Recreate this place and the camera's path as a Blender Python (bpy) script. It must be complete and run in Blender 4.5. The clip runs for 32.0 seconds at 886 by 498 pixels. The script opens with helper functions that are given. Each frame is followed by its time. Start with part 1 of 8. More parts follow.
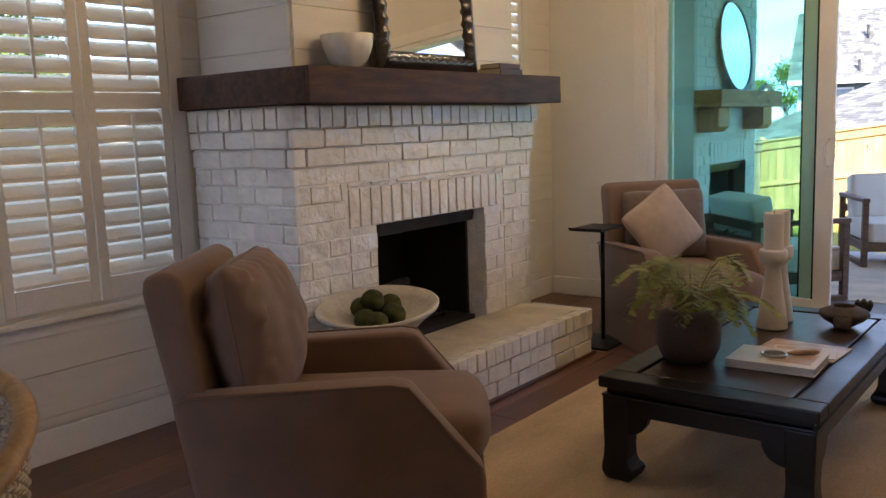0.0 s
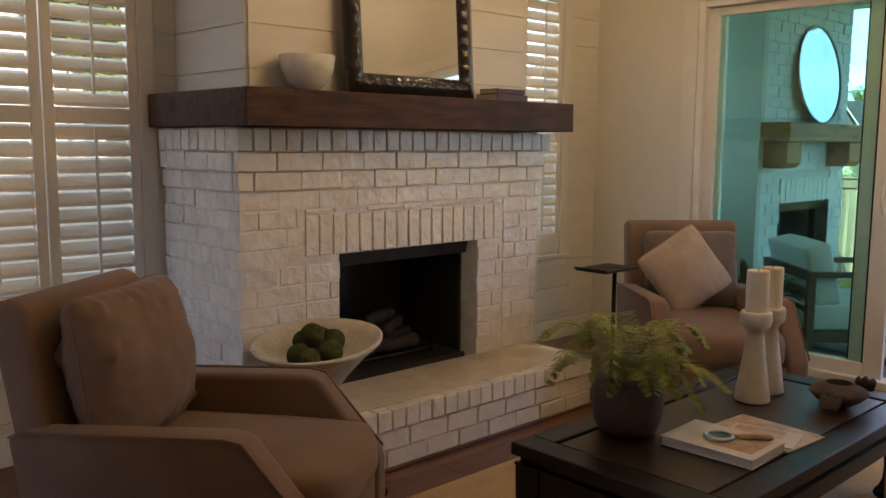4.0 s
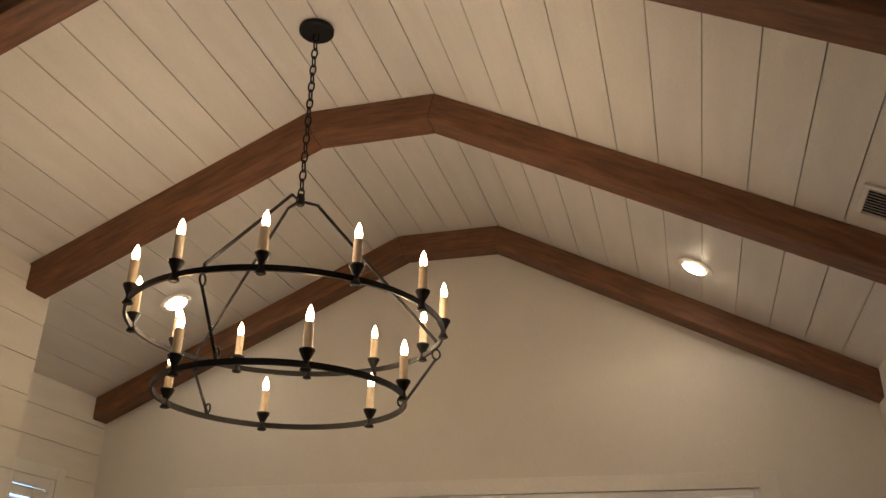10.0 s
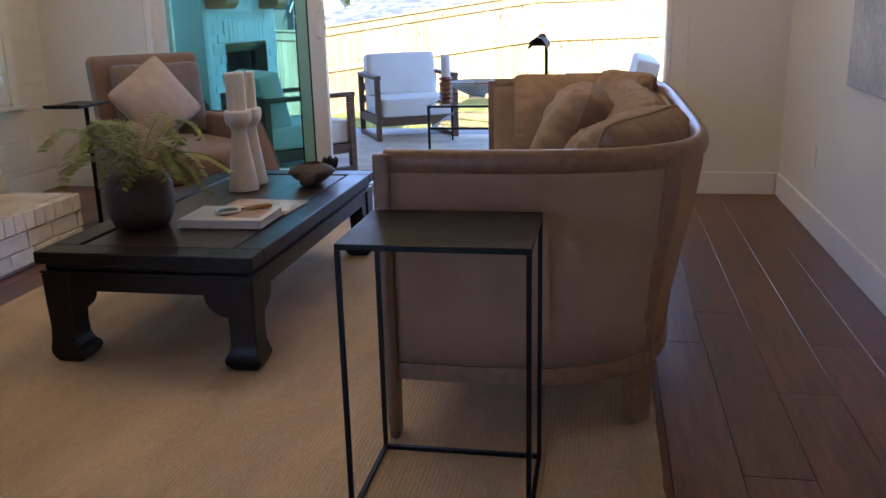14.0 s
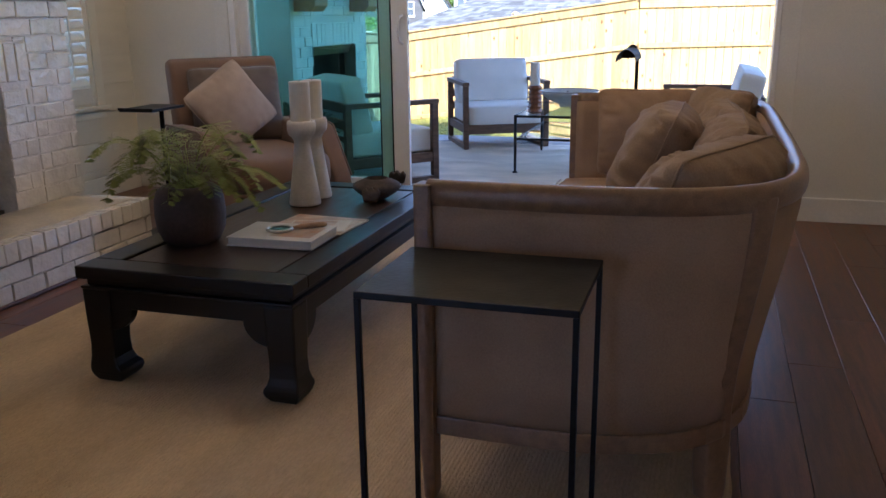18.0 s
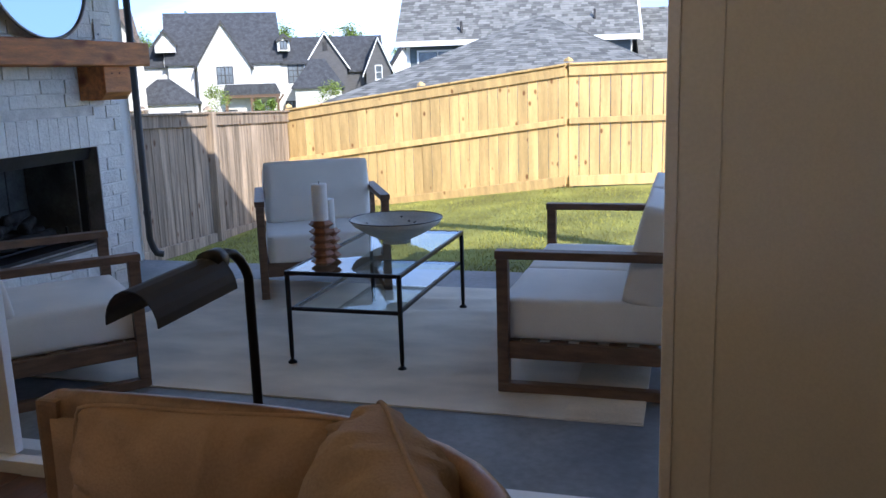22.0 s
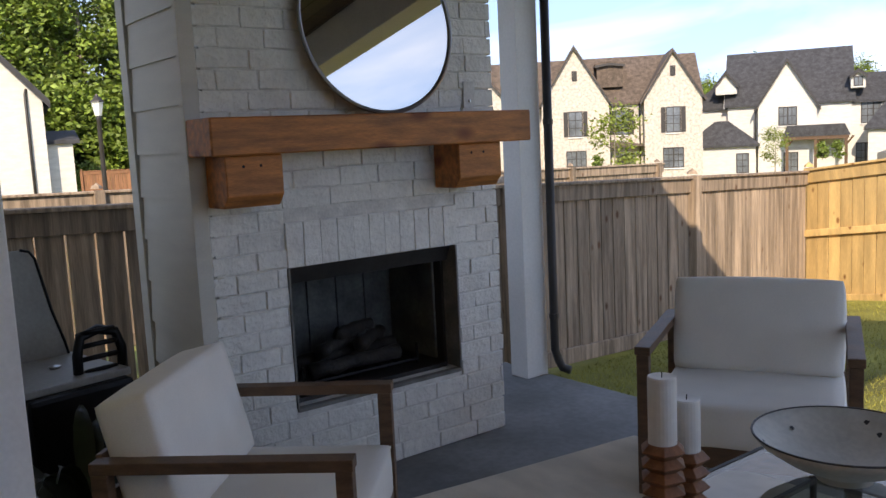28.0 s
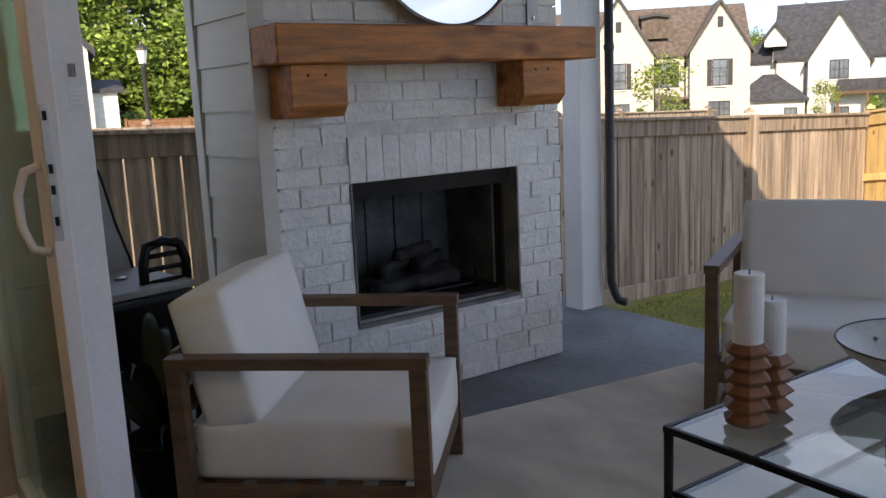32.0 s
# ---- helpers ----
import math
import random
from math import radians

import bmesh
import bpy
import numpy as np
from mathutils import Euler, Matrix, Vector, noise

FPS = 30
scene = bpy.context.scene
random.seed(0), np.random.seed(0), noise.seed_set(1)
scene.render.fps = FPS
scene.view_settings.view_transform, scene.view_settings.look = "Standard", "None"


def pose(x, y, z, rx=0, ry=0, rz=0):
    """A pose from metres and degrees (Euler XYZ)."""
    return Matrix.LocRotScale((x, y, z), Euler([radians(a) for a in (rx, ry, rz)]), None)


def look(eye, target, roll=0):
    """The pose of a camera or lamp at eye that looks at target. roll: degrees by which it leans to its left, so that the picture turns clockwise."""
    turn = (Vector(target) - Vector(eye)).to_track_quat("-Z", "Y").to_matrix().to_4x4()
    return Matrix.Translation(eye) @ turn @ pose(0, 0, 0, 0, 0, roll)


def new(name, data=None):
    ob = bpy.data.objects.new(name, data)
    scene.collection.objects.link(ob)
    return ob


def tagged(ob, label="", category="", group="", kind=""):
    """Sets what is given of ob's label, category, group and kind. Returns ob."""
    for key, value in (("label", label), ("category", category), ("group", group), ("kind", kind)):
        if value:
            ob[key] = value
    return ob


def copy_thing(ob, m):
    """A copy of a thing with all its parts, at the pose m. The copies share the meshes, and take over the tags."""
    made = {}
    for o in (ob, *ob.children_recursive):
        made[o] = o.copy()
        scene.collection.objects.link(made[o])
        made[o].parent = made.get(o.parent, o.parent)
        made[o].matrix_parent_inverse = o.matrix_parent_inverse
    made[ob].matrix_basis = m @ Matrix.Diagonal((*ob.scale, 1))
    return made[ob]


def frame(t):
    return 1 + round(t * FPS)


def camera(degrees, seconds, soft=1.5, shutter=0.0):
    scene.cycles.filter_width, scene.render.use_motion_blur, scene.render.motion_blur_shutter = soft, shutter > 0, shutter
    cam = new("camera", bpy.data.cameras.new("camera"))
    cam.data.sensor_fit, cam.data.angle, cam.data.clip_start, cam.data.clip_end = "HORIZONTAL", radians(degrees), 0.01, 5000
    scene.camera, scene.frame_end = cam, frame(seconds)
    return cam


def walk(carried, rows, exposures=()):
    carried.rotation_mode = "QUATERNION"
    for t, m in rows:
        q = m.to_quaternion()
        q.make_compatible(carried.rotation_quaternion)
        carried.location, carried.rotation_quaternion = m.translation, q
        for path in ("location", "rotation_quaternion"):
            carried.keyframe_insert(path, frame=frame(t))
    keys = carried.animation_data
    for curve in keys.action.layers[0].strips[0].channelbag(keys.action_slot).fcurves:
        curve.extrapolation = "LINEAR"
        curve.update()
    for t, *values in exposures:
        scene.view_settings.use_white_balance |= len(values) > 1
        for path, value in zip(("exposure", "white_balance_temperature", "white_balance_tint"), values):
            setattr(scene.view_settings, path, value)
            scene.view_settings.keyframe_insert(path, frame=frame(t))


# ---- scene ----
# camera and its walk
cam = camera(54.7, 32.0)
PATH = [
    (0, (-0.034, -0.015, 1.306), (-1.253, 1.544, 1.022), -2.0),
    (0.5, (0.011, 0.048, 1.337), (-1.325, 1.51, 1.056), -2.1),
    (1, (0.071, 0.15, 1.354), (-1.292, 1.587, 1.069), -1.8),
    (1.5, (0.082, 0.191, 1.345), (-1.321, 1.588, 1.061), -1.7),
    (2, (0.089, 0.275, 1.331), (-1.336, 1.651, 1.048), -1.9),
    (2.5, (0.049, 0.477, 1.296), (-1.375, 1.854, 1.019), -1.7),
    (3, (0.122, 0.619, 1.289), (-1.3, 1.997, 1.007), -1.4),
    (3.5, (0.293, 0.695, 1.323), (-1.141, 2.061, 1.043), 0.4),
    (4, (0.356, 0.683, 1.36), (-1.096, 2.037, 1.111), 0.4),
    (4.5, (0.404, 0.705, 1.427), (-1.072, 2.054, 1.484), 0.3),
    (6.5, (0.454, 0.763, 1.488), (-0.924, 2.171, 1.834), 1.0),
    (7, (0.429, 0.746, 1.49), (-0.742, 2.328, 1.847), 2.1),
    (7.5, (0.362, 0.72, 1.493), (-0.511, 2.467, 1.926), 0.7),
    (8, (0.336, 0.718, 1.488), (-0.369, 2.509, 2.034), 0.2),
    (8.5, (0.338, 0.712, 1.486), (-0.265, 2.511, 2.117), 0.0),
    (9, (0.358, 0.697, 1.48), (-0.159, 2.479, 2.227), 0.3),
    (9.5, (0.374, 0.682, 1.475), (-0.117, 2.443, 2.287), 0.7),
    (10, (0.378, 0.671, 1.465), (-0.116, 2.419, 2.301), 1.0),
    (10.5, (0.378, 0.666, 1.466), (-0.127, 2.413, 2.299), 0.8),
    (11, (0.365, 0.672, 1.467), (-0.148, 2.419, 2.294), 0.6),
    (11.5, (0.356, 0.691, 1.459), (-0.171, 2.445, 2.262), 0.3),
    (12, (0.339, 0.688, 1.438), (-0.231, 2.534, 1.955), 0.1),
    (12.5, (0.348, 0.688, 1.357), (-0.245, 2.585, 1.577), 0.5),
    (13, (0.438, 0.562, 1.265), (-0.163, 2.462, 1.1), 0.3),
    (13.5, (0.435, 0.434, 1.174), (-0.119, 2.307, 0.74), -1.6),
    (14, (0.367, 0.275, 1.118), (0.008, 2.168, 0.584), -1.5),
    (14.5, (0.348, 0.239, 1.075), (0.003, 2.128, 0.518), -2.2),
    (15, (0.359, 0.19, 1.043), (0.012, 2.077, 0.477), -2.2),
    (15.5, (0.354, 0.137, 1.03), (-0.008, 2.02, 0.46), -1.2),
    (17.5, (0.407, 0.297, 1.083), (-0.187, 2.132, 0.554), -0.2),
    (18, (0.422, 0.558, 1.14), (-0.153, 2.4, 0.614), -0.7),
    (18.5, (0.415, 0.912, 1.208), (-0.056, 2.793, 0.715), -1.2),
    (19, (0.487, 1.303, 1.239), (0.035, 3.2, 0.794), -1.2),
    (19.5, (0.535, 1.575, 1.326), (0.078, 3.484, 0.942), 0.6),
    (20, (0.619, 2.087, 1.296), (0.134, 3.998, 0.959), -0.9),
    (20.5, (0.684, 2.441, 1.313), (0.174, 4.34, 0.947), -0.8),
    (21, (0.74, 2.817, 1.281), (0.226, 4.715, 0.915), -1.8),
    (21.5, (0.801, 3.164, 1.273), (0.268, 5.052, 0.884), -1.5),
    (22, (0.788, 3.481, 1.26), (0.235, 5.362, 0.864), -1.8),
    (22.5, (0.784, 3.79, 1.243), (0.223, 5.667, 0.84), -2.7),
    (23, (0.77, 4.086, 1.205), (0.161, 5.946, 0.791), -1.7),
    (23.5, (0.668, 4.398, 1.208), (-0.031, 6.221, 0.777), -0.7),
    (24, (0.569, 4.7, 1.193), (-0.268, 6.465, 0.762), -1.2),
    (24.5, (0.518, 4.887, 1.196), (-0.472, 6.582, 0.813), -1.1),
    (25, (0.538, 5.01, 1.222), (-0.644, 6.573, 0.823), -0.5),
    (25.5, (0.593, 5.113, 1.24), (-0.806, 6.484, 0.835), -0.2),
    (27.5, (0.454, 5.389, 1.402), (-1.104, 6.614, 1.139), -3.2),
    (28, (0.456, 5.439, 1.401), (-1.121, 6.642, 1.146), -2.8),
    (28.5, (0.437, 5.457, 1.44), (-1.154, 6.654, 1.259), -2.3),
    (29, (0.439, 5.452, 1.432), (-1.162, 6.643, 1.285), -2.2),
    (29.5, (0.43, 5.427, 1.394), (-1.177, 6.608, 1.237), -2.7),
    (30, (0.411, 5.392, 1.337), (-1.202, 6.564, 1.178), -3.3),
    (30.5, (0.398, 5.383, 1.303), (-1.216, 6.536, 1.049), -3.1),
    (31, (0.369, 5.377, 1.278), (-1.242, 6.524, 0.977), -3.2),
    (31.5, (0.353, 5.365, 1.261), (-1.261, 6.502, 0.941), -3.0),
    (32, (0.369, 5.366, 1.243), (-1.25, 6.485, 0.89), -2.6),
]
EXPOSURES = [(0.0, 3.7, 6600, 14), (1.0, 4.1, 7000, 14), (2.0, 4.5, 7450, 14), (3.0, 4.5, 7350, 14), (3.5, 4.3, 7350, 14), (4.0, 3.5, 7500, 14), (4.5, 3.2, 7000, 14), (6.5, 2.3, 5900, 14), (7.0, 1.9, 5700, 14), (8.0, 1.5, 6000, 14), (9.0, 2.25, 6400, 16),
             (10.0, 3.05, 6150, 16), (11.5, 3.35, 7900, 16), (12.0, 2.45, 7400, 16), (12.3, 2.2, 7200, 14), (13.0, 2.0, 5900, 8), (13.4, 2.3, 5900, 10), (14.0, 3.85, 5450, 13), (15.5, 4.25, 5350, 13), (17.5, 3.65, 5500, 13),
             (18.5, 3.35, 5350, 12), (19.0, 3.2, 5250, 11), (20.0, 2.5, 5500, 10), (21.0, 2.55, 5700, 10), (23.0, 2.45, 6150, 10), (25.0, 2.0, 7150, 12), (28.0, 2.1, 7800, 14), (29.0, 2.15, 7800, 14), (30.0, 2.1, 7800, 14), (32.0, 2.4, 7900, 14)]
walk(cam, [(t, look(eye, target, roll)) for t, eye, target, roll in PATH], EXPOSURES)

# ---------------------------------------------------------------- sky, sun and lamps
SUN_DIR = Vector((-0.64, 0.62, -0.59)).normalized()      # the way the sunlight travels
SKY_LIFT = 0.30
world = bpy.data.worlds.new("sky")
scene.world = world
world.use_nodes = True
_n, _l = world.node_tree.nodes, world.node_tree.links
_sky = _n.new("ShaderNodeTexSky")
_sky.sky_type = "NISHITA"
_sky.sun_disc = False
_sky.sun_elevation = math.asin(-SUN_DIR.z)
_sky.sun_rotation = math.atan2(-SUN_DIR.x, -SUN_DIR.y)
_sky.air_density, _sky.dust_density, _sky.ozone_density = 0.9, 0.1, 3.0
_sky.altitude = 1200.0
# the clear band of the sky reaches low down, with thin streaked cloud across it
_tc = _n.new("ShaderNodeTexCoord")
_sep, _comb = _n.new("ShaderNodeSeparateXYZ"), _n.new("ShaderNodeCombineXYZ")
_l.new(_tc.outputs["Generated"], _sep.inputs[0])
_lift = _n.new("ShaderNodeMapRange")
_lift.inputs[3].default_value, _lift.inputs[4].default_value = SKY_LIFT, 1.0
_l.new(_sep.outputs[2], _lift.inputs[0])
for _k in range(2):
    _l.new(_sep.outputs[_k], _comb.inputs[_k])
_l.new(_lift.outputs[0], _comb.inputs[2])
_l.new(_comb.outputs[0], _sky.inputs[0])
_cm = _n.new("ShaderNodeMapping")
_cm.inputs["Scale"].default_value = (2.2, 2.2, 9.0)
_cm.inputs["Rotation"].default_value = (0.12, 0.10, 0.0)
_l.new(_tc.outputs["Generated"], _cm.inputs[0])
_cn = _n.new("ShaderNodeTexNoise")
_cn.inputs["Scale"].default_value, _cn.inputs["Detail"].default_value, _cn.inputs["Distortion"].default_value = 1.1, 7.0, 0.5
_l.new(_cm.outputs[0], _cn.inputs["Vector"])
_cr = _n.new("ShaderNodeMapRange")
_cr.inputs[1].default_value, _cr.inputs[2].default_value, _cr.inputs[4].default_value = 0.42, 0.74, 0.5
_l.new(_cn.outputs["Fac"], _cr.inputs[0])
_ch = _n.new("ShaderNodeHueSaturation")
_ch.inputs["Saturation"].default_value, _ch.inputs["Value"].default_value = 0.15, 1.3
_l.new(_sky.outputs[0], _ch.inputs["Color"])
_mx = _n.new("ShaderNodeMix")
_mx.data_type = "RGBA"
_l.new(_cr.outputs[0], _mx.inputs["Factor"])
_l.new(_sky.outputs[0], _mx.inputs["A"])
_l.new(_ch.outputs[0], _mx.inputs["B"])
_dim = _n.new("ShaderNodeHueSaturation")                      # dims the whole sky by about a quarter
_dim.inputs["Saturation"].default_value, _dim.inputs["Value"].default_value = 0.95, 0.74
_l.new(_mx.outputs["Result"], _dim.inputs["Color"])
_l.new(_dim.outputs[0], _n["Background"].inputs[0])
_n["Background"].inputs[1].default_value = 0.15

sun = new("sun", bpy.data.lights.new("sun", "SUN"))
sun.data.energy, sun.data.angle, sun.data.color = 1.4, radians(0.6), (1.0, 0.93, 0.82)
sun.matrix_world = look((0, 0, 30), tuple(Vector((0, 0, 30)) + SUN_DIR))


LAMP_W, CAN_W = 0.46, 0.31


def lamp(name, kind, energy, place, target=None, color=(1, 1, 1), size=0.1):
    data = bpy.data.lights.new(name, kind)
    data.energy, data.color = energy, color
    if kind == "AREA":
        data.shape, data.size = "DISK", size
    else:
        data.shadow_soft_size = size
    ob = new(name, data)
    ob.matrix_world = look(place, target) if target else Matrix.Translation(place)
    return ob

# ---------------------------------------------------------------- materials


def material(name, color, rough=0.6, vary=0.15, scale=8.0, bump=0.1, fine=80.0, metal=0.0, stretch=(1, 1, 1),
             color2=None, per_piece=0.0, spec=0.5, coat=0.0, sheen=0.0, space="Object", dist=0.01, detail=5.0, island=0.0, knots=0.0, knot_r=1.0, rows=0.0):
    """A surface with variation at two scales: broad stains and fine grain, with relief."""
    m = bpy.data.materials.new(name)
    m.use_nodes = True
    n, l = m.node_tree.nodes, m.node_tree.links
    b = n["Principled BSDF"]
    tc = n.new("ShaderNodeTexCoord")
    mp = n.new("ShaderNodeMapping")
    mp.inputs["Scale"].default_value = stretch
    info = n.new("ShaderNodeObjectInfo")
    if per_piece:
        shift = n.new("ShaderNodeVectorMath")
        shift.operation = "MULTIPLY_ADD"
        comb = n.new("ShaderNodeCombineXYZ")
        for k in range(3):
            l.new(info.outputs["Random"], comb.inputs[k])
        l.new(comb.outputs[0], shift.inputs[0])
        shift.inputs[1].default_value = (37.0, 53.0, 91.0)
        l.new(tc.outputs[space], shift.inputs[2])
        l.new(shift.outputs[0], mp.inputs[0])
    else:
        l.new(tc.outputs[space], mp.inputs[0])
    big = n.new("ShaderNodeTexNoise")
    big.inputs["Scale"].default_value, big.inputs["Detail"].default_value = scale, detail
    l.new(mp.outputs[0], big.inputs["Vector"])
    small = n.new("ShaderNodeTexNoise")
    small.inputs["Scale"].default_value, small.inputs["Detail"].default_value = fine, 4.0
    l.new(mp.outputs[0], small.inputs["Vector"])
    dark = color2 or tuple(c * (1 - vary * 1.6) for c in color)
    light = color if color2 else tuple(min(1, c * (1 + vary * 0.5)) for c in color)
    ramp = n.new("ShaderNodeValToRGB")
    ramp.color_ramp.elements[0].position, ramp.color_ramp.elements[1].position = 0.32, 0.68
    ramp.color_ramp.elements[0].color, ramp.color_ramp.elements[1].color = (*dark, 1), (*light, 1)
    l.new(big.outputs["Fac"], ramp.inputs[0])
    mix = n.new("ShaderNodeMix")
    mix.data_type, mix.blend_type = "RGBA", "MULTIPLY"
    mix.inputs["Factor"].default_value = min(1.0, vary * 2 + 0.1)
    grain = n.new("ShaderNodeMapRange")
    grain.inputs[1].default_value, grain.inputs[2].default_value = 0.3, 0.7
    grain.inputs[3].default_value, grain.inputs[4].default_value = 0.72, 1.15
    l.new(small.outputs["Fac"], grain.inputs[0])
    l.new(ramp.outputs[0], mix.inputs["A"])
    l.new(grain.outputs[0], mix.inputs["B"])
    out = mix.outputs["Result"]
    if knots:
        km = n.new("ShaderNodeMapping")
        km.inputs["Scale"].default_value = tuple(1.0 if s >= max(stretch) * 0.5 else 0.55 for s in stretch)
        l.new(mp.inputs[0].links[0].from_socket, km.inputs[0])
        cell = n.new("ShaderNodeTexVoronoi")
        cell.inputs["Scale"].default_value = knots
        l.new(km.outputs[0], cell.inputs["Vector"])
        kr = n.new("ShaderNodeMapRange")
        kr.inputs[1].default_value, kr.inputs[2].default_value = 0.07 * knot_r, 0.15 * knot_r
        kr.inputs[3].default_value, kr.inputs[4].default_value = 0.92, 0.0
        l.new(cell.outputs["Distance"], kr.inputs[0])
        km2 = n.new("ShaderNodeMix")
        km2.data_type = "RGBA"
        l.new(kr.outputs[0], km2.inputs["Factor"])
        l.new(out, km2.inputs["A"])
        km2.inputs["B"].default_value = (color[0] * 0.30, color[1] * 0.17, color[2] * 0.10, 1)
        out = km2.outputs["Result"]
    if per_piece:
        hsv = n.new("ShaderNodeHueSaturation")
        mr = n.new("ShaderNodeMapRange")
        mr.inputs[3].default_value, mr.inputs[4].default_value = 1 - per_piece, 1 + per_piece
        l.new(info.outputs["Random"], mr.inputs[0])
        l.new(mr.outputs[0], hsv.inputs["Value"])
        l.new(out, hsv.inputs["Color"])
        out = hsv.outputs[0]
    if island:
        geo = n.new("ShaderNodeNewGeometry")
        hsv = n.new("ShaderNodeHueSaturation")
        mr = n.new("ShaderNodeMapRange")
        mr.inputs[3].default_value, mr.inputs[4].default_value = 1 - island, 1 + island
        l.new(geo.outputs["Random Per Island"], mr.inputs[0])
        l.new(mr.outputs[0], hsv.inputs["Value"])
        l.new(out, hsv.inputs["Color"])
        out = hsv.outputs[0]
    l.new(out, b.inputs["Base Color"])
    rr = n.new("ShaderNodeMapRange")
    rr.inputs[3].default_value, rr.inputs[4].default_value = max(0.02, rough - 0.1), min(1, rough + 0.1)
    l.new(big.outputs["Fac"], rr.inputs[0])
    l.new(rr.outputs[0], b.inputs["Roughness"])
    b.inputs["Metallic"].default_value = metal
    b.inputs["Specular IOR Level"].default_value = spec
    b.inputs["Coat Weight"].default_value = coat
    b.inputs["Sheen Weight"].default_value = sheen
    if bump:
        add = n.new("ShaderNodeMath")
        add.operation = "MULTIPLY_ADD"
        add.inputs[1].default_value = 0.6
        l.new(small.outputs["Fac"], add.inputs[0])
        l.new(big.outputs["Fac"], add.inputs[2])
        bp = n.new("ShaderNodeBump")
        bp.inputs["Strength"].default_value, bp.inputs["Distance"].default_value = bump, dist
        l.new(add.outputs[0], bp.inputs["Height"])
        l.new(bp.outputs[0], b.inputs["Normal"])
    if rows:
        wave = n.new("ShaderNodeTexWave")
        wave.bands_direction = "X"
        wave.inputs["Scale"].default_value = 0.314 / rows
        wave.inputs["Distortion"].default_value, wave.inputs["Detail"].default_value, wave.inputs["Detail Scale"].default_value = 5.0, 3.0, 3.5
        l.new(tc.outputs[space], wave.inputs["Vector"])
        ridge = n.new("ShaderNodeBump")
        ridge.inputs["Strength"].default_value, ridge.inputs["Distance"].default_value = 0.5, 0.004
        l.new(wave.outputs["Fac"], ridge.inputs["Height"])
        l.new(bp.outputs[0], ridge.inputs["Normal"])
        l.new(ridge.outputs[0], b.inputs["Normal"])
    return m


def glass_mat(name, tint, rough=0.0, head_on=0.04):
    """A thin pane: clear and tinted, with the mirror gloss of glass, stronger at a slant."""
    m = bpy.data.materials.new(name)
    m.use_nodes = True
    n, l = m.node_tree.nodes, m.node_tree.links
    n.remove(n["Principled BSDF"])
    clear = n.new("ShaderNodeBsdfTransparent")
    clear.inputs[0].default_value = (*tint, 1)
    gloss = n.new("ShaderNodeBsdfGlossy")
    gloss.inputs["Roughness"].default_value = rough
    slant = n.new("ShaderNodeLayerWeight")
    slant.inputs["Blend"].default_value = 0.5
    power = n.new("ShaderNodeMath")
    power.operation = "POWER"
    power.inputs[1].default_value = 5.0
    l.new(slant.outputs["Facing"], power.inputs[0])
    amount = n.new("ShaderNodeMath")
    amount.operation = "MULTIPLY_ADD"
    amount.inputs[1].default_value, amount.inputs[2].default_value = 1 - head_on, head_on
    l.new(power.outputs[0], amount.inputs[0])
    mix = n.new("ShaderNodeMixShader")
    l.new(amount.outputs[0], mix.inputs[0])
    l.new(clear.outputs[0], mix.inputs[1])
    l.new(gloss.outputs[0], mix.inputs[2])
    l.new(mix.outputs[0], n["Material Output"].inputs[0])
    return m


def plain(name, color, rough=0.5, metal=0.0, emit=None, power=0.0, alpha=1.0):
    m = bpy.data.materials.new(name)
    m.use_nodes = True
    b = m.node_tree.nodes["Principled BSDF"]
    b.inputs["Base Color"].default_value = (*color, 1)
    b.inputs["Roughness"].default_value, b.inputs["Metallic"].default_value = rough, metal
    if emit:
        b.inputs["Emission Color"].default_value, b.inputs["Emission Strength"].default_value = (*emit, 1), power
    return m


WALL = material("cream_wall_paint", (0.72, 0.685, 0.61), 0.55, 0.04, 1.5, 0.04, 160, spec=0.3)
SHIPLAP = material("cream_board_paint", (0.73, 0.69, 0.61), 0.45, 0.05, 2.0, 0.06, 60, stretch=(1, 1, 6), spec=0.4)
CEIL = material("white_board_ceiling_paint", (0.76, 0.73, 0.67), 0.5, 0.05, 1.5, 0.05, 50, stretch=(6, 1, 6))
TRIM = material("white_trim_paint", (0.76, 0.73, 0.66), 0.38, 0.04, 3.0, 0.03, 90)
SHUTTER = material("white_shutter_paint", (0.78, 0.75, 0.69), 0.4, 0.03, 4.0, 0.02, 90)
FLOORWOOD = material("dark_oak_floor", (0.165, 0.068, 0.034), 0.34, 0.28, 5.0, 0.18, 46, stretch=(9, 0.9, 9), per_piece=0.3, dist=0.004)
BEAMWOOD = material("brown_stained_beam", (0.20, 0.085, 0.036), 0.55, 0.3, 4.0, 0.2, 40, stretch=(1.2, 9, 9))
MANTELWOOD = material("dark_brown_mantel", (0.088, 0.040, 0.022), 0.55, 0.35, 4.0, 0.25, 30, stretch=(9, 1.2, 9), knots=4.5, knot_r=1.7, spec=0.25)
CEDAR = material("orange_brown_cedar", (0.56, 0.205, 0.053), 0.55, 0.30, 4.0, 0.2, 34, stretch=(9, 1.2, 9), knots=6.0, knot_r=1.8)
BRICK_IN = material("glossy_white_brick", (0.82, 0.775, 0.70), 0.17, 0.05, 9.0, 0.85, 15, per_piece=0.04, dist=0.022, detail=3.0)
MORTAR_IN = material("white_mortar", (0.80, 0.755, 0.69), 0.45, 0.12, 12.0, 0.5, 60, dist=0.01)
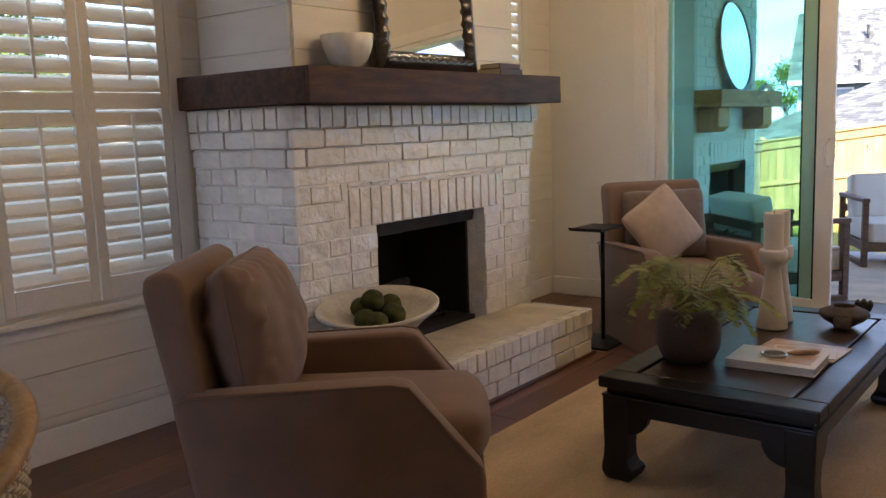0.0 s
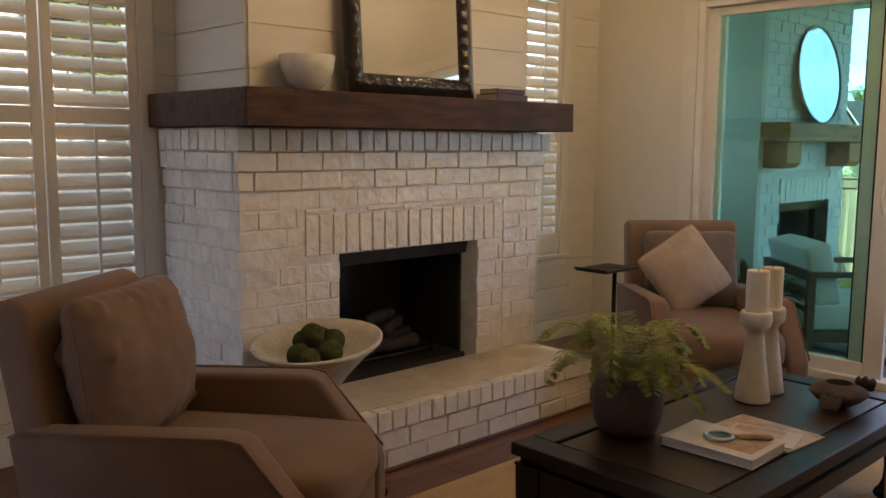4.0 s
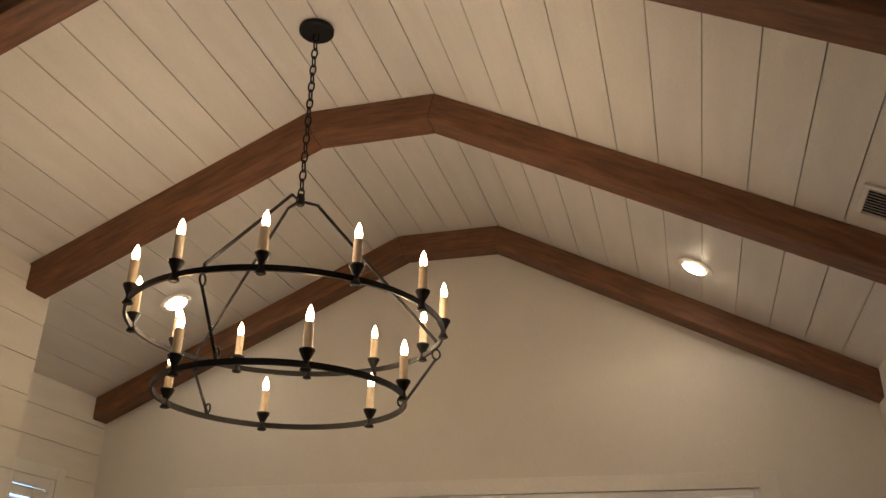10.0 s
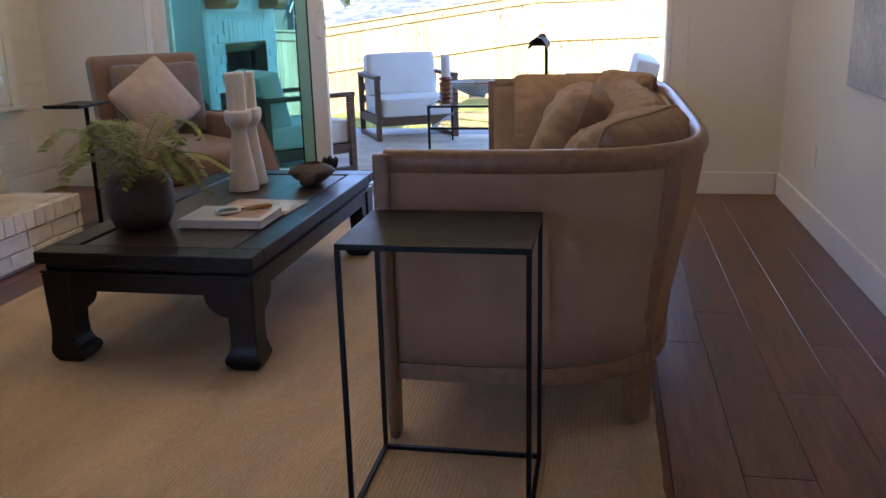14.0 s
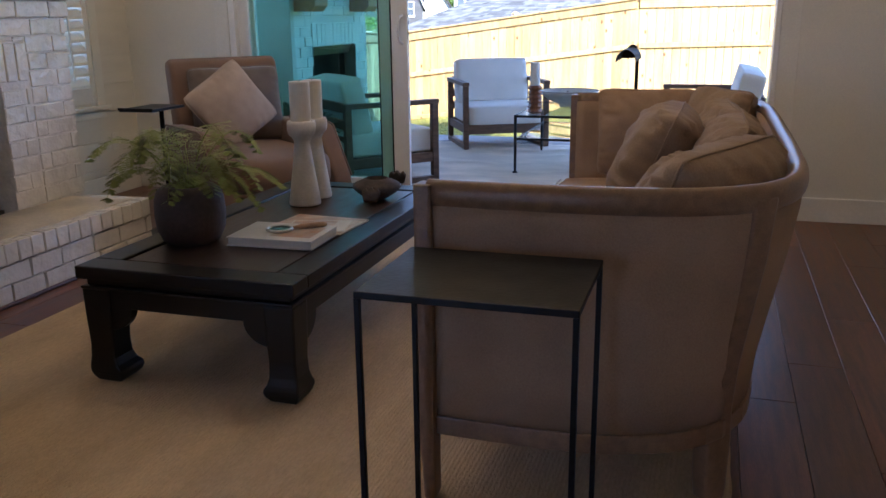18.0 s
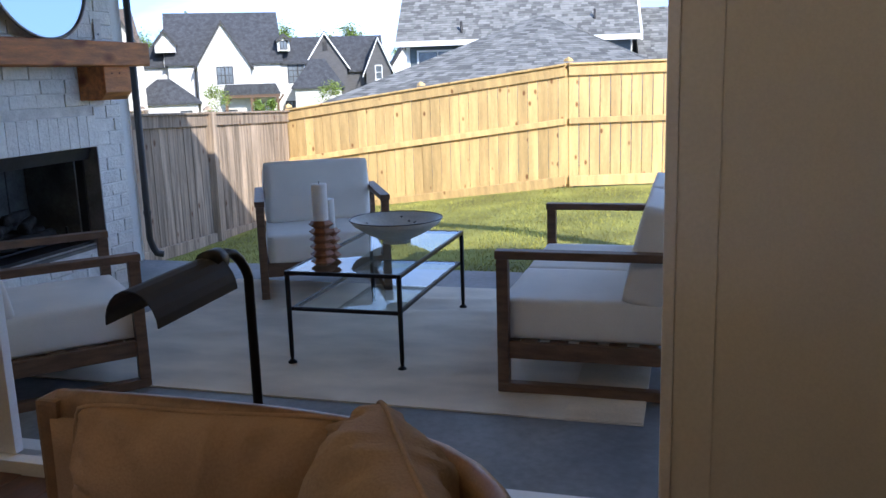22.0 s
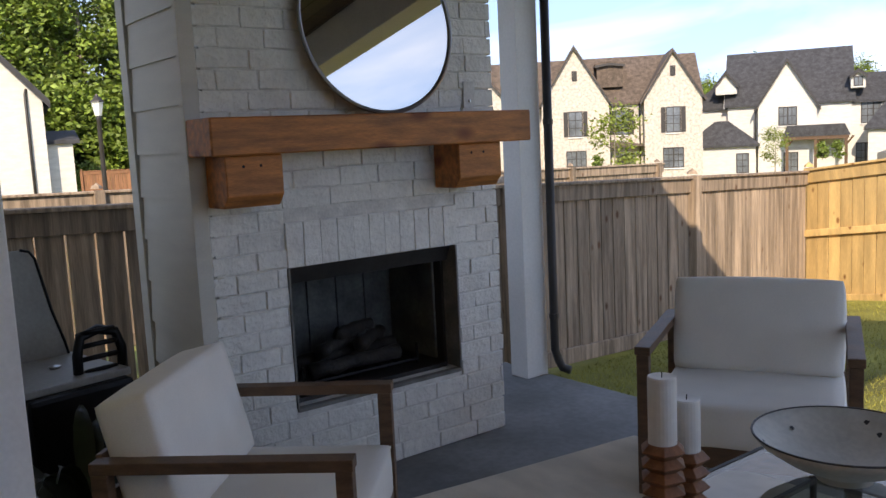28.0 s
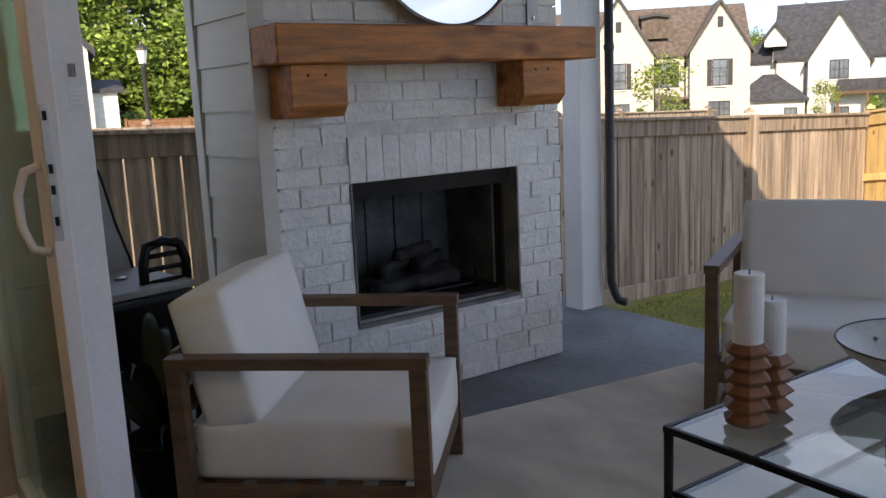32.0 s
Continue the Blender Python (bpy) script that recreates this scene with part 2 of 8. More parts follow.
BRICK_OUT = material("white_outdoor_brick", (0.78, 0.765, 0.715), 0.5, 0.07, 10.0, 0.9, 48, per_piece=0.05, dist=0.014)
MORTAR_OUT = material("white_outdoor_mortar", (0.76, 0.74, 0.69), 0.7, 0.15, 12.0, 0.4, 90, dist=0.01)
CEMENT = material("grey_weathered_cement", (0.20, 0.195, 0.18), 0.75, 0.25, 9.0, 0.3, 60)
LINER = material("sooty_firebrick_liner", (0.13, 0.135, 0.125), 0.7, 0.35, 6.0, 0.3, 50)
HEARTH = material("cream_hearth_slab", (0.62, 0.54, 0.42), 0.42, 0.15, 6.0, 0.25, 60)
SOOT = material("black_firebox_steel", (0.034, 0.032, 0.030), 0.38, 0.3, 9.0, 0.1, 80)
LOGS = material("charred_ceramic_log", (0.030, 0.025, 0.021), 0.8, 0.5, 14.0, 0.6, 60, dist=0.02)
JUTE = material("tan_jute_rug", (0.62, 0.455, 0.275), 0.9, 0.15, 2.0, 0.7, 60, stretch=(2.4, 0.8, 1), dist=0.008, rows=0.012)
RUGOUT = material("cream_outdoor_rug", (0.71, 0.63, 0.51), 0.9, 0.15, 2.4, 0.7, 150, stretch=(1, 2, 1), dist=0.006)
TAUPE = material("taupe_velvet", (0.20, 0.117, 0.075), 0.75, 0.10, 6.0, 0.12, 220, sheen=0.12)
TAUPE2 = material("dark_taupe_cushion", (0.150, 0.108, 0.082), 0.8, 0.12, 7.0, 0.15, 200, sheen=0.3)
BLUSH = material("pale_blush_linen", (0.46, 0.36, 0.29), 0.85, 0.10, 8.0, 0.2, 240)
SOFAFAB = material("tan_linen_sofa", (0.38, 0.242, 0.14), 0.8, 0.14, 5.0, 0.2, 230)
PILLOW = material("beige_down_cushion", (0.335, 0.228, 0.143), 0.85, 0.14, 6.0, 0.25, 200)
PILLOWDARK = material("umber_down_cushion", (0.225, 0.150, 0.097), 0.85, 0.14, 6.0, 0.25, 200)
SOFAWOOD = material("walnut_sofa_frame", (0.26, 0.150, 0.078), 0.38, 0.14, 5.0, 0.12, 40, stretch=(8, 1, 8))
BLACKWOOD = material("black_lacquer_wood", (0.010, 0.0088, 0.008), 0.36, 0.2, 6.0, 0.06, 50, spec=0.36)
PANELWOOD = material("dark_brown_table_panel", (0.055, 0.030, 0.018), 0.32, 0.3, 6.0, 0.15, 60, stretch=(6, 1, 1))
BLACKMETAL = material("black_iron", (0.012, 0.011, 0.011), 0.45, 0.2, 12.0, 0.1, 90, metal=0.6)
TEAK = material("brown_teak_frame", (0.155, 0.088, 0.050), 0.55, 0.25, 5.0, 0.15, 46, stretch=(2, 2, 9))
CANVAS = material("white_outdoor_canvas", (0.80, 0.765, 0.70), 0.85, 0.05, 4.0, 0.12, 260)
CONCRETE = material("blue_grey_patio_concrete", (0.20, 0.205, 0.21), 0.6, 0.25, 2.2, 0.15, 30)
POSTWHITE = material("white_post_paint", (0.74, 0.73, 0.70), 0.5, 0.05, 3.0, 0.05, 60)
SIDING = material("pale_grey_siding", (0.60, 0.57, 0.50), 0.55, 0.06, 3.0, 0.12, 70, stretch=(1, 1, 6))
GREYFENCE = material("weathered_fence_board", (0.38, 0.285, 0.205), 0.85, 0.34, 4.0, 0.4, 34, stretch=(6, 6, 0.35), per_piece=0.22, knots=6.0)
NEWFENCE = material("new_pine_fence_board", (0.64, 0.42, 0.17), 0.75, 0.18, 2.2, 0.2, 30, stretch=(5, 5, 0.6), per_piece=0.2, knots=6.5)
LAWN = material("lawn_soil_and_turf", (0.27, 0.265, 0.055), 0.95, 0.35, 1.2, 0.6, 60, dist=0.03)
GRASS = material("grass_blades", (0.34, 0.325, 0.065), 0.8, 0.3, 1.5, 0, 30, island=0.3)
SHINGLE = material("grey_shingles", (0.165, 0.16, 0.15), 0.9, 0.10, 3.0, 0.5, 25, island=0.42, dist=0.01)
DARKROOF = material("charcoal_shingles", (0.055, 0.056, 0.062), 0.85, 0.3, 3.0, 0.4, 12, dist=0.02)
BROWNROOF = material("brown_shingles", (0.14, 0.105, 0.082), 0.9, 0.3, 3.0, 0.4, 12, dist=0.02)
CREAMBRICK = material("limewashed_brick", (0.60, 0.535, 0.465), 0.8, 0.22, 5.0, 0.3, 9)
WHITEHOUSE = material("white_painted_brick", (0.63, 0.605, 0.56), 0.75, 0.08, 2.0, 0.2, 10, stretch=(1, 1, 4))
GREYHOUSE = material("dark_grey_boards", (0.09, 0.085, 0.085), 0.7, 0.15, 2.0, 0.2, 10, stretch=(1, 1, 6))
BLUEHOUSE = material("slate_blue_boards", (0.12, 0.15, 0.17), 0.7, 0.15, 2.0, 0.2, 10, stretch=(1, 1, 6))
BRONZE = material("bronze_trim", (0.035, 0.03, 0.028), 0.5, 0.2, 8.0, 0.05, 60)
PANE = material("dark_window_pane", (0.17, 0.19, 0.21), 0.08, 0.3, 0.6, 0.0, 5)
LEAF = material("tree_leaves", (0.18, 0.26, 0.035), 0.6, 0.4, 0.5, 0, 9, island=0.4)
LEAFLIGHT = material("young_tree_leaves", (0.20, 0.26, 0.035), 0.6, 0.3, 2.0, 0, 9, island=0.3)
BARK = material("grey_bark", (0.26, 0.22, 0.17), 0.9, 0.3, 5.0, 0.5, 40, stretch=(4, 4, 0.6))
PORCHWOOD = material("brown_porch_boards", (0.13, 0.068, 0.032), 0.6, 0.3, 4.0, 0.15, 40, stretch=(7, 1, 7), per_piece=0.2)
PORCHTRIM = material("cream_porch_trim", (0.72, 0.69, 0.61), 0.55, 0.08, 3.0, 0.05, 60)
TINT = glass_mat("green_tinted_glass", (0.735, 0.92, 0.885))
CLEAR = glass_mat("clear_window_glass", (0.92, 0.95, 0.94))
TABLEGLASS = glass_mat("table_glass", (0.80, 0.88, 0.88), 0.0, 0.13)
MIRROR = plain("mirror_silver", (0.74, 0.75, 0.75), 0.015, 1.0)
VINYL = material("white_door_frame", (0.80, 0.79, 0.77), 0.35, 0.04, 4.0, 0.02, 90)
STEEL = material("dull_zinc_plate", (0.55, 0.56, 0.54), 0.42, 0.1, 20, 0.02, 90, metal=0.7)
CHROME = plain("brushed_steel", (0.55, 0.55, 0.55), 0.28, 1.0)


# ---------------------------------------------------------------- mesh helpers
def box(bm, x0, y0, z0, x1, y1, z1):
    vs = [bm.verts.new((x, y, z)) for x in (x0, x1) for y in (y0, y1) for z in (z0, z1)]
    for q in ((0, 1, 3, 2), (4, 6, 7, 5), (0, 4, 5, 1), (2, 3, 7, 6), (0, 2, 6, 4), (1, 5, 7, 3)):
        bm.faces.new([vs[i] for i in q])
    return vs


def prism(bm, outline, axis, a, b):
    """An outline of two coordinates, drawn out along an axis from a to b."""
    def at(p, v):
        return (v, *p) if axis == "x" else (p[0], v, p[1]) if axis == "y" else (*p, v)
    lo, hi = [bm.verts.new(at(p, a)) for p in outline], [bm.verts.new(at(p, b)) for p in outline]
    bm.faces.new(lo), bm.faces.new(hi)
    k = len(outline)
    for i in range(k):
        bm.faces.new((lo[i], lo[(i + 1) % k], hi[(i + 1) % k], hi[i]))


def tube(bm, points, radius, sides=8, closed=False):
    """A round bar along points; radius is a number or one for each point."""
    pts = [Vector(p) for p in points]
    k = len(pts)
    rings, side = [], None
    for i, p in enumerate(pts):
        a = pts[(i - 1) % k] if closed or i else pts[0]
        b = pts[(i + 1) % k] if closed or i < k - 1 else pts[-1]
        way = (b - a).normalized()
        if side is None:
            side = way.cross(Vector((0, 0, 1))) if abs(way.z) < 0.9 else way.cross(Vector((1, 0, 0)))
        side = (side - way * side.dot(way)).normalized()
        up = way.cross(side)
        r = radius[i] if isinstance(radius, (list, tuple)) else radius
        rings.append([bm.verts.new(p + (side * math.cos(j * math.tau / sides) + up * math.sin(j * math.tau / sides)) * r) for j in range(sides)])
    for i in range(k if closed else k - 1):
        a, b = rings[i], rings[(i + 1) % k]
        for j in range(sides):
            bm.faces.new((a[j], a[(j + 1) % sides], b[(j + 1) % sides], b[j]))
    if not closed:
        bm.faces.new(rings[0][::-1]), bm.faces.new(rings[-1])


def turned(bm, profile, sides=24, center=(0, 0), squash=None):
    """A profile of (radius, height) turned round the upright axis."""
    rings = []
    for r, z in profile:
        rings.append([bm.verts.new((center[0] + r * math.cos(j * math.tau / sides), center[1] + r * math.sin(j * math.tau / sides), z)) for j in range(sides)])
    for a, b in zip(rings, rings[1:]):
        for j in range(sides):
            bm.faces.new((a[j], a[(j + 1) % sides], b[(j + 1) % sides], b[j]))
    bm.faces.new(rings[0][::-1]), bm.faces.new(rings[-1])


def finish(bm, bevel=0.0, segments=2, smooth=False):
    bmesh.ops.recalc_face_normals(bm, faces=bm.faces)
    if bevel:
        bmesh.ops.bevel(bm, geom=[e for e in bm.edges if len(e.link_faces) == 2 and e.calc_face_angle(0) > 0.5], offset=bevel, segments=segments, affect="EDGES", profile=0.6, clamp_overlap=True)
    if smooth:
        for f in bm.faces:
            f.smooth = True
    return bm


def mesh_of(name, bm, mat):
    me = bpy.data.meshes.new(name)
    bm.to_mesh(me)
    bm.free()
    me.materials.append(mat)
    return me


def part(name, bm, mat, parent=None, label=""):
    ob = new(name, mesh_of(name, bm, mat))
    if parent:
        ob.parent = parent
    return tagged(ob, label)


def thing(name, label, category, place=None, turn=0.0, group="", kind=""):
    ob = new(name)
    if place:
        ob.matrix_basis = pose(*place, 0, 0, turn)
    return tagged(ob, label, category, group, kind)


def structure(name, bm, mat, label):
    return tagged(part(name, bm, mat), label, name.split("_")[0], kind="structure")


def boxes(*dims):
    bm = bmesh.new()
    for d in dims:
        box(bm, *d)
    return bm


def bar(parent, name, mat, dims, bevel=0.004, label=""):
    return part(name, finish(boxes(dims), bevel), mat, parent, label)


def soft_box(sx, sy, sz, puff=0.03, cuts=6, edge=0.35, wrinkle=0.004, seed=0, pinch=0.0, square=5.0):
    """A padded block, centred at its base, with swollen faces and rounded edges."""
    bm = bmesh.new()
    bmesh.ops.create_cube(bm, size=2.0)
    bmesh.ops.subdivide_edges(bm, edges=bm.edges[:], cuts=cuts, use_grid_fill=True)
    for v in bm.verts:
        p = v.co.copy()
        q = Vector((abs(p.x), abs(p.y), abs(p.z)))
        f = [1 - (1 - math.sqrt(max(0, 1 - max(0, (q[(i + 1) % 3] - (1 - edge)) / edge) ** 2 * 0.35)) ) for i in range(3)]
        r = Vector((p.x, p.y, p.z))
        e = square if not pinch else 3.2
        k = (q.x ** e + q.y ** e + q.z ** e) ** (-1 / e)
        r *= 0.45 + 0.55 * k * 1.0 if k < 1 else 1
        bulge = (1 - q.x ** 2) * (1 - q.y ** 2) if q.z > 0.99 else (1 - q.x ** 2) * (1 - q.z ** 2) if q.y > 0.99 else (1 - q.y ** 2) * (1 - q.z ** 2) if q.x > 0.99 else 0
        d = Vector((p.x if q.x > 0.99 else 0, p.y if q.y > 0.99 else 0, p.z if q.z > 0.99 else 0))
        if d.length:
            d.normalize()
        co = Vector((r.x * sx / 2, r.y * sy / 2, r.z * sz / 2)) + d * puff * bulge
        co += Vector((1, 1, 1)) * 0
        w = noise.noise(co * 9 + Vector((seed * 3.1, seed, 0))) * wrinkle + noise.noise(co * 24 + Vector((seed, 0, 5))) * wrinkle * 0.5
        v.co = co + co.normalized() * w + Vector((0, 0, sz / 2))
    for f in bm.faces:
        f.smooth = True
    return bm


def cushion(w, h, thick, seed=0, cuts=34, corner=0.03, crease=0.016, fill=0.38):
    """A filled pillow lying in x and z with pointed corners, thick along y."""
    bm = bmesh.new()
    n = cuts
    front, back = {}, {}
    for i in range(n + 1):
        for j in range(n + 1):
            u, v = 2 * i / n - 1, 2 * j / n - 1
            full = max(0.0, (1 - u * u) * (1 - v * v)) ** fill
            pull = 1 - 0.07 * (1 - abs(u) ** 2) * abs(v) ** 3 - 0.0
            pull2 = 1 - 0.07 * (1 - abs(v) ** 2) * abs(u) ** 3
            soft = 1 - 0.09 * (abs(u) * abs(v)) ** 4
            x, z = u * w / 2 * pull2 * soft, v * h / 2 * pull * soft
            s = Vector((u * 2.1 + seed * 7.3, v * 2.1 - seed * 3.7, seed))
            r8 = max(abs(u), abs(v))
            along = v if abs(u) > abs(v) else u
            ruck = math.sin(along * 19 + 7 * noise.noise(s * 0.9)) * max(0.0, 0.25 + noise.noise(s * 1.6 + Vector((4, 4, 4)))) * 1.5
            pucker = crease * 0.75 * r8 ** 3 * min(1.0, full * 2.4) * ruck
            wr = pucker + noise.noise(s * 0.7) * crease * 0.8 + noise.noise(s * 1.9) * crease * 0.3
            edge_wr = (abs(u) ** 4 + abs(v) ** 4) * noise.noise(Vector((u * 9, v * 9, seed + 3.0))) * crease * 0.8
            y = thick / 2 * full + (wr + edge_wr) * (full > 0)
            front[i, j] = bm.verts.new((x, -y, z + h / 2))
            back[i, j] = front[i, j] if full == 0 else bm.verts.new((x, y, z + h / 2))
    for i in range(n):
        for j in range(n):
            for g, flip in ((front, False), (back, True)):
                q = [g[i, j], g[i + 1, j], g[i + 1, j + 1], g[i, j + 1]]
                q = list(dict.fromkeys(q))
                if len(q) > 2:
                    try:
                        f = bm.faces.new(q[::-1] if flip else q)
                        f.smooth = True
                    except ValueError:
                        pass
    bmesh.ops.recalc_face_normals(bm, faces=bm.faces)
    return bm


def piece(name, me, parent, m):
    ob = new(name, me)
    ob.parent = parent
    ob.matrix_basis = m
    return ob

# ---------------------------------------------------------------- plan (metres)
XL, XR, YD, YB = -3.40, 1.42, 5.647, -4.2           # inner faces of the room's walls
WALLZ, WALLE, TOPZ, FL0, FL1 = 2.93, 2.825, 3.905, -1.29, -0.62   # both eaves, flat of the ceiling and its two edges
DX0, DX1, DZ = -2.60, 0.755, 2.245                  # garden door opening
T = 0.15
WINDOWS = [(1.50, 2.32), (4.44, 5.26)]
WZ0, WZ1 = 0.62, 2.34
PATIO = -0.045


def slope_z(x):
    return WALLZ + (TOPZ - WALLZ) * min(1.0, (x - XL) / (FL0 - XL)) if x < FL1 else TOPZ - (TOPZ - WALLE) * (x - FL1) / (XR - FL1)


# walls
bm = boxes((XL - T, YB - T, 0, XL, WINDOWS[0][0], WALLZ), (XL - T, WINDOWS[0][1], 0, XL, WINDOWS[1][0], WALLZ), (XL - T, WINDOWS[1][1], 0, XL, YD + T, WALLZ))
for y0, y1 in WINDOWS:
    box(bm, XL - T, y0, 0, XL, y1, WZ0)
    box(bm, XL - T, y0, WZ1, XL, y1, WALLZ)
wall_left = structure("wall_west", bm, WALL, "cream wall clad in painted shiplap boards")
structure("wall_east", boxes((XR, YB - T, 0, XR + T, YD + T, WALLE)), WALL, "plain cream painted wall")
# end wall is out of view; its opening is added to admit light
bm = bmesh.new()
prism(bm, [(XL, 2.3), (XL, WALLZ), (FL0, TOPZ), (FL1, TOPZ), (XR, WALLE), (XR, 2.3)], "y", YB - T, YB)
box(bm, XL, YB - T, 0, -2.9, YB, 2.3)
box(bm, -1.15, YB - T, 0, XR, YB, 2.3)
structure("wall_south", bm, WALL, "plain cream end wall with an opening added for light")
bm = bmesh.new()
prism(bm, [(XL, 0), (XL, WALLZ), (DX0, slope_z(DX0)), (DX0, 0)], "y", YD, YD + T)
prism(bm, [(DX1, 0), (DX1, slope_z(DX1)), (XR, WALLE), (XR, 0)], "y", YD, YD + T)
prism(bm, [(DX0, DZ), (DX0, slope_z(DX0)), (FL0, TOPZ), (FL1, TOPZ), (DX1, slope_z(DX1)), (DX1, DZ)], "y", YD, YD + T)
structure("wall_north", bm, WALL, "cream gable wall with a wide garden door opening")

# boarded ceiling
bm = bmesh.new()
prism(bm, [(XL - T, WALLZ - 0.0), (FL0, TOPZ + 0.03), (FL1, TOPZ + 0.03), (XR + T, WALLE), (XR + T, WALLE + 0.2), (FL1, TOPZ + 0.25), (FL0, TOPZ + 0.25), (XL - T, WALLZ + 0.2)], "y", YB - T, YD + T)


def ceiling_boards(xa, za, xb, zb, count):
    way = Vector((xb - xa, 0, zb - za))
    up = Vector((-(zb - za), 0, xb - xa)).normalized()
    for i in range(count):
        a, b = Vector((xa, 0, za)) + way * (i / count), Vector((xa, 0, za)) + way * ((i + 1) / count) - way.normalized() * 0.0045
        prism(bm, [(a.x, a.z), (b.x, b.z), (b.x + up.x * 0.02, b.z + up.z * 0.02), (a.x + up.x * 0.02, a.z + up.z * 0.02)], "y", YB, YD)


ceiling_boards(XL, WALLZ - 0.004, FL0, TOPZ - 0.004, 12)
ceiling_boards(FL0, TOPZ - 0.004, FL1, TOPZ - 0.004, 4)
ceiling_boards(FL1, TOPZ - 0.004, XR, WALLE - 0.004, 12)
finish(bm)
structure("ceiling", bm, CEIL, "white painted tongue and groove vaulted ceiling")

# timber collar beams under the ceiling
BD, BW = 0.135, 0.15
BX, BY0, BY1 = -2.78, 2.515, 4.18                   # chimney breast


def roof_beam(y0, left):
    k = (TOPZ - WALLZ) / (FL0 - XL)
    zl = WALLZ + k * (left - XL)
    t = thing("ceiling_beam", "brown stained timber beam following the vaulted ceiling", "beam", (0, 0, 0), 0, "ceiling beams")
    for name, o in (("rafter", [(left, zl), (FL0, TOPZ), (FL0 + 0.035, TOPZ - BD), (left, zl - BD * 1.1)]),
                    ("collar", [(FL0, TOPZ), (FL1, TOPZ), (FL1 - 0.035, TOPZ - BD), (FL0 + 0.035, TOPZ - BD)]),
                    ("rafter", [(FL1, TOPZ), (XR, WALLE), (XR, WALLE - BD * 1.13), (FL1 - 0.035, TOPZ - BD)])):
        b = bmesh.new()
        prism(b, [(x, z - 0.006) for x, z in o], "y", y0, y0 + BW)
        m = Matrix.Translation((o[0][0], y0, o[0][1])) @ Matrix.Rotation(math.atan2(o[0][1] - o[1][1], o[1][0] - o[0][0]), 4, "Y")
        b.transform(m.inverted())
        part(name, finish(b, 0.006), BEAMWOOD, t).matrix_basis = m
    return t


roof_beam(YD - 0.003 - BW, XL)
roof_beam(4.0, BX)
roof_beam(2.60, BX)
roof_beam(1.15, XL)
roof_beam(-0.3, XL)

# chimney breast and its boards
structure("wall_chimney_breast", boxes((XL, BY0, 1.42, BX, BY1, WALLZ + 0.32)), WALL, "boarded chimney breast above the mantel")
SH = 0.183


def shiplap(parent, x, y0, y1, z0, z1, thick=0.014, axis="x"):
    row = math.floor(z0 / SH)
    while row * SH < z1 - 0.01:
        a, b = max(z0, row * SH + 0.0035), min(z1, (row + 1) * SH)
        if b - a > 0.02:
            bar(parent, "board", SHIPLAP, (x, y0, a, x + thick, y1, b) if axis == "x" else (y0, x - thick, a, y1, x, b), 0.0)
        row += 1


breast_front = thing("wall_boards_breast", "cream painted shiplap boards on the chimney breast", "boards", (0, 0, 0), kind="structure")
shiplap(breast_front, BX, BY0, BY1, 1.565, 3.2)
breast_side = thing("wall_boards_breast_side", "cream painted shiplap boards on the side of the chimney breast", "boards", (0, 0, 0), kind="structure")
shiplap(breast_side, BY0, XL, BX, 1.565, 3.1, axis="y")
west = thing("wall_boards_west", "cream painted shiplap boards round the shuttered windows", "boards", (0, 0, 0), kind="structure")
C = 0.075
shiplap(west, XL, YB, WINDOWS[0][0] - C, 0.15, WALLZ)
shiplap(west, XL, WINDOWS[0][1] + C, BY0 - 0.016, 0.15, WALLZ)
shiplap(west, XL, BY1 + 0.07, WINDOWS[1][0] - C, 0.15, WALLZ)
shiplap(west, XL, WINDOWS[1][1] + C, YD, 0.15, WALLZ)
for y0, y1 in WINDOWS:
    shiplap(west, XL, y0 - C, y1 + C, 0.15, WZ0 - 0.10)
    shiplap(west, XL, y0 - C, y1 + C, WZ1 + C, WALLZ)

# baseboards
BB = 0.135
for name, d in (("baseboard_west", (XL, YB, 0, XL + 0.018, 2.40, BB)), ("baseboard_west_corner", (XL, 4.27, 0, XL + 0.018, YD - 0.02, BB)),
                ("baseboard_north_corner", (XL + 0.02, YD - 0.018, 0, DX0 - 0.10, YD, BB)), ("baseboard_north", (DX1 + 0.10, YD - 0.018, 0, XR - 0.02, YD, BB)),
                ("baseboard_east", (XR - 0.018, YB, 0, XR, YD - 0.02, BB)), ("baseboard_south", (-1.15, YB, 0, XR - 0.02, YB + 0.018, BB))):
    structure(name, finish(boxes(d), 0.006), TRIM, "white painted baseboard")

# shuttered windows


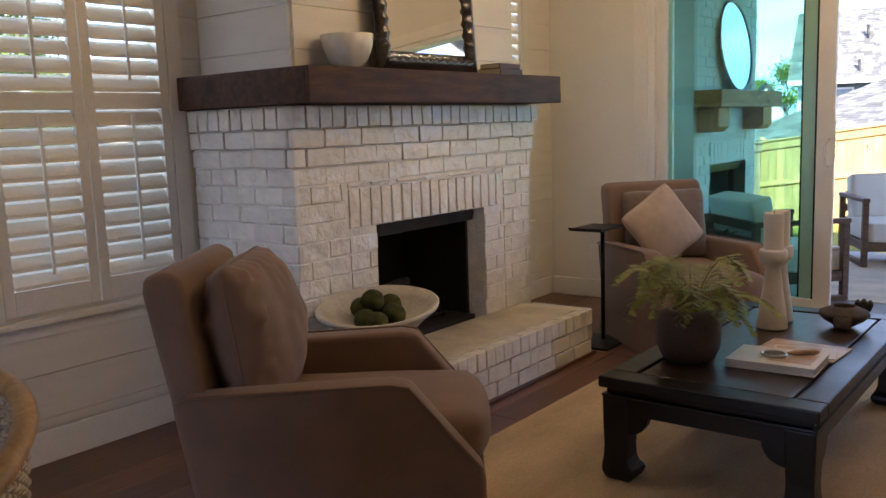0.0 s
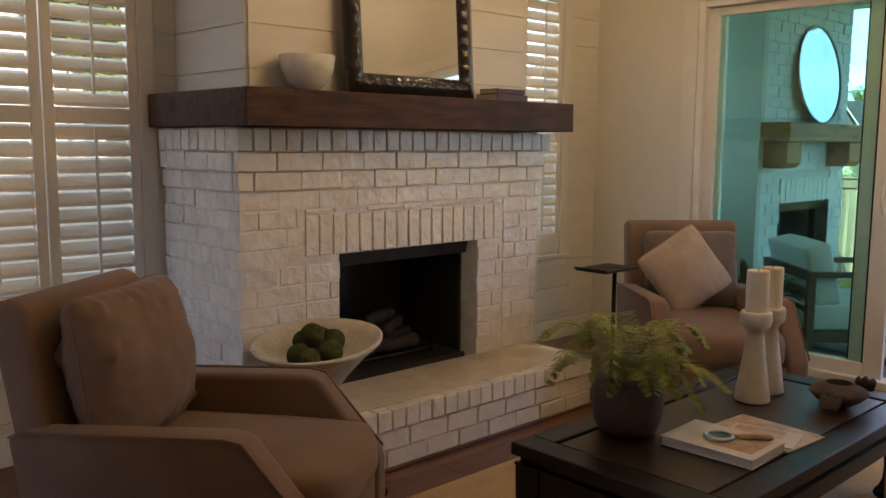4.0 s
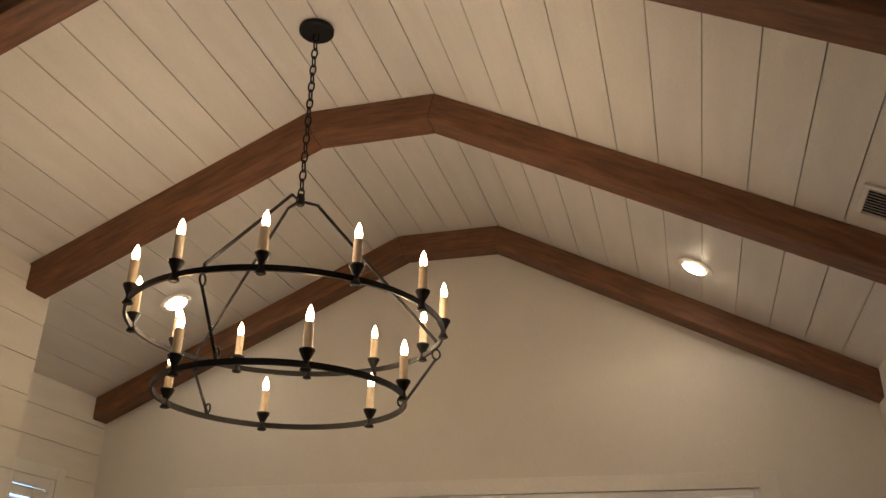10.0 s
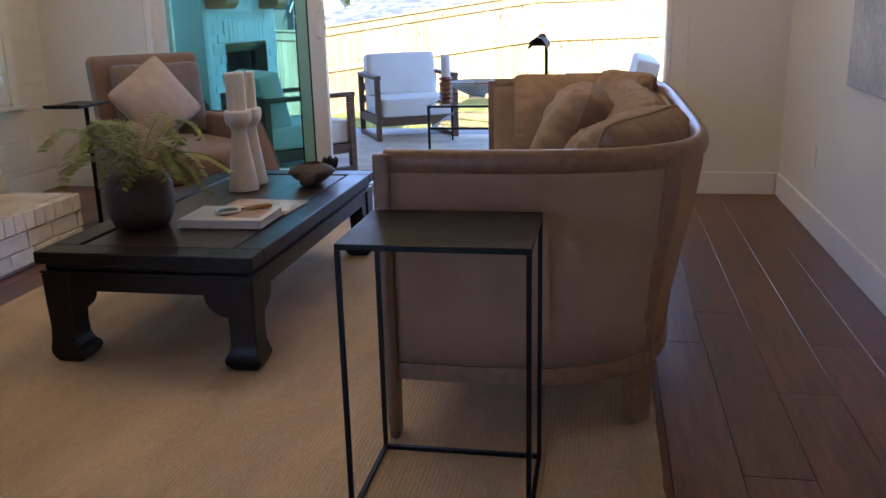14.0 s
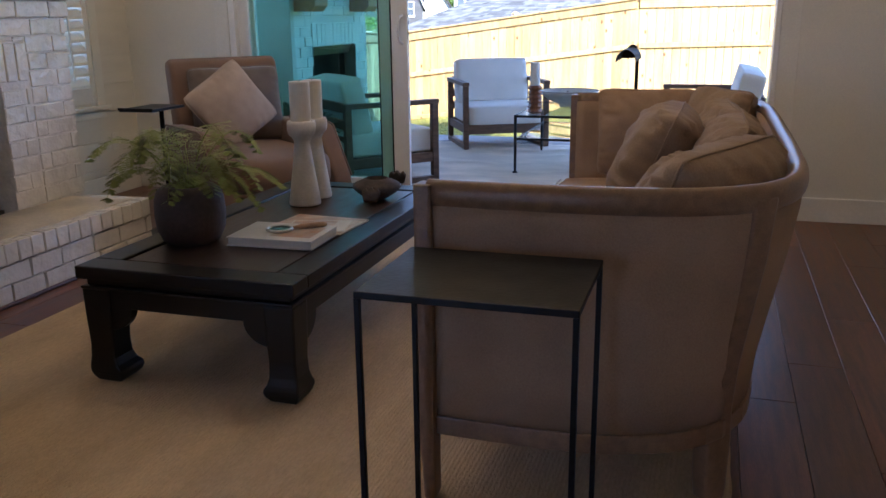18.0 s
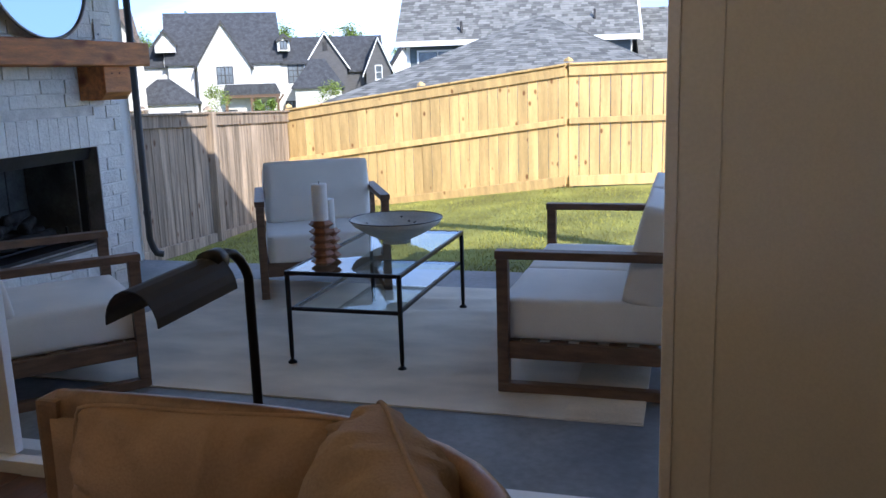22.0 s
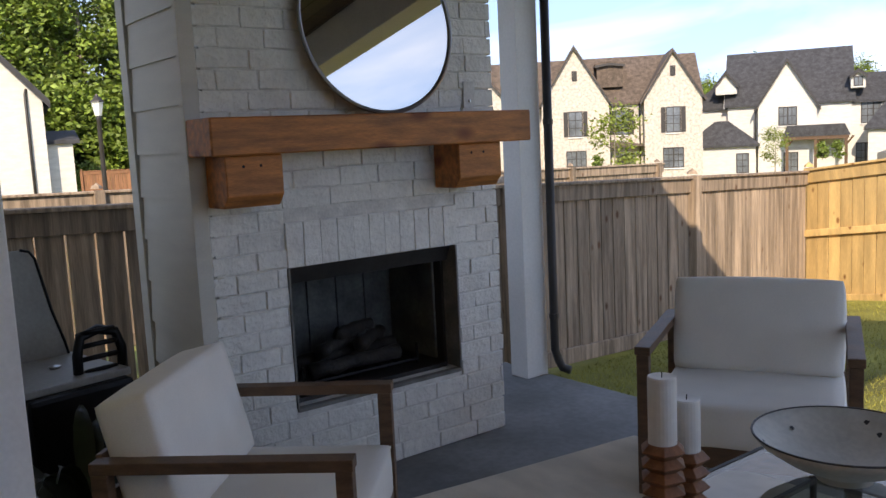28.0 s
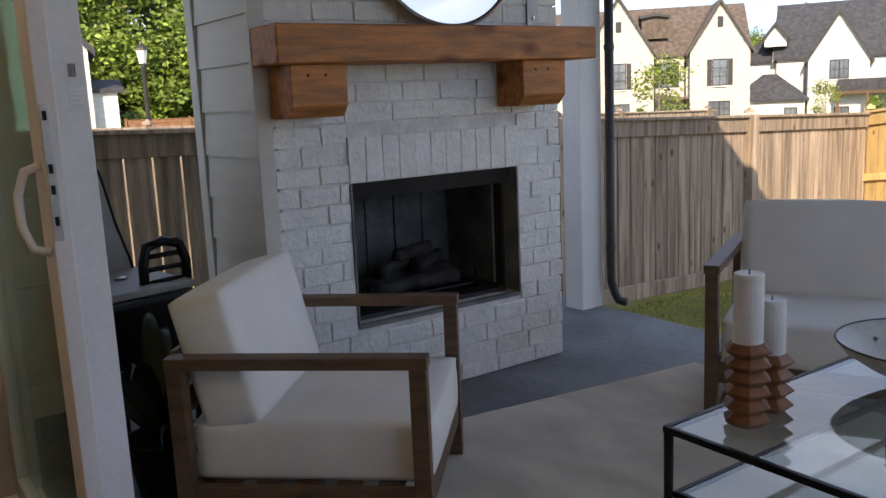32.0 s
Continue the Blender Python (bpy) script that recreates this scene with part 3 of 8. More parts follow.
def shutter_window(index, y0, y1):
    w = thing("window_%d" % index, "tall window with white louvred shutters", "window", (0, 0, 0), kind="structure")
    for d in ((XL, y0 - C, WZ0 - 0.02, XL + 0.022, y0, WZ1 + C), (XL, y1, WZ0 - 0.02, XL + 0.022, y1 + C, WZ1 + C), (XL, y0, WZ1, XL + 0.022, y1, WZ1 + C)):
        bar(w, "casing", TRIM, d)
    bar(w, "window_sill", TRIM, (XL - 0.1, y0 - C - 0.02, WZ0 - 0.045, XL + 0.05, y1 + C + 0.02, WZ0 - 0.02), 0.006)
    bar(w, "apron", TRIM, (XL, y0 - C, WZ0 - 0.10, XL + 0.02, y1 + C, WZ0 - 0.047))
    pane = part("pane", boxes((XL - 0.115, y0, WZ0, XL - 0.109, y1, WZ1)), CLEAR, w, "clear glass pane")
    pane.visible_shadow = False
    bar(w, "sash_rail", TRIM, (XL - 0.125, y0, 1.46, XL - 0.10, y1, 1.50))
    half = (y1 - y0) / 2
    lou = {}
    for s in range(2):
        a, b = y0 + s * half + 0.003, y0 + (s + 1) * half - 0.003
        leaf = bar(w, "shutter_stile", SHUTTER, (XL - 0.012, a, WZ0, XL + 0.016, a + 0.044, WZ1), 0.003)
        bar(w, "shutter_stile", SHUTTER, (XL - 0.012, b - 0.044, WZ0, XL + 0.016, b, WZ1), 0.003)
        for z0, z1 in ((WZ0, WZ0 + 0.10), (1.425, 1.495), (WZ1 - 0.06, WZ1)):
            bar(w, "shutter_rail", SHUTTER, (XL - 0.012, a + 0.0445, z0, XL + 0.016, b - 0.0445, z1), 0.003)
        for z0, z1, count in ((WZ0 + 0.10, 1.425, 10), (1.495, WZ1 - 0.06, 11)):
            step = (z1 - z0) / count
            key = round(step, 4)
            if key not in lou:
                l = bmesh.new()
                wd, th = 0.039, 0.0055
                prism(l, [(-wd, 0), (-wd * 0.6, th), (wd * 0.6, th), (wd, 0), (wd * 0.6, -th), (-wd * 0.6, -th)], "y", a + 0.046 - (a + b) / 2, (b - a) / 2 - 0.046)
                lou[key] = mesh_of("louvre", finish(l), SHUTTER)
            for i in range(count):
                piece("louvre", lou[key], w, pose(XL + 0.0, (a + b) / 2, z0 + step * (i + 0.5), 0, 60, 0))
            bar(w, "tilt_rod", SHUTTER, (XL + 0.030, (a + b) / 2 - 0.006, z0 + 0.05, XL + 0.040, (a + b) / 2 + 0.006, z1 - 0.02), 0.002)
    return w


for i, (y0, y1) in enumerate(WINDOWS):
    shutter_window(i + 1, y0, y1)
    # area lamp added outside each window as a stand-in for skylight
    daylight = lamp("window_daylight", "AREA", 0.9, (XL - 0.75, (y0 + y1) / 2, 2.2), (XL, (y0 + y1) / 2, 1.2), (0.86, 0.94, 1.0), 1.0)

# sliding garden door
door = thing("door_1", "white framed sliding garden door standing open, green tinted glass", "door", (0, 0, 0), kind="structure")
for d in ((DX0 - 0.10, YD - 0.02, 0, DX0, YD, DZ + 0.09), (DX1, YD - 0.005, 0, DX1 + 0.10, YD, DZ + 0.09), (DX0, YD - 0.02, DZ, DX1, YD, DZ + 0.09)):
    bar(door, "casing", TRIM, d)
for d in ((DX0, YD - 0.012, 0.02, DX0 + 0.045, YD + T + 0.02, DZ), (DX1 - 0.03, YD - 0.012, 0.02, DX1, YD + T + 0.02, DZ), (DX0 + 0.046, YD - 0.012, DZ - 0.04, DX1 - 0.031, YD + T + 0.02, DZ - 0.002)):
    bar(door, "jamb", VINYL, d)
for k, (a, b, z) in enumerate(((-0.01, 0.045, 0.042), (0.048, 0.10, 0.034), (0.103, 0.19, 0.026))):
    bar(door, "threshold_track", CHROME if k == 1 else VINYL, (DX0 + 0.001, YD + a, 0.001 - 0.05, DX1 - 0.001, YD + b, z), 0.003)
for name, x0, y in (("sliding_panel", -2.555, YD + 0.03), ("fixed_panel", -2.53, YD + 0.068)):
    x1 = -1.39 if name == "sliding_panel" else -1.485
    frame_z0, frame_z1 = 0.046, DZ - 0.045
    bar(door, "panel_stile", VINYL, (x0, y, frame_z0, x0 + 0.075, y + 0.036, frame_z1))
    bar(door, "panel_stile", VINYL, (x1 - 0.105, y, frame_z0, x1, y + (0.036 if name == "sliding_panel" else 0.078), frame_z1))
    bar(door, "panel_rail", VINYL, (x0 + 0.0755, y, frame_z0, x1 - 0.1055, y + 0.036, frame_z0 + 0.075))
    bar(door, "panel_rail", VINYL, (x0 + 0.0755, y, frame_z1 - 0.05, x1 - 0.1055, y + 0.036, frame_z1))
    bar(door, "gasket", BLACKMETAL, (x1 - 0.1175, y + 0.012, frame_z0 + 0.0755, x1 - 0.106, y + 0.034, frame_z1 - 0.0505), 0)
    g = part("glass", boxes((x0 + 0.072, y + 0.018, frame_z0 + 0.07, x1 - 0.1, y + 0.026, frame_z1 - 0.045)), TINT, door, "green tinted glass pane")
    g.visible_shadow = False
    if name == "sliding_panel":
        b = bmesh.new()
        hx = x1 - 0.03
        tube(b, [(hx, y - 0.002, 0.975), (hx - 0.01, y - 0.03, 0.985), (hx - 0.016, y - 0.045, 1.03), (hx - 0.016, y - 0.045, 1.09), (hx - 0.01, y - 0.03, 1.135), (hx, y - 0.002, 1.145)], 0.009, 8)
        part("door_handle", finish(b, smooth=True), VINYL, door, "white loop handle")
        bar(door, "lock_plate", STEEL, (x1 + 0.0005, y + 0.002, 1.0, x1 + 0.004, y + 0.019, 1.26), 0.001, "steel latch plate")
        for zz in (1.03, 1.09, 1.13, 1.23):
            bar(door, "latch_slot", BLACKMETAL, (x1 + 0.0045, y + 0.006, zz, x1 + 0.006, y + 0.014, zz + 0.018), 0)
    else:
        bar(door, "paper_sticker", plain("pale_label", (0.72, 0.72, 0.70), 0.6), (x1 + 0.0004, y + 0.040, 1.243, x1 + 0.0014, y + 0.073, 1.342), 0, "pale printed sticker with a bar code")
        for k in range(5):
            bar(door, "sticker_bar", BLACKMETAL, (x1 + 0.0015, y + 0.044 + k * 0.003, 1.312, x1 + 0.0021, y + 0.0455 + k * 0.003, 1.338), 0)
        for k in range(5):
            bar(door, "sticker_line", CHROME, (x1 + 0.0015, y + 0.046, 1.255 + k * 0.009, x1 + 0.0021, y + 0.068 - 0.006 * (k % 2), 1.2575 + k * 0.009), 0)
        bar(door, "seal", BLACKMETAL, (x1 - 0.02, y - 0.0035, frame_z0, x1 + 0.001, y - 0.0005, frame_z1), 0, "black rubber seal")
bar(door, "wall_outlet", TRIM, (XL + 0.325, YD - 0.006, 0.28, XL + 0.395, YD - 0.0005, 0.395), 0.002, "white socket plate")

# floor planks
floor = structure("floor", boxes((XL - T, YB - T, -0.25, XR + T, YD + T, -0.012)), FLOORWOOD, "dark stained oak plank floor")
random.seed(4)
planks = {}
x = XL
while x < XR - 0.001:
    w = min(0.172, XR - x)
    y = YB + random.uniform(-1.3, 0)
    while y < YD:
        L = random.choice((1.2, 1.6, 2.1))
        a, b = max(y, YB), min(y + L, YD - 0.012)
        if b - a > 0.05:
            me_key = (round(w, 3), round(b - a, 2))
            if me_key not in planks:
                planks[me_key] = mesh_of("plank", finish(boxes((0, 0, -0.0115, w - 0.0014, round(b - a, 2) - 0.002, 0)), 0.0012, 1), FLOORWOOD)
            piece("plank", planks[me_key], floor, pose(x, a, 0))
        y += L
    x += w

# ---------------------------------------------------------------- outdoors: ground, porch, fences


def ground_z(x, y):
    z = -0.16 + 0.105 * min(0.0, x + 0.7)
    z = max(z, -0.62)
    if y > 15:
        z += -2.0 * min(1.0, (y - 15) / 25)
    if x < -5.2:
        z = min(z, -0.62) - 1.6 * min(1.0, (-5.2 - x) / 20)
    if y < 9.05:
        z = min(z, -0.2)
    return z


bm = bmesh.new()
xs = [-900, -300, -120, -60, -40, -25] + [-16 + i for i in range(0, 34)] + [24, 40, 60, 120, 300, 900]
ys = [-900, -300, -80, -30, -12, -6, 0, 4, 7] + [9.0 + 0.5 * i for i in range(0, 15)] + [17, 20, 25, 30, 40, 60, 90, 150, 300, 900]
grid = [[bm.verts.new((x, y, ground_z(x, y) if not (XL - 1 < x < 6 and y < 9.0 and y > -8) else -0.3)) for y in ys] for x in xs]
for i in range(len(xs) - 1):
    for j in range(len(ys) - 1):
        bm.faces.new((grid[i][j], grid[i + 1][j], grid[i + 1][j + 1], grid[i][j + 1]))
structure("ground", finish(bm, smooth=True), LAWN, "green lawn ground sloping away from the patio")

structure("pavement_patio", finish(boxes((-3.62, YD + T + 0.045, -0.26, 5.5, 9.0, PATIO)), 0.012), CONCRETE, "smooth blue-grey concrete patio slab")

# unseen paving added as a warm reflector below the south opening
structure("pavement_terrace", finish(boxes((-6.0, -13.0, -0.2, 4.0, YB - T, -0.04)), 0.012), material("warm_bounce_paving", (0.50, 0.38, 0.26), 0.8, 0.15, 2.0, 0.2, 20), "unseen warm paving added to bounce sunlight into the room")

# porch roof: boarded ceiling, front beam, roof sheet
bm = bmesh.new()
k = 0
y = YD + T
while y < 8.8:
    box(bm, -3.6, y, 2.86, 1.25, min(8.8, y + 0.128), 2.88)
    y += 0.135
structure("ceiling_porch", finish(bm), PORCHWOOD, "brown boarded porch ceiling")
structure("trim_porch_beam", finish(boxes((-3.6, 8.82, 2.60, 1.25, 9.04, 2.93)), 0.008), PORCHTRIM, "pale painted porch beam")
structure("roof_porch", boxes((-4.0, YD + T, 2.94, 1.3, 9.45, 3.10)), DARKROOF, "shingled porch roof")
# the long south overhang is unseen, added to keep skylight off the opening
bm = bmesh.new()
prism(bm, [(XL - 0.2, WALLZ - 0.05), (-0.95, 4.55), (XR + 0.6, WALLZ - 0.05), (XR + 0.6, WALLZ + 0.15), (-0.95, 4.8), (XL - 0.2, WALLZ + 0.15)], "y", YB - 2.4, YD + 0.6)
structure("roof_house", bm, DARKROOF, "shingled house roof with a south overhang added to block skylight")
# out-of-view wing, placed so its eave casts the lawn's shade line
structure("roof_wing", boxes((XR + 0.62, YD - 2.6, 2.9, 6.2, 7.0, 3.05)), DARKROOF, "unseen shingled wing roof, placed to shade the lawn")
structure("wall_house_side", boxes((XR + T, YD - 0.6, -0.2, 5.6, 6.5, 2.9)), SIDING, "pale painted house wall")

# unseen beam, porch corner to side wing, added to shade a lawn band
b = bmesh.new()
prism(b, [(1.05, 8.95), (3.95, 6.88), (4.05, 7.02), (1.15, 9.10)], "z", 2.90, 3.00)
structure("trim_hip_beam", finish(b), PORCHTRIM, "unseen pale beam added to cast a shadow band on the lawn")

# porch ceiling fan, at rest
fan = thing("ceiling_fan", "dark bronze five-blade ceiling fan hanging under the porch ceiling", "fan", (-0.65, 7.35, 0))
b = bmesh.new()
turned(b, [(0.065, 2.815), (0.07, 2.84), (0.07, 2.859)], 20)
part("canopy", finish(b, smooth=True), BRONZE, fan)
b = bmesh.new()
tube(b, [(0, 0, 2.60), (0, 0, 2.82)], 0.012, 10)
part("downrod", finish(b, smooth=True), BRONZE, fan)
b = bmesh.new()
turned(b, [(0.03, 2.475), (0.085, 2.49), (0.105, 2.52), (0.105, 2.565), (0.08, 2.595), (0.025, 2.61)], 24)
part("motor", finish(b, smooth=True), BRONZE, fan)
for i in range(5):
    b = bmesh.new()
    box(b, 0.10, -0.018, -0.003, 0.19, 0.018, 0.003)
    arm = part("blade_arm", finish(b), BRONZE, fan)
    arm.matrix_basis = pose(0, 0, 2.53, 0, 0, 10 + 72 * i)
    b = bmesh.new()
    prism(b, [(0.17, -0.045), (0.19, -0.055), (0.52, -0.068), (0.55, -0.05), (0.56, 0.0), (0.55, 0.05), (0.52, 0.068), (0.19, 0.055), (0.17, 0.045)], "z", -0.004, 0.004)
    blade = part("blade", finish(b, 0.002, 1), BRONZE, fan)
    blade.matrix_basis = pose(0, 0, 2.535, 0, 0, 10 + 72 * i) @ pose(0, 0, 0, 9, 0, 0)

# white post and downspout
post = thing("porch_post", "square white painted porch post", "post", (-3.29, 8.905, PATIO))
bar(post, "shaft", POSTWHITE, (-0.06, -0.085, 0, 0.085, 0.085, 2.645), 0.006)
spout = thing("downspout", "dark bronze downspout beside the porch post", "downspout", (-3.150, 9.0, PATIO))
b = bmesh.new()
tube(b, [(0, 0, 2.7), (0, 0, 0.16), (0.01, 0.02, 0.09), (0.03, 0.03, 0.045), (0.075, 0.05, 0.035)], 0.026, 8)
part("pipe", finish(b, smooth=True), BRONZE, spout)
for z in (0.35, 1.5, 2.4):
    b = bmesh.new()
    turned(b, [(0.03, z), (0.03, z + 0.03)], 8)
    part("strap", finish(b), BRONZE, spout)


# fences


def fence(name, label, a, b, height, mat, za, zb, middle=True, gaps=0.006, width=0.14, post_every=2.4, behind=False, first=0.0):
    """Upright boards between a and b; rails and posts on the seen side."""
    a, b = Vector((*a, 0)), Vector((*b, 0))
    L = (b - a).length
    ang = math.degrees(math.atan2(b.y - a.y, b.x - a.x))
    t = thing(name, label, "fence", (a.x, a.y, 0), ang)
    n = max(1, int(L / (width + gaps)))
    w = L / n - gaps
    me = mesh_of("board", finish(boxes((0, 0, 0, w, 0.018, height - 0.06)), 0.003, 1), mat)
    rnd = random.Random(len(name) + n)
    for i in range(n):
        s = (i + 0.5) / n
        z = za + (zb - za) * s
        piece("board", me, t, pose(i * L / n, rnd.uniform(-0.003, 0.003), z + 0.03 + rnd.uniform(-0.008, 0.008), 0, 0, 0))
    tilt = -math.degrees(math.atan2(zb - za, L))
    for z, h, d, y in ((height - 0.13, 0.13, 0.03, -0.031), (height, 0.025, 0.12, -0.06), (height * 0.52, 0.075, 0.035, -0.037), (0.0, 0.13, 0.035, -0.037)):
        if h == 0.075 and not middle:
            continue
        m = bmesh.new()
        box(m, 0, y, 0, L, y + d, h)
        ob = part("rail" if h < 0.12 else "trim_board", finish(m, 0.004, 1), mat, t)
        ob.matrix_basis = pose(0, 0, za + z, 0, tilt, 0)
    k = max(1, round(L / post_every))
    pm = bmesh.new()
    yb = 0.02 if behind else -0.075
    box(pm, -0.045, yb, -0.1, 0.045, yb + 0.09, height + 0.03)
    if behind:
        bmesh.ops.translate(pm, verts=pm.verts, vec=(0, -0.045, 0))
    turned(pm, [(0.062, height + 0.045), (0.05, height + 0.07), (0.001, height + 0.10)], 4)
    pme = mesh_of("post", finish(pm, 0.004, 1), mat)
    if behind:
        for v in pme.vertices:
            v.co.y += 0.06
    s = first
    while s < L + 0.05:
        piece("post", pme, t, pose(s, -0.012, za + (zb - za) * s / L))
        s += post_every
    return t


C1, C2, C3 = (-4.567, 14.32), (-0.70, 14.28), (4.6, 15.6)
fence("yellow_fence", "new yellow pine board fence with rails", C1, C2, 1.50, NEWFENCE, -0.645, -0.155, behind=True, post_every=1.93, width=0.12)
fence("yellow_fence", "new yellow pine board fence with narrow gaps", C2, C3, 1.50, NEWFENCE, -0.155, -0.10, gaps=0.009, width=0.12, behind=True)
fence("grey_fence", "weathered grey-brown board fence with open slits", (-4.50, 5.2), (-4.523, 8.40), 1.50, GREYFENCE, -0.34, -0.452, False, gaps=0.014, first=2.25)
fence("grey_fence", "weathered grey-brown board fence", (-4.523, 8.405), (-4.566, 14.31), 1.50, GREYFENCE, -0.452, -0.66, False, gaps=0.008, first=1.445)
fence("far_fence", "weathered fence of the next garden", (-7.4, 3.0), (-9.0, 17.5), 1.5, GREYFENCE, -0.32, -0.72, False, gaps=0.004)

FARWOOD = material("red_brown_stained_board", (0.27, 0.125, 0.06), 0.8, 0.25, 3.0, 0.2, 20, stretch=(4, 4, 0.5), per_piece=0.15)
fence("lane_fence", "red-brown stained fence along the lane below the woods", (-34.2, 14.6), (-30.5, 22.5), 2.1, FARWOOD, -1.28, -1.35, False)

# ---------------------------------------------------------------- indoor fireplace


def brick_mesh(name, length, height, depth, mat, seed=0, edge=0.0035):
    """One brick in x and z with its face at y = 0, worn at the edges."""
    rnd = random.Random(seed)
    b = boxes((0, 0, 0, length, depth, height))
    finish(b, edge, 1)
    for v in b.verts:
        v.co += Vector((rnd.uniform(-1, 1) * 0.0022, rnd.uniform(-1, 1) * 0.0022 if v.co.y < depth * 0.6 else 0, rnd.uniform(-1, 1) * 0.0022))
    return mesh_of(name, b, mat)


BRICKS = {}


def lay(parent, m, u0, u1, z0, height, mat, full=0.2, offset=0.0, joint=0.006, depth=0.03, rnd=random.Random(11), name="brick"):
    """One course of bricks from u0 to u1 at height z0, on the face given by the pose m."""
    u = u0 - offset
    while u < u1 - 0.012:
        step = full * rnd.uniform(0.86, 1.14) if full > 0.15 and u1 - u0 > 0.15 else full
        a, b = max(u, u0), min(u + step - joint, u1)
        if b - a > 0.018:
            key = (round((b - a) * 100), round(height * 500), mat.name, rnd.randrange(4))
            if key not in BRICKS:
                BRICKS[key] = brick_mesh("brick", round((b - a) * 100) / 100, height - joint, depth, mat, len(BRICKS))
            piece(name, BRICKS[key], parent, m @ pose(a, rnd.uniform(-0.003, 0.002), z0, 0, rnd.uniform(-0.25, 0.25), rnd.uniform(-0.3, 0.3)))
        u += step


FX, FY0, FY1, HZ, MZ = -2.71, 2.42, 4.25, 0.262, 1.414
OY0, OY1, OZ1 = 2.915, 3.787, 0.862
fire = thing("brick_fireplace", "white painted brick fireplace with a raised hearth and black firebox", "fireplace", (0, 0, 0))
for d in ((XL + 0.02, FY0 + 0.007, 0, FX - 0.004, OY0, MZ - 0.001), (XL + 0.02, OY1, 0, FX - 0.004, FY1 - 0.007, MZ - 0.001),
             (XL + 0.02, OY0, OZ1, FX - 0.004, OY1, MZ - 0.001), (XL + 0.02, OY0, 0, FX - 0.004, OY1, HZ - 0.03), (XL + 0.02, OY0, HZ - 0.03, XL + 0.1, OY1, OZ1)):
    part("mortar_bed", finish(boxes(d)), MORTAR_IN, fire, "white mortar bed")
front = Matrix.Translation((FX, FY0, 0)) @ Matrix.Rotation(radians(90), 4, "Z")     # u runs along +y, faces +x
left = Matrix.Translation((XL + 0.02, FY0, 0))                                           # u runs along +x, faces -y
W = FY1 - FY0
rows, z, k = [], HZ + 0.005, 0
RH = (MZ - 0.098 - HZ - 0.005) / 13
for k in range(13):
    z = HZ + 0.005 + k * RH
    off = 0.1 if k % 2 else 0.0
    out = 0.012 * max(0, k - 10)                     # the top courses step out
    mf = front @ Matrix.Translation((0, -out, 0))
    if z + RH < OZ1 + 0.03:
        lay(fire, mf, 0, 0.305, z, RH, BRICK_IN, offset=off)
        lay(fire, mf, 0.317, OY0 - FY0, z, RH, BRICK_IN, full=0.17, offset=off * 0.6)
        lay(fire, mf, OY1 - FY0, 1.545, z, RH, BRICK_IN, full=0.17, offset=off * 0.6)
        lay(fire, mf, 1.553, W, z, RH, BRICK_IN, offset=0.1 - off)
        rv = Matrix.Translation((FX - 0.10, OY1, 0))
    elif z < 1.05:
        lay(fire, mf, 0, 0.305, z, RH, BRICK_IN, offset=off)
        lay(fire, mf, 1.553, W, z, RH, BRICK_IN, offset=0.1 - off)
    else:
        lay(fire, mf, -out * 0.7, W + out * 1.6, z, RH, BRICK_IN, offset=off)
    lay(fire, left @ Matrix.Translation((0, -out * 0.7, 0)), 0, FX - XL - 0.022, z, RH, BRICK_IN, offset=0.1 - off)
zs = HZ + 0.005 + 8 * RH - 0.0
SOLD0 = OZ1 + 0.002
SOLD1 = HZ + 0.005 + 10 * RH - 0.028
for i in range(17):
    u = 0.317 + i * (1.236 / 17)
    lay(fire, front @ Matrix.Translation((0, -0.006, 0)), u, u + 1.236 / 17 - 0.009, SOLD0, SOLD1 - SOLD0, BRICK_IN)
lay(fire, front @ Matrix.Translation((0, -0.002, 0)), 0.317, 1.545, SOLD1 + 0.002, 0.026, BRICK_IN, full=0.19, offset=0.06)
for i in range(25):
    u = -0.02 + i * ((W + 0.07) / 25)
    lay(fire, front @ Matrix.Translation((0, -0.038, 0)), u, u + (W + 0.07) / 25 - 0.008, MZ - 0.098, 0.097, BRICK_IN, depth=0.05)
for i in range(9):
    u = i * (0.685 / 9)
    lay(fire, left @ Matrix.Translation((0, -0.02, 0)), u, u + 0.069, MZ - 0.098, 0.097, BRICK_IN, depth=0.05)
# right side
right = Matrix.Translation((FX - 0.004, FY1, 0)) @ Matrix.Rotation(radians(180), 4, "Z")
for k in range(13):
    lay(fire, right, 0, 0.66, HZ + 0.005 + k * RH, RH, BRICK_IN, offset=0.1 if k % 2 else 0)
# reveal bricks of the opening
for k in range(8):
    lay(fire, Matrix.Translation((FX - 0.125, OY1 + 0.004, 0)), 0, 0.115, HZ + 0.005 + k * (OZ1 - HZ) / 8, (OZ1 - HZ) / 8, BRICK_IN, depth=0.02)
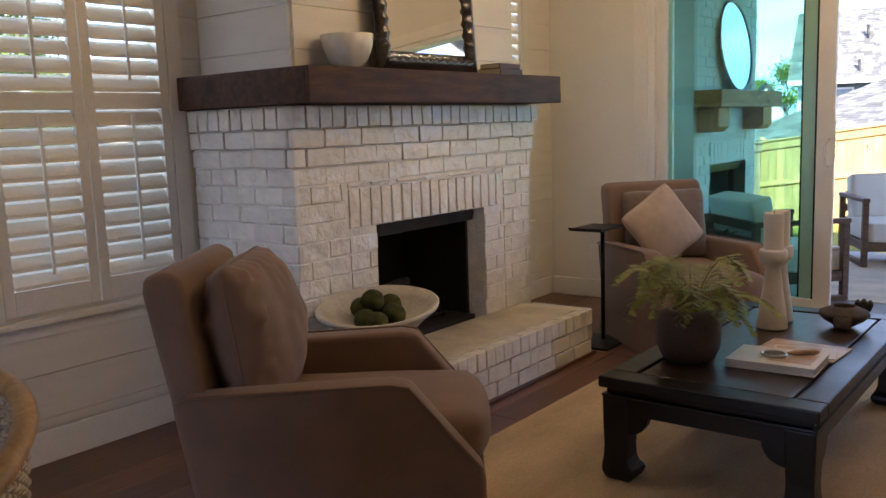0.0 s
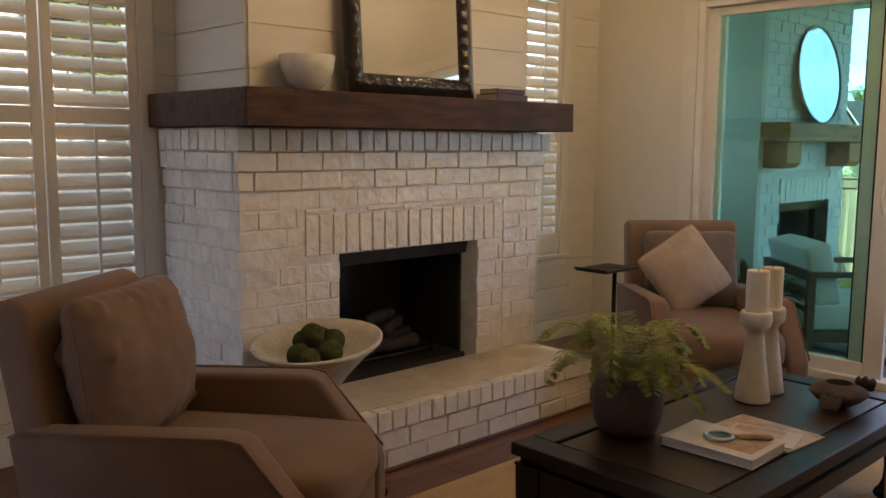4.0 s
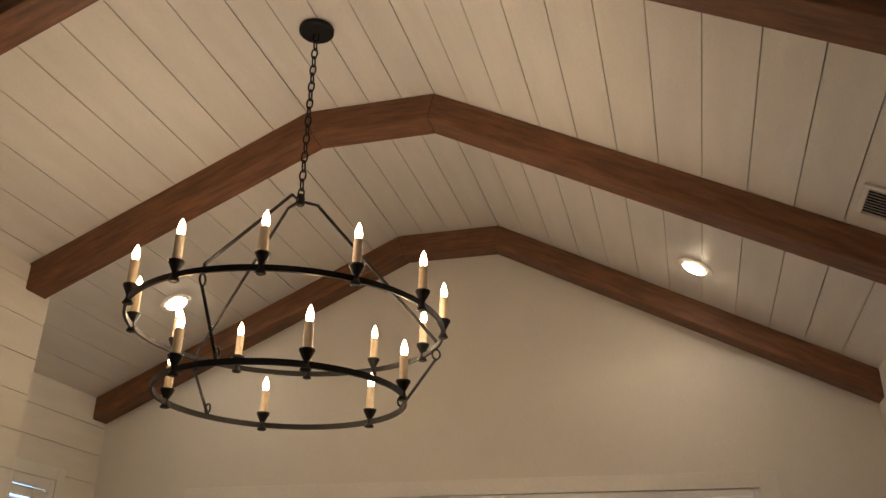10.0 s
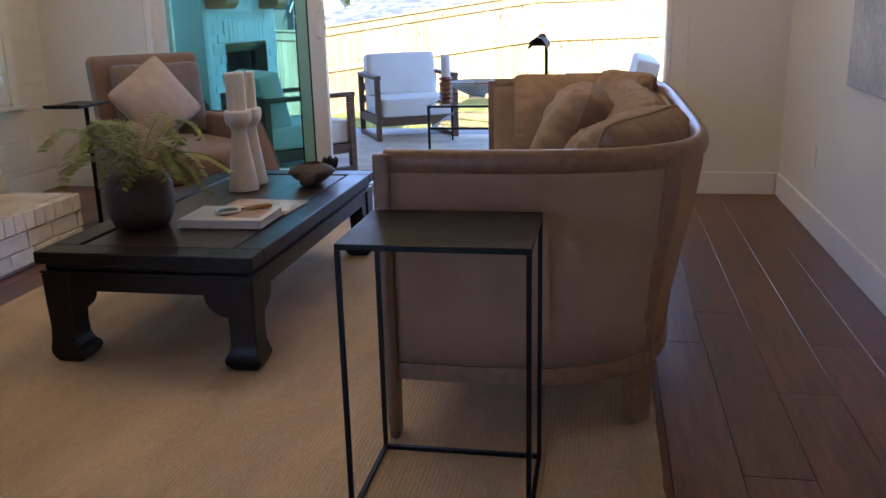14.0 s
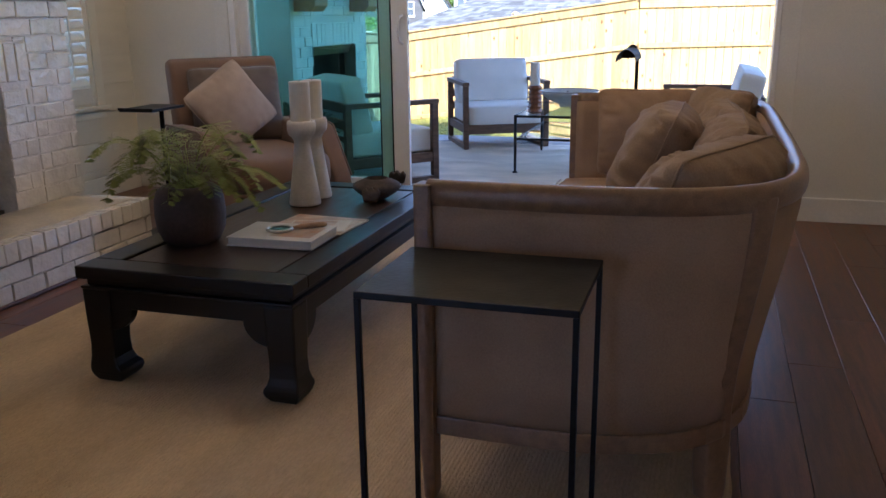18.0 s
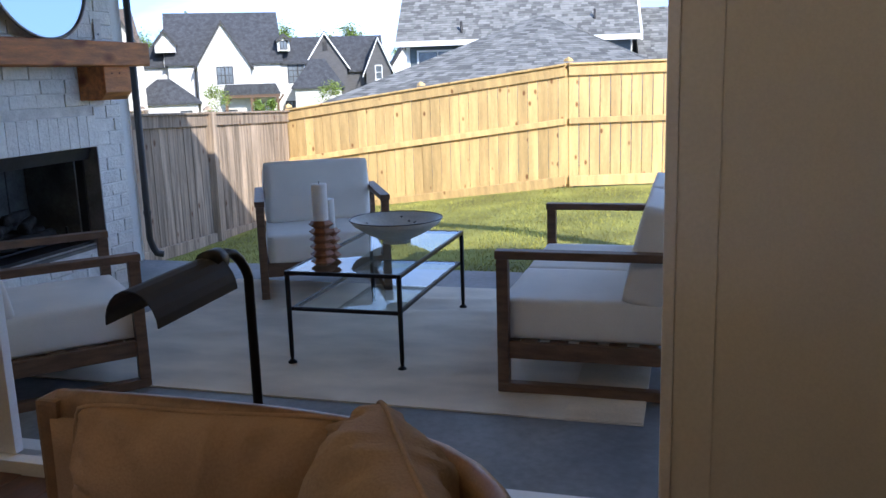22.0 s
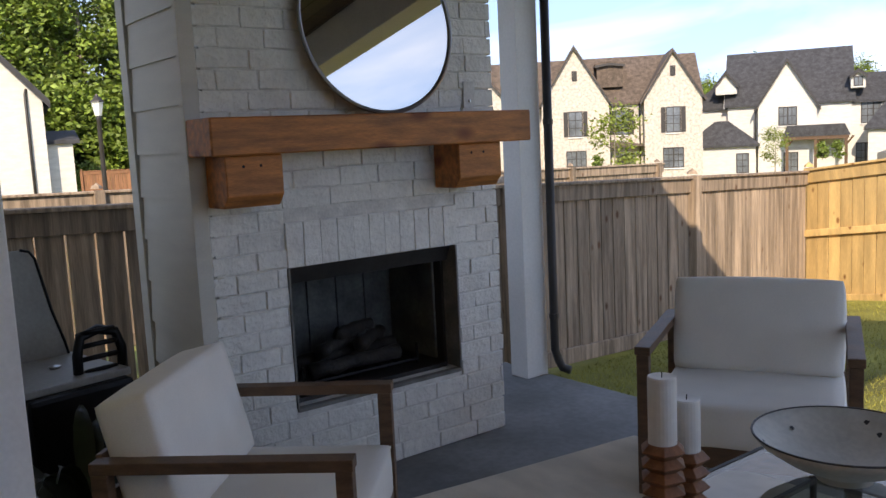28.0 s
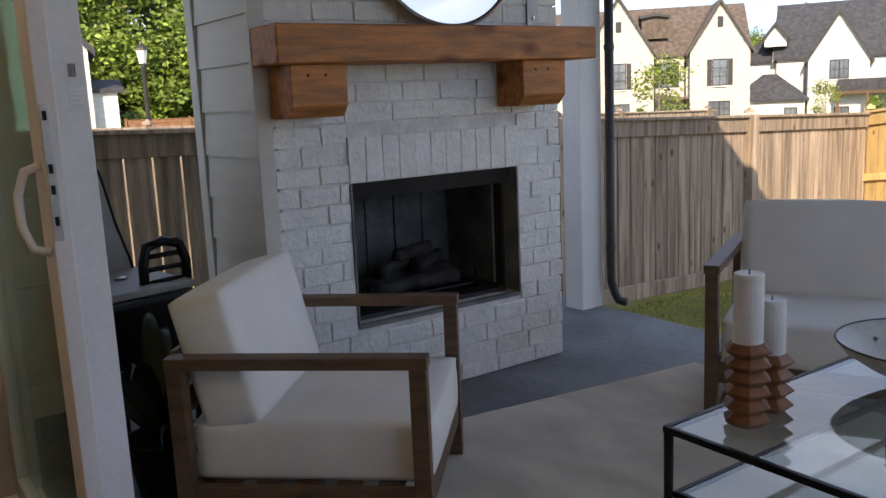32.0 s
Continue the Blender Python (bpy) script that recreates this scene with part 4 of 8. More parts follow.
# firebox
for d in ((XL + 0.101, OY0 + 0.002, HZ - 0.029, FX - 0.12, OY0 + 0.02, OZ1 - 0.002), (XL + 0.101, OY1 - 0.02, HZ - 0.029, FX - 0.12, OY1 - 0.002, OZ1 - 0.002),
               (XL + 0.101, OY0 + 0.021, HZ - 0.029, XL + 0.115, OY1 - 0.021, OZ1 - 0.002), (XL + 0.116, OY0 + 0.021, OZ1 - 0.02, FX - 0.07, OY1 - 0.021, OZ1 - 0.003),
               (XL + 0.116, OY0 + 0.021, HZ - 0.029, FX - 0.07, OY1 - 0.021, HZ + 0.004)):
    part("firebox_panel", finish(boxes(d)), SOOT, fire, "black steel firebox panel")
b = bmesh.new()
prism(b, [(FX - 0.06, OZ1 - 0.004), (FX - 0.075, OZ1 - 0.07), (FX - 0.079, OZ1 - 0.07), (FX - 0.072, OZ1 - 0.004)], "y", OY0 + 0.012, OY1 - 0.012)
part("smoke_hood", finish(b, 0.001, 1), SOOT, fire, "black steel hood strip")


def gas_logs(parent, at, turn, width):
    m = pose(*at, 0, 0, turn)
    rnd = random.Random(5)
    b = bmesh.new()
    for i in range(7):
        x = -width / 2 + width * i / 6
        tube(b, [(x, -0.12, 0.02), (x, 0.10, 0.02)], 0.006, 6)
    tube(b, [(-width / 2, -0.12, 0.02), (width / 2, -0.12, 0.02)], 0.008, 6)
    for x in (-width / 2, width / 2):
        tube(b, [(x, -0.12, 0.0), (x, -0.12, 0.10)], 0.007, 6)
    g = part("grate", finish(b), BLACKMETAL, parent, "black iron grate")
    g.matrix_basis = m
    for p, q, r in (((-0.46, 0.03, 0.07), (0.46, 0.05, 0.075), 0.045), ((-0.40, -0.07, 0.06), (0.36, -0.08, 0.06), 0.04), ((-0.30, -0.05, 0.13), (0.10, 0.05, 0.17), 0.035), ((0.02, -0.07, 0.13), (0.34, 0.04, 0.15), 0.034), ((-0.12, -0.02, 0.19), (0.2, 0.0, 0.21), 0.03)):
        b = bmesh.new()
        p, q = Vector((p[0] * width, p[1], p[2])), Vector((q[0] * width, q[1], q[2]))
        tube(b, [p.lerp(q, s / 7) + Vector((0, rnd.uniform(-0.008, 0.008), rnd.uniform(-0.008, 0.008))) for s in range(8)], [r * rnd.uniform(0.8, 1.1) for s in range(8)], 9)
        o = part("log", finish(b, smooth=True), LOGS, parent, "charred ceramic log")
        o.matrix_basis = m


gas_logs(fire, (FX - 0.32, (OY0 + OY1) / 2, HZ + 0.006), 90, 0.6)
# hearth
hearth_front = Matrix.Translation((-2.295, FY0, 0)) @ Matrix.Rotation(radians(90), 4, "Z")
HW = 4.215 - FY0
part("hearth_core", finish(boxes((FX - 0.01, FY0 + 0.02, 0, -2.315, 4.195, HZ - 0.03))), MORTAR_IN, fire)
part("hearth_slab", finish(boxes((FX - 0.02, FY0 + 0.05, HZ - 0.03, -2.352, 4.15, HZ)), 0.004), HEARTH, fire, "cream plastered hearth top")
for i in range(24):
    u = i * HW / 24
    lay(fire, hearth_front @ Matrix.Translation((0, -0.008, 0)), u, u + HW / 24 - 0.008, HZ - 0.088, 0.092, BRICK_IN, depth=0.062)
hr = Matrix.Translation((-2.35, 4.222, 0)) @ Matrix.Rotation(radians(180), 4, "Z")
for k in range(2):
    lay(fire, hearth_front, 0, HW, 0.004 + k * 0.084, 0.084, BRICK_IN, offset=0.1 * (k % 2))
    lay(fire, hr @ Matrix.Translation((-0.05, 0, 0)), 0, 0.40, 0.004 + k * 0.084, 0.084, BRICK_IN, offset=0.1 * (k % 2), depth=0.025)
lay(fire, hr @ Matrix.Translation((-0.05, -0.004, 0)), 0, 0.40, HZ - 0.088, 0.090, BRICK_IN, full=0.42, depth=0.066)
part("quarter_round", finish(boxes((-2.294, FY0, 0, -2.276, 4.23, 0.016)), 0.008), FLOORWOOD, fire, "stained floor moulding")

mantel = thing("mantel_shelf", "thick dark brown rough timber mantel wrapping the fireplace", "mantel", (0, 0, 0))
MX, MT = -2.525, 1.561
for label, d in (("front_board", (MX - 0.022, 2.357, MZ + 0.001, MX, 4.307, MT)), ("end_board", (XL + 0.02, 2.358, MZ + 0.001, MX - 0.0225, 2.38, MT)),
                 ("end_board", (XL + 0.02, 4.284, MZ + 0.001, MX - 0.0225, 4.306, MT)), ("top_board", (XL + 0.02, 2.3805, MT - 0.024, MX - 0.0225, 4.2835, MT - 0.0005)),
                 ("core", (XL + 0.02, 2.3805, MZ + 0.001, MX - 0.0225, 4.2835, MT - 0.0245))):
    b = boxes(d)
    if label == "front_board":
        bmesh.ops.subdivide_edges(b, edges=[e for e in b.edges if e.calc_length() > 1], cuts=20)
        for v in b.verts:
            v.co += Vector((noise.noise(v.co * 4), 0, noise.noise(v.co * 4 + Vector((9, 0, 0))) * 0.3)) * 0.003
    part(label, finish(b, 0.003, 1), MANTELWOOD, mantel)

# mantel things
wb = thing("bowl", "glossy cream ceramic bowl on the mantel", "bowl", (-2.655, 2.72, 1.5615))
b = bmesh.new()
turned(b, [(0.038, 0), (0.044, 0.004), (0.080, 0.032), (0.106, 0.085), (0.116, 0.143), (0.113, 0.146), (0.108, 0.140), (0.094, 0.085), (0.068, 0.04), (0.001, 0.02)], 36)
part("body", finish(b, smooth=True), material("cream_glaze", (0.76, 0.72, 0.63), 0.14, 0.08, 8, 0.35, 28), wb)
bk = thing("stack_of_books", "two old brown bound books stacked on the mantel", "books", (-2.655, 3.895, 1.5615), 6)
OLDBOOK = material("brown_leather_cover", (0.085, 0.030, 0.018), 0.5, 0.3, 9, 0.2, 60)
PAPER = material("aged_paper", (0.50, 0.42, 0.30), 0.8, 0.15, 6, 0.2, 120, stretch=(1, 1, 20))
for i, (w, d, h, t) in enumerate(((0.135, 0.25, 0.034, 0), (0.125, 0.20, 0.026, -5))):
    z = 0.035 * i
    c = bar(bk, "cover", OLDBOOK, (-w / 2, -d / 2, z, w / 2, d / 2, z + h), 0.003)
    c.matrix_basis = pose(0, 0, 0, 0, 0, t)
    p = bar(c, "page_block", PAPER, (-w / 2 - 0.0008, -d / 2 - 0.0008, z + 0.004, w / 2 - 0.006, d / 2 + 0.0008, z + h - 0.004), 0)
mi = thing("mirror", "tall wall mirror in a black carved frame leaning on the mantel", "mirror", None)
mi.matrix_basis = pose(-2.672, 3.325, 1.563, 0, -3.6, 0)
MW, MH, MF = 0.775, 1.055, 0.095
part("glass", finish(boxes((-0.014, -MW / 2 + MF, MF, -0.008, MW / 2 - MF, MH - MF))), MIRROR, mi, "silvered mirror glass")
part("backing", boxes((-0.030, -MW / 2 + 0.02, 0.02, -0.0145, MW / 2 - 0.02, MH - 0.02)), BLACKWOOD, mi)
CARVED = material("worn_black_carved_wood", (0.024, 0.019, 0.016), 0.16, 0.3, 20, 0.25, 45, coat=0.4)


def carved_strip(length):
    """A moulded strip along x with carved scallops on its front (y up)."""
    b = bmesh.new()
    n = max(8, int(length / 0.011))
    prof = [(0.0, 0.0), (0.002, 0.010), (0.024, 0.021), (0.046, 0.032), (0.060, 0.032), (0.074, 0.018), (0.095, 0.006), (0.095, 0.0)]
    rings = []
    for i in range(n + 1):
        x = length * i / n
        w = 0.5 + 0.5 * math.sin(x * math.tau / 0.062)
        inset = [min(x, length - x)] * len(prof)
        ring = []
        for j, (d, h) in enumerate(prof):
            hh = h + (0.006 * w if j in (3, 4) else 0)
            d += 0.013 * (w - 0.5) if j in (3, 4) else 0
            xx = max(d, min(length - d, x))
            ring.append(b.verts.new((xx, hh, d)))
        rings.append(ring)
    for r0, r1 in zip(rings, rings[1:]):
        for j in range(len(prof) - 1):
            if (r0[j].co - r1[j].co).length + (r0[j + 1].co - r1[j + 1].co).length > 1e-6:
                b.faces.new((r0[j], r1[j], r1[j + 1], r0[j + 1]))
    bmesh.ops.remove_doubles(b, verts=b.verts, dist=1e-5)
    return finish(b, smooth=True)


basis = Matrix(((0, 1, 0, 0), (1, 0, 0, 0), (0, 0, 1, 0), (0, 0, 0, 1)))
for k, (L, m) in enumerate(((MW, Matrix.Translation((-0.012, -MW / 2, 0)) @ basis), (MH, Matrix.Translation((-0.012, MW / 2, 0)) @ Matrix.Rotation(radians(90), 4, "X") @ basis),
                            (MW, Matrix.Translation((-0.012, MW / 2, MH)) @ Matrix.Rotation(radians(180), 4, "X") @ basis), (MH, Matrix.Translation((-0.012, -MW / 2, MH)) @ Matrix.Rotation(radians(270), 4, "X") @ basis))):
    o = part("frame_strip", carved_strip(L), CARVED, mi, "black carved frame strip")
    o.matrix_basis = m

pl = thing("planter", "white stoneware pedestal bowl of green moss balls on the hearth", "planter", (-2.455, 2.615, HZ + 0.0045))
b = bmesh.new()
turned(b, [(0.115, 0), (0.118, 0.012), (0.095, 0.03), (0.078, 0.07), (0.085, 0.10), (0.13, 0.16), (0.20, 0.235), (0.262, 0.285), (0.264, 0.298), (0.252, 0.302), (0.22, 0.275), (0.15, 0.235), (0.001, 0.205)], 40)
for v in b.verts:
    v.co.z += (0.13 * v.co.y - 0.05 * v.co.x) * (v.co.z / 0.3) ** 1.5
part("body", finish(b, smooth=True), material("chalky_white_stoneware", (0.60, 0.56, 0.50), 0.6, 0.15, 8, 0.25, 60), pl)
MOSS = material("green_moss", (0.075, 0.085, 0.016), 0.95, 0.4, 30, 0.9, 160, dist=0.01)
rnd = random.Random(3)
for i, (x, y, z, r) in enumerate(((-0.12, 0.02, 0.285, 0.046), (0.0, 0.11, 0.29, 0.048), (0.10, 0.02, 0.285, 0.05), (0.02, -0.10, 0.285, 0.048), (-0.03, 0.01, 0.33, 0.05), (0.1, -0.1, 0.288, 0.044), (-0.1, 0.115, 0.28, 0.045))):
    mb = tagged(new("moss_ball"), "round green moss ball resting in the planter bowl", "moss ball", "moss balls")
    mb.matrix_basis = pose(-2.455 + x * 0.85 + 0.01, 2.595 + y * 0.85, HZ - 0.012 + z + 0.12 * y - 0.045 * x)
    b = bmesh.new()
    bmesh.ops.create_icosphere(b, subdivisions=4, radius=r)
    for v in b.verts:
        v.co *= 1 + 0.035 * noise.noise(v.co * 140 + Vector((i, 0, 0)))
    part("moss", finish(b, smooth=True), MOSS, mb)

# ---------------------------------------------------------------- rugs
rug = thing("jute_rug", "tan woven jute rug with frayed ends", "rug", (0, 0, 0))
b = bmesh.new()
n = 60
RX0, RX1, RY0, RY1 = -2.02, 0.533, 1.865, 4.78
g = [[b.verts.new((RX0 + (RX1 - RX0) * i / n + (0.006 * noise.noise(Vector((j * 0.9, 3.0, 0))) if i in (0, n) else 0), RY0 + (RY1 - RY0) * j / n + (0.008 * noise.noise(Vector((i * 0.9, 0, 0))) if j in (0, n) else 0), 0.010 + 0.0012 * noise.noise(Vector((i * 0.6, j * 0.2, 1))))) for j in range(n + 1)] for i in range(n + 1)]
for i in range(n):
    for j in range(n):
        b.faces.new((g[i][j], g[i + 1][j], g[i + 1][j + 1], g[i][j + 1]))
ext = bmesh.ops.extrude_face_region(b, geom=b.faces[:])
for v in [e for e in ext["geom"] if isinstance(e, bmesh.types.BMVert)]:
    v.co.z = 0.001
part("weave", finish(b), JUTE, rug)
rnd = random.Random(8)
for yy, s in ((RY0, -1), (RY1, 1)):
    b = bmesh.new()
    for i in range(260):
        x = RX0 + (RX1 - RX0) * (i + rnd.random()) / 260
        l = rnd.uniform(0.006, 0.02)
        tube(b, [(x, yy - s * 0.004, 0.006), (x + rnd.uniform(-0.006, 0.006), yy + s * l, 0.003)], 0.0016, 3)
    part("fringe", finish(b), JUTE, rug, "frayed jute ends")


# ---------------------------------------------------------------- upholstered armchairs
def armchair(place, turn, label, lumbar):
    """Faces +x; its origin lies under the front of the arm tops."""
    t = thing("armchair", label, "armchair", place, turn, "swivel armchairs")
    w, at = 0.365, 0.10
    # arms
    for s in (-1, 1):
        b = bmesh.new()
        y0, y1 = (s * w, s * (w - at)) if s < 0 else (w - at, w)
        prism(b, [(-0.57, 0.06), (-0.65, 0.545), (-0.60, 0.565), (-0.02, 0.585), (0.035, 0.575), (0.235, 0.325), (0.245, 0.29), (0.245, 0.06)], "y", min(y0, y1), max(y0, y1))
        part("arm", finish(b, 0.022, 3, True), TAUPE, t)
        b = bmesh.new()
        yy = s * w
        tube(b, [(-0.64, yy, 0.55), (-0.60, yy, 0.566), (-0.02, yy, 0.583), (0.03, yy, 0.574), (0.235, yy, 0.325)], 0.005, 6)
        part("piping", finish(b, smooth=True), TAUPE, t)
    # back
    b = bmesh.new()
    prism(b, [(-0.52, 0.22), (-0.60, 0.86), (-0.61, 0.90), (-0.655, 0.925), (-0.72, 0.905), (-0.725, 0.86), (-0.58, 0.06), (-0.48, 0.06)], "y", -0.315, 0.315)
    part("backrest", finish(b, 0.03, 3, True), TAUPE, t)
    # seat
    o = part("seat_cushion", soft_box(0.80, 0.535, 0.17, 0.022, 9, seed=2), TAUPE, t)
    o.matrix_basis = pose(-0.145, 0, 0.285)
    # base and skirt
    part("base", finish(boxes((-0.56, -0.262, 0.05, 0.235, 0.262, 0.285)), 0.015, 2, True), TAUPE, t)
    b = bmesh.new()
    ring = []
    k = 0
    for (xa, ya), (xb, yb) in (((-0.585, -0.372), (0.252, -0.372)), ((0.252, -0.372), (0.252, 0.372)), ((0.252, 0.372), (-0.585, 0.372)), ((-0.585, 0.372), (-0.585, -0.372))):
        for i in range(14):
            s = i / 14
            fold = 0.008 * math.sin(s * math.pi * 9) * (abs(s - 0.5) > 0.36)
            nx, ny = (yb - ya), -(xb - xa)
            L = math.hypot(nx, ny)
            ring.append((xa + (xb - xa) * s + nx / L * fold, ya + (yb - ya) * s + ny / L * fold, nx / L, ny / L))
    lo = [b.verts.new((x + nx * 0.008, y + ny * 0.008, 0.008)) for x, y, nx, ny in ring]
    hi = [b.verts.new((x, y, 0.165)) for x, y, nx, ny in ring]
    for i in range(len(ring)):
        b.faces.new((lo[i], lo[(i + 1) % len(ring)], hi[(i + 1) % len(ring)], hi[i]))
    part("skirt", finish(b), TAUPE, t)
    return t


ch1 = armchair((-1.815, 2.035, 0.0), 37.7, "taupe velvet swivel armchair with sloping arms beside the coffee table", True)
ch2 = armchair((-1.80, 4.60, 0.0), -40.3, "taupe velvet swivel armchair in the corner by the garden door", False)


def pillow(name, label, place, turn, lean, w, h, thick, mat, seed, roll=0.0, group="", crease=0.016, full=0.40):
    """A cushion that stands on its lower edge and leans back; roll turns it in its own plane."""
    t = tagged(new(name), label, "cushion", group)
    t.matrix_basis = pose(*place, 0, 0, turn) @ pose(0, 0, 0, -lean, 0, 0) @ Matrix.Translation((0, 0, h / 2)) @ pose(0, 0, 0, 0, roll, 0) @ Matrix.Translation((0, 0, -h / 2))
    part("cover", cushion(w, h, thick, seed, crease=crease, fill=full), mat, t)
    b = bmesh.new()
    pts = []
    m = 24
    for a, c in (((-1, -1), (1, -1)), ((1, -1), (1, 1)), ((1, 1), (-1, 1)), ((-1, 1), (-1, -1))):
        for i in range(m):
            s = i / m
            u, v = a[0] + (c[0] - a[0]) * s, a[1] + (c[1] - a[1]) * s
            px = u * (1 - 0.07 * (1 - abs(v) ** 2) * abs(u) ** 3)
            pz = v * (1 - 0.07 * (1 - abs(u) ** 2) * abs(v) ** 3)
            soft = 1 - 0.09 * (abs(u) * abs(v)) ** 4
            px, pz = px * soft, pz * soft
            pts.append((px * w / 2, 0, pz * h / 2 + h / 2))
    tube(b, pts, 0.0043, 5, True)
    part("seam", finish(b, smooth=True), mat, t)
    return t


# cushions on the armchairs (x of the chair is its front)
m1 = ch1.matrix_basis
p = m1 @ Vector((-0.44, 0.0, 0.435))
pillow("back_cushion", "plump taupe back cushion on the armchair", p, 37.7 + 90, 8, 0.57, 0.50, 0.30, TAUPE, 5, crease=0.026, full=0.5)
m2 = ch2.matrix_basis
p = m2 @ Vector((-0.47, 0.02, 0.44))
pillow("back_cushion", "dark taupe back cushion on the corner armchair", p, -40.3 + 90, 10, 0.56, 0.45, 0.2, TAUPE2, 7, crease=0.009, full=0.45)
p = m2 @ Vector((-0.33, -0.05, 0.47))
pillow("throw_pillow", "pale blush square throw pillow tilted on its corner", p, -40.3 + 92, 17, 0.41, 0.41, 0.15, BLUSH, 8, roll=57, crease=0.007, full=0.5)

# ---------------------------------------------------------------- little drink table
dt = thing("drink_table", "small black iron drink table beside the corner armchair", "table", (-2.37, 4.44, 0))
bar(dt, "top", BLACKMETAL, (-0.10, -0.155, 0.683, 0.10, 0.13, 0.697), 0.003)
bar(dt, "rim", BLACKMETAL, (-0.104, -0.159, 0.690, 0.104, -0.153, 0.703), 0.001)
b = bmesh.new()
tube(b, [(0, 0.06, 0.012), (0, 0.06, 0.684)], 0.0125, 10)
part("stem", finish(b, smooth=True), BLACKMETAL, dt)
bar(dt, "foot_plate", BLACKMETAL, (-0.13, -0.15, 0.0, 0.13, 0.16, 0.013), 0.004)

# ---------------------------------------------------------------- coffee table
TX0, TX1, TY0, TY1, TZ = -1.444, -0.690, 2.666, 4.16, 0.40
ct = thing("coffee_table", "low black lacquered table with curved bracket legs and hoof feet", "table", ((TX0 + TX1) / 2, (TY0 + TY1) / 2, 0.011))
hw, hl, tz = (TX1 - TX0) / 2, (TY1 - TY0) / 2, TZ - 0.011
RF = 0.10
for s in (-1, 1):
    for nm, d in (("top_rail", (-hw, s * hl, hw, s * (hl - RF))), ("top_rail", (s * hw, -(hl - RF) + 0.001, s * (hw - RF), hl - RF - 0.001))):
        x0, x1, y0, y1 = min(d[0], d[2]), max(d[0], d[2]), min(d[1], d[3]), max(d[1], d[3])
        bar(ct, nm, BLACKWOOD, (x0, y0, tz - 0.042, x1, y1, tz), 0.006)
bar(ct, "top_panel", PANELWOOD, (-(hw - RF) + 0.012, -(hl - RF) + 0.012, tz - 0.03, hw - RF - 0.012, hl - RF - 0.012, tz - 0.0035), 0.003, "dark brown wood panel")
bar(ct, "panel_bed", BLACKWOOD, (-(hw - RF), -(hl - RF), tz - 0.042, hw - RF, hl - RF, tz - 0.031), 0)
bar(ct, "waist", BLACKWOOD, (-hw + 0.022, -hl + 0.022, tz - 0.066, hw - 0.022, hl - 0.022, tz - 0.0425), 0.006)
bar(ct, "bead", BLACKWOOD, (-hw + 0.008, -hl + 0.008, tz - 0.076, hw - 0.008, hl - 0.008, tz - 0.0665), 0.004)


def bracket(length):
    """An apron whose ends curve down into the legs; along x, centred."""
    L, top, low = length / 2, tz - 0.0765, tz - 0.135
    pts = [(-L, top), (L, top), (L, low - 0.075)]
    for i in range(9):
        a = i / 8 * math.pi / 2
        pts.append((L - 0.085 * math.sin(a) - 0.002, low - 0.075 * math.cos(a)))
    pts += [(-x, z) for x, z in reversed(pts[3:])] + [(-L, low - 0.075)]
    return pts


for s in (-1, 1):
    b = bmesh.new()
    prism(b, bracket(2 * hw - 0.19), "y", s * (hl - 0.018), s * (hl - 0.05))
    part("apron", finish(b, 0.003, 1), BLACKWOOD, ct)
    b = bmesh.new()
    prism(b, bracket(2 * hl - 0.19), "x", s * (hw - 0.018), s * (hw - 0.05))
    part("apron", finish(b, 0.003, 1), BLACKWOOD, ct)
for sx in (-1, 1):
    for sy in (-1, 1):
        b = bmesh.new()
        rings = []
        for z, o, i in ((tz - 0.0765, 0, 0.098), (0.20, 0.002, 0.094), (0.13, 0.004, 0.090), (0.085, 0.002, 0.092), (0.06, -0.002, 0.100), (0.045, -0.003, 0.112), (0.03, -0.002, 0.116), (0.014, 0.004, 0.110), (0.0, 0.012, 0.096)):
            o += 0.010
            c = [(hw - o, hl - o), (hw - i - 0.012, hl - o), (hw - i - 0.012, hl - i - 0.012), (hw - o, hl - i - 0.012)]
            rings.append([b.verts.new((sx * x, sy * y, z)) for x, y in c])
        for r0, r1 in zip(rings, rings[1:]):
            for j in range(4):
                b.faces.new((r0[j], r0[(j + 1) % 4], r1[(j + 1) % 4], r1[j]))
        b.faces.new(rings[0]), b.faces.new(rings[-1])
        part("leg", finish(b, 0.007, 2), BLACKWOOD, ct)

# things on the coffee table
ON = TZ + 0.0005
CHALK = material("chalk_white_ceramic", (0.66, 0.62, 0.55), 0.65, 0.08, 10, 0.2, 90)
WAX = material("cream_wax", (0.72, 0.66, 0.54), 0.5, 0.05, 6, 0.08, 40)


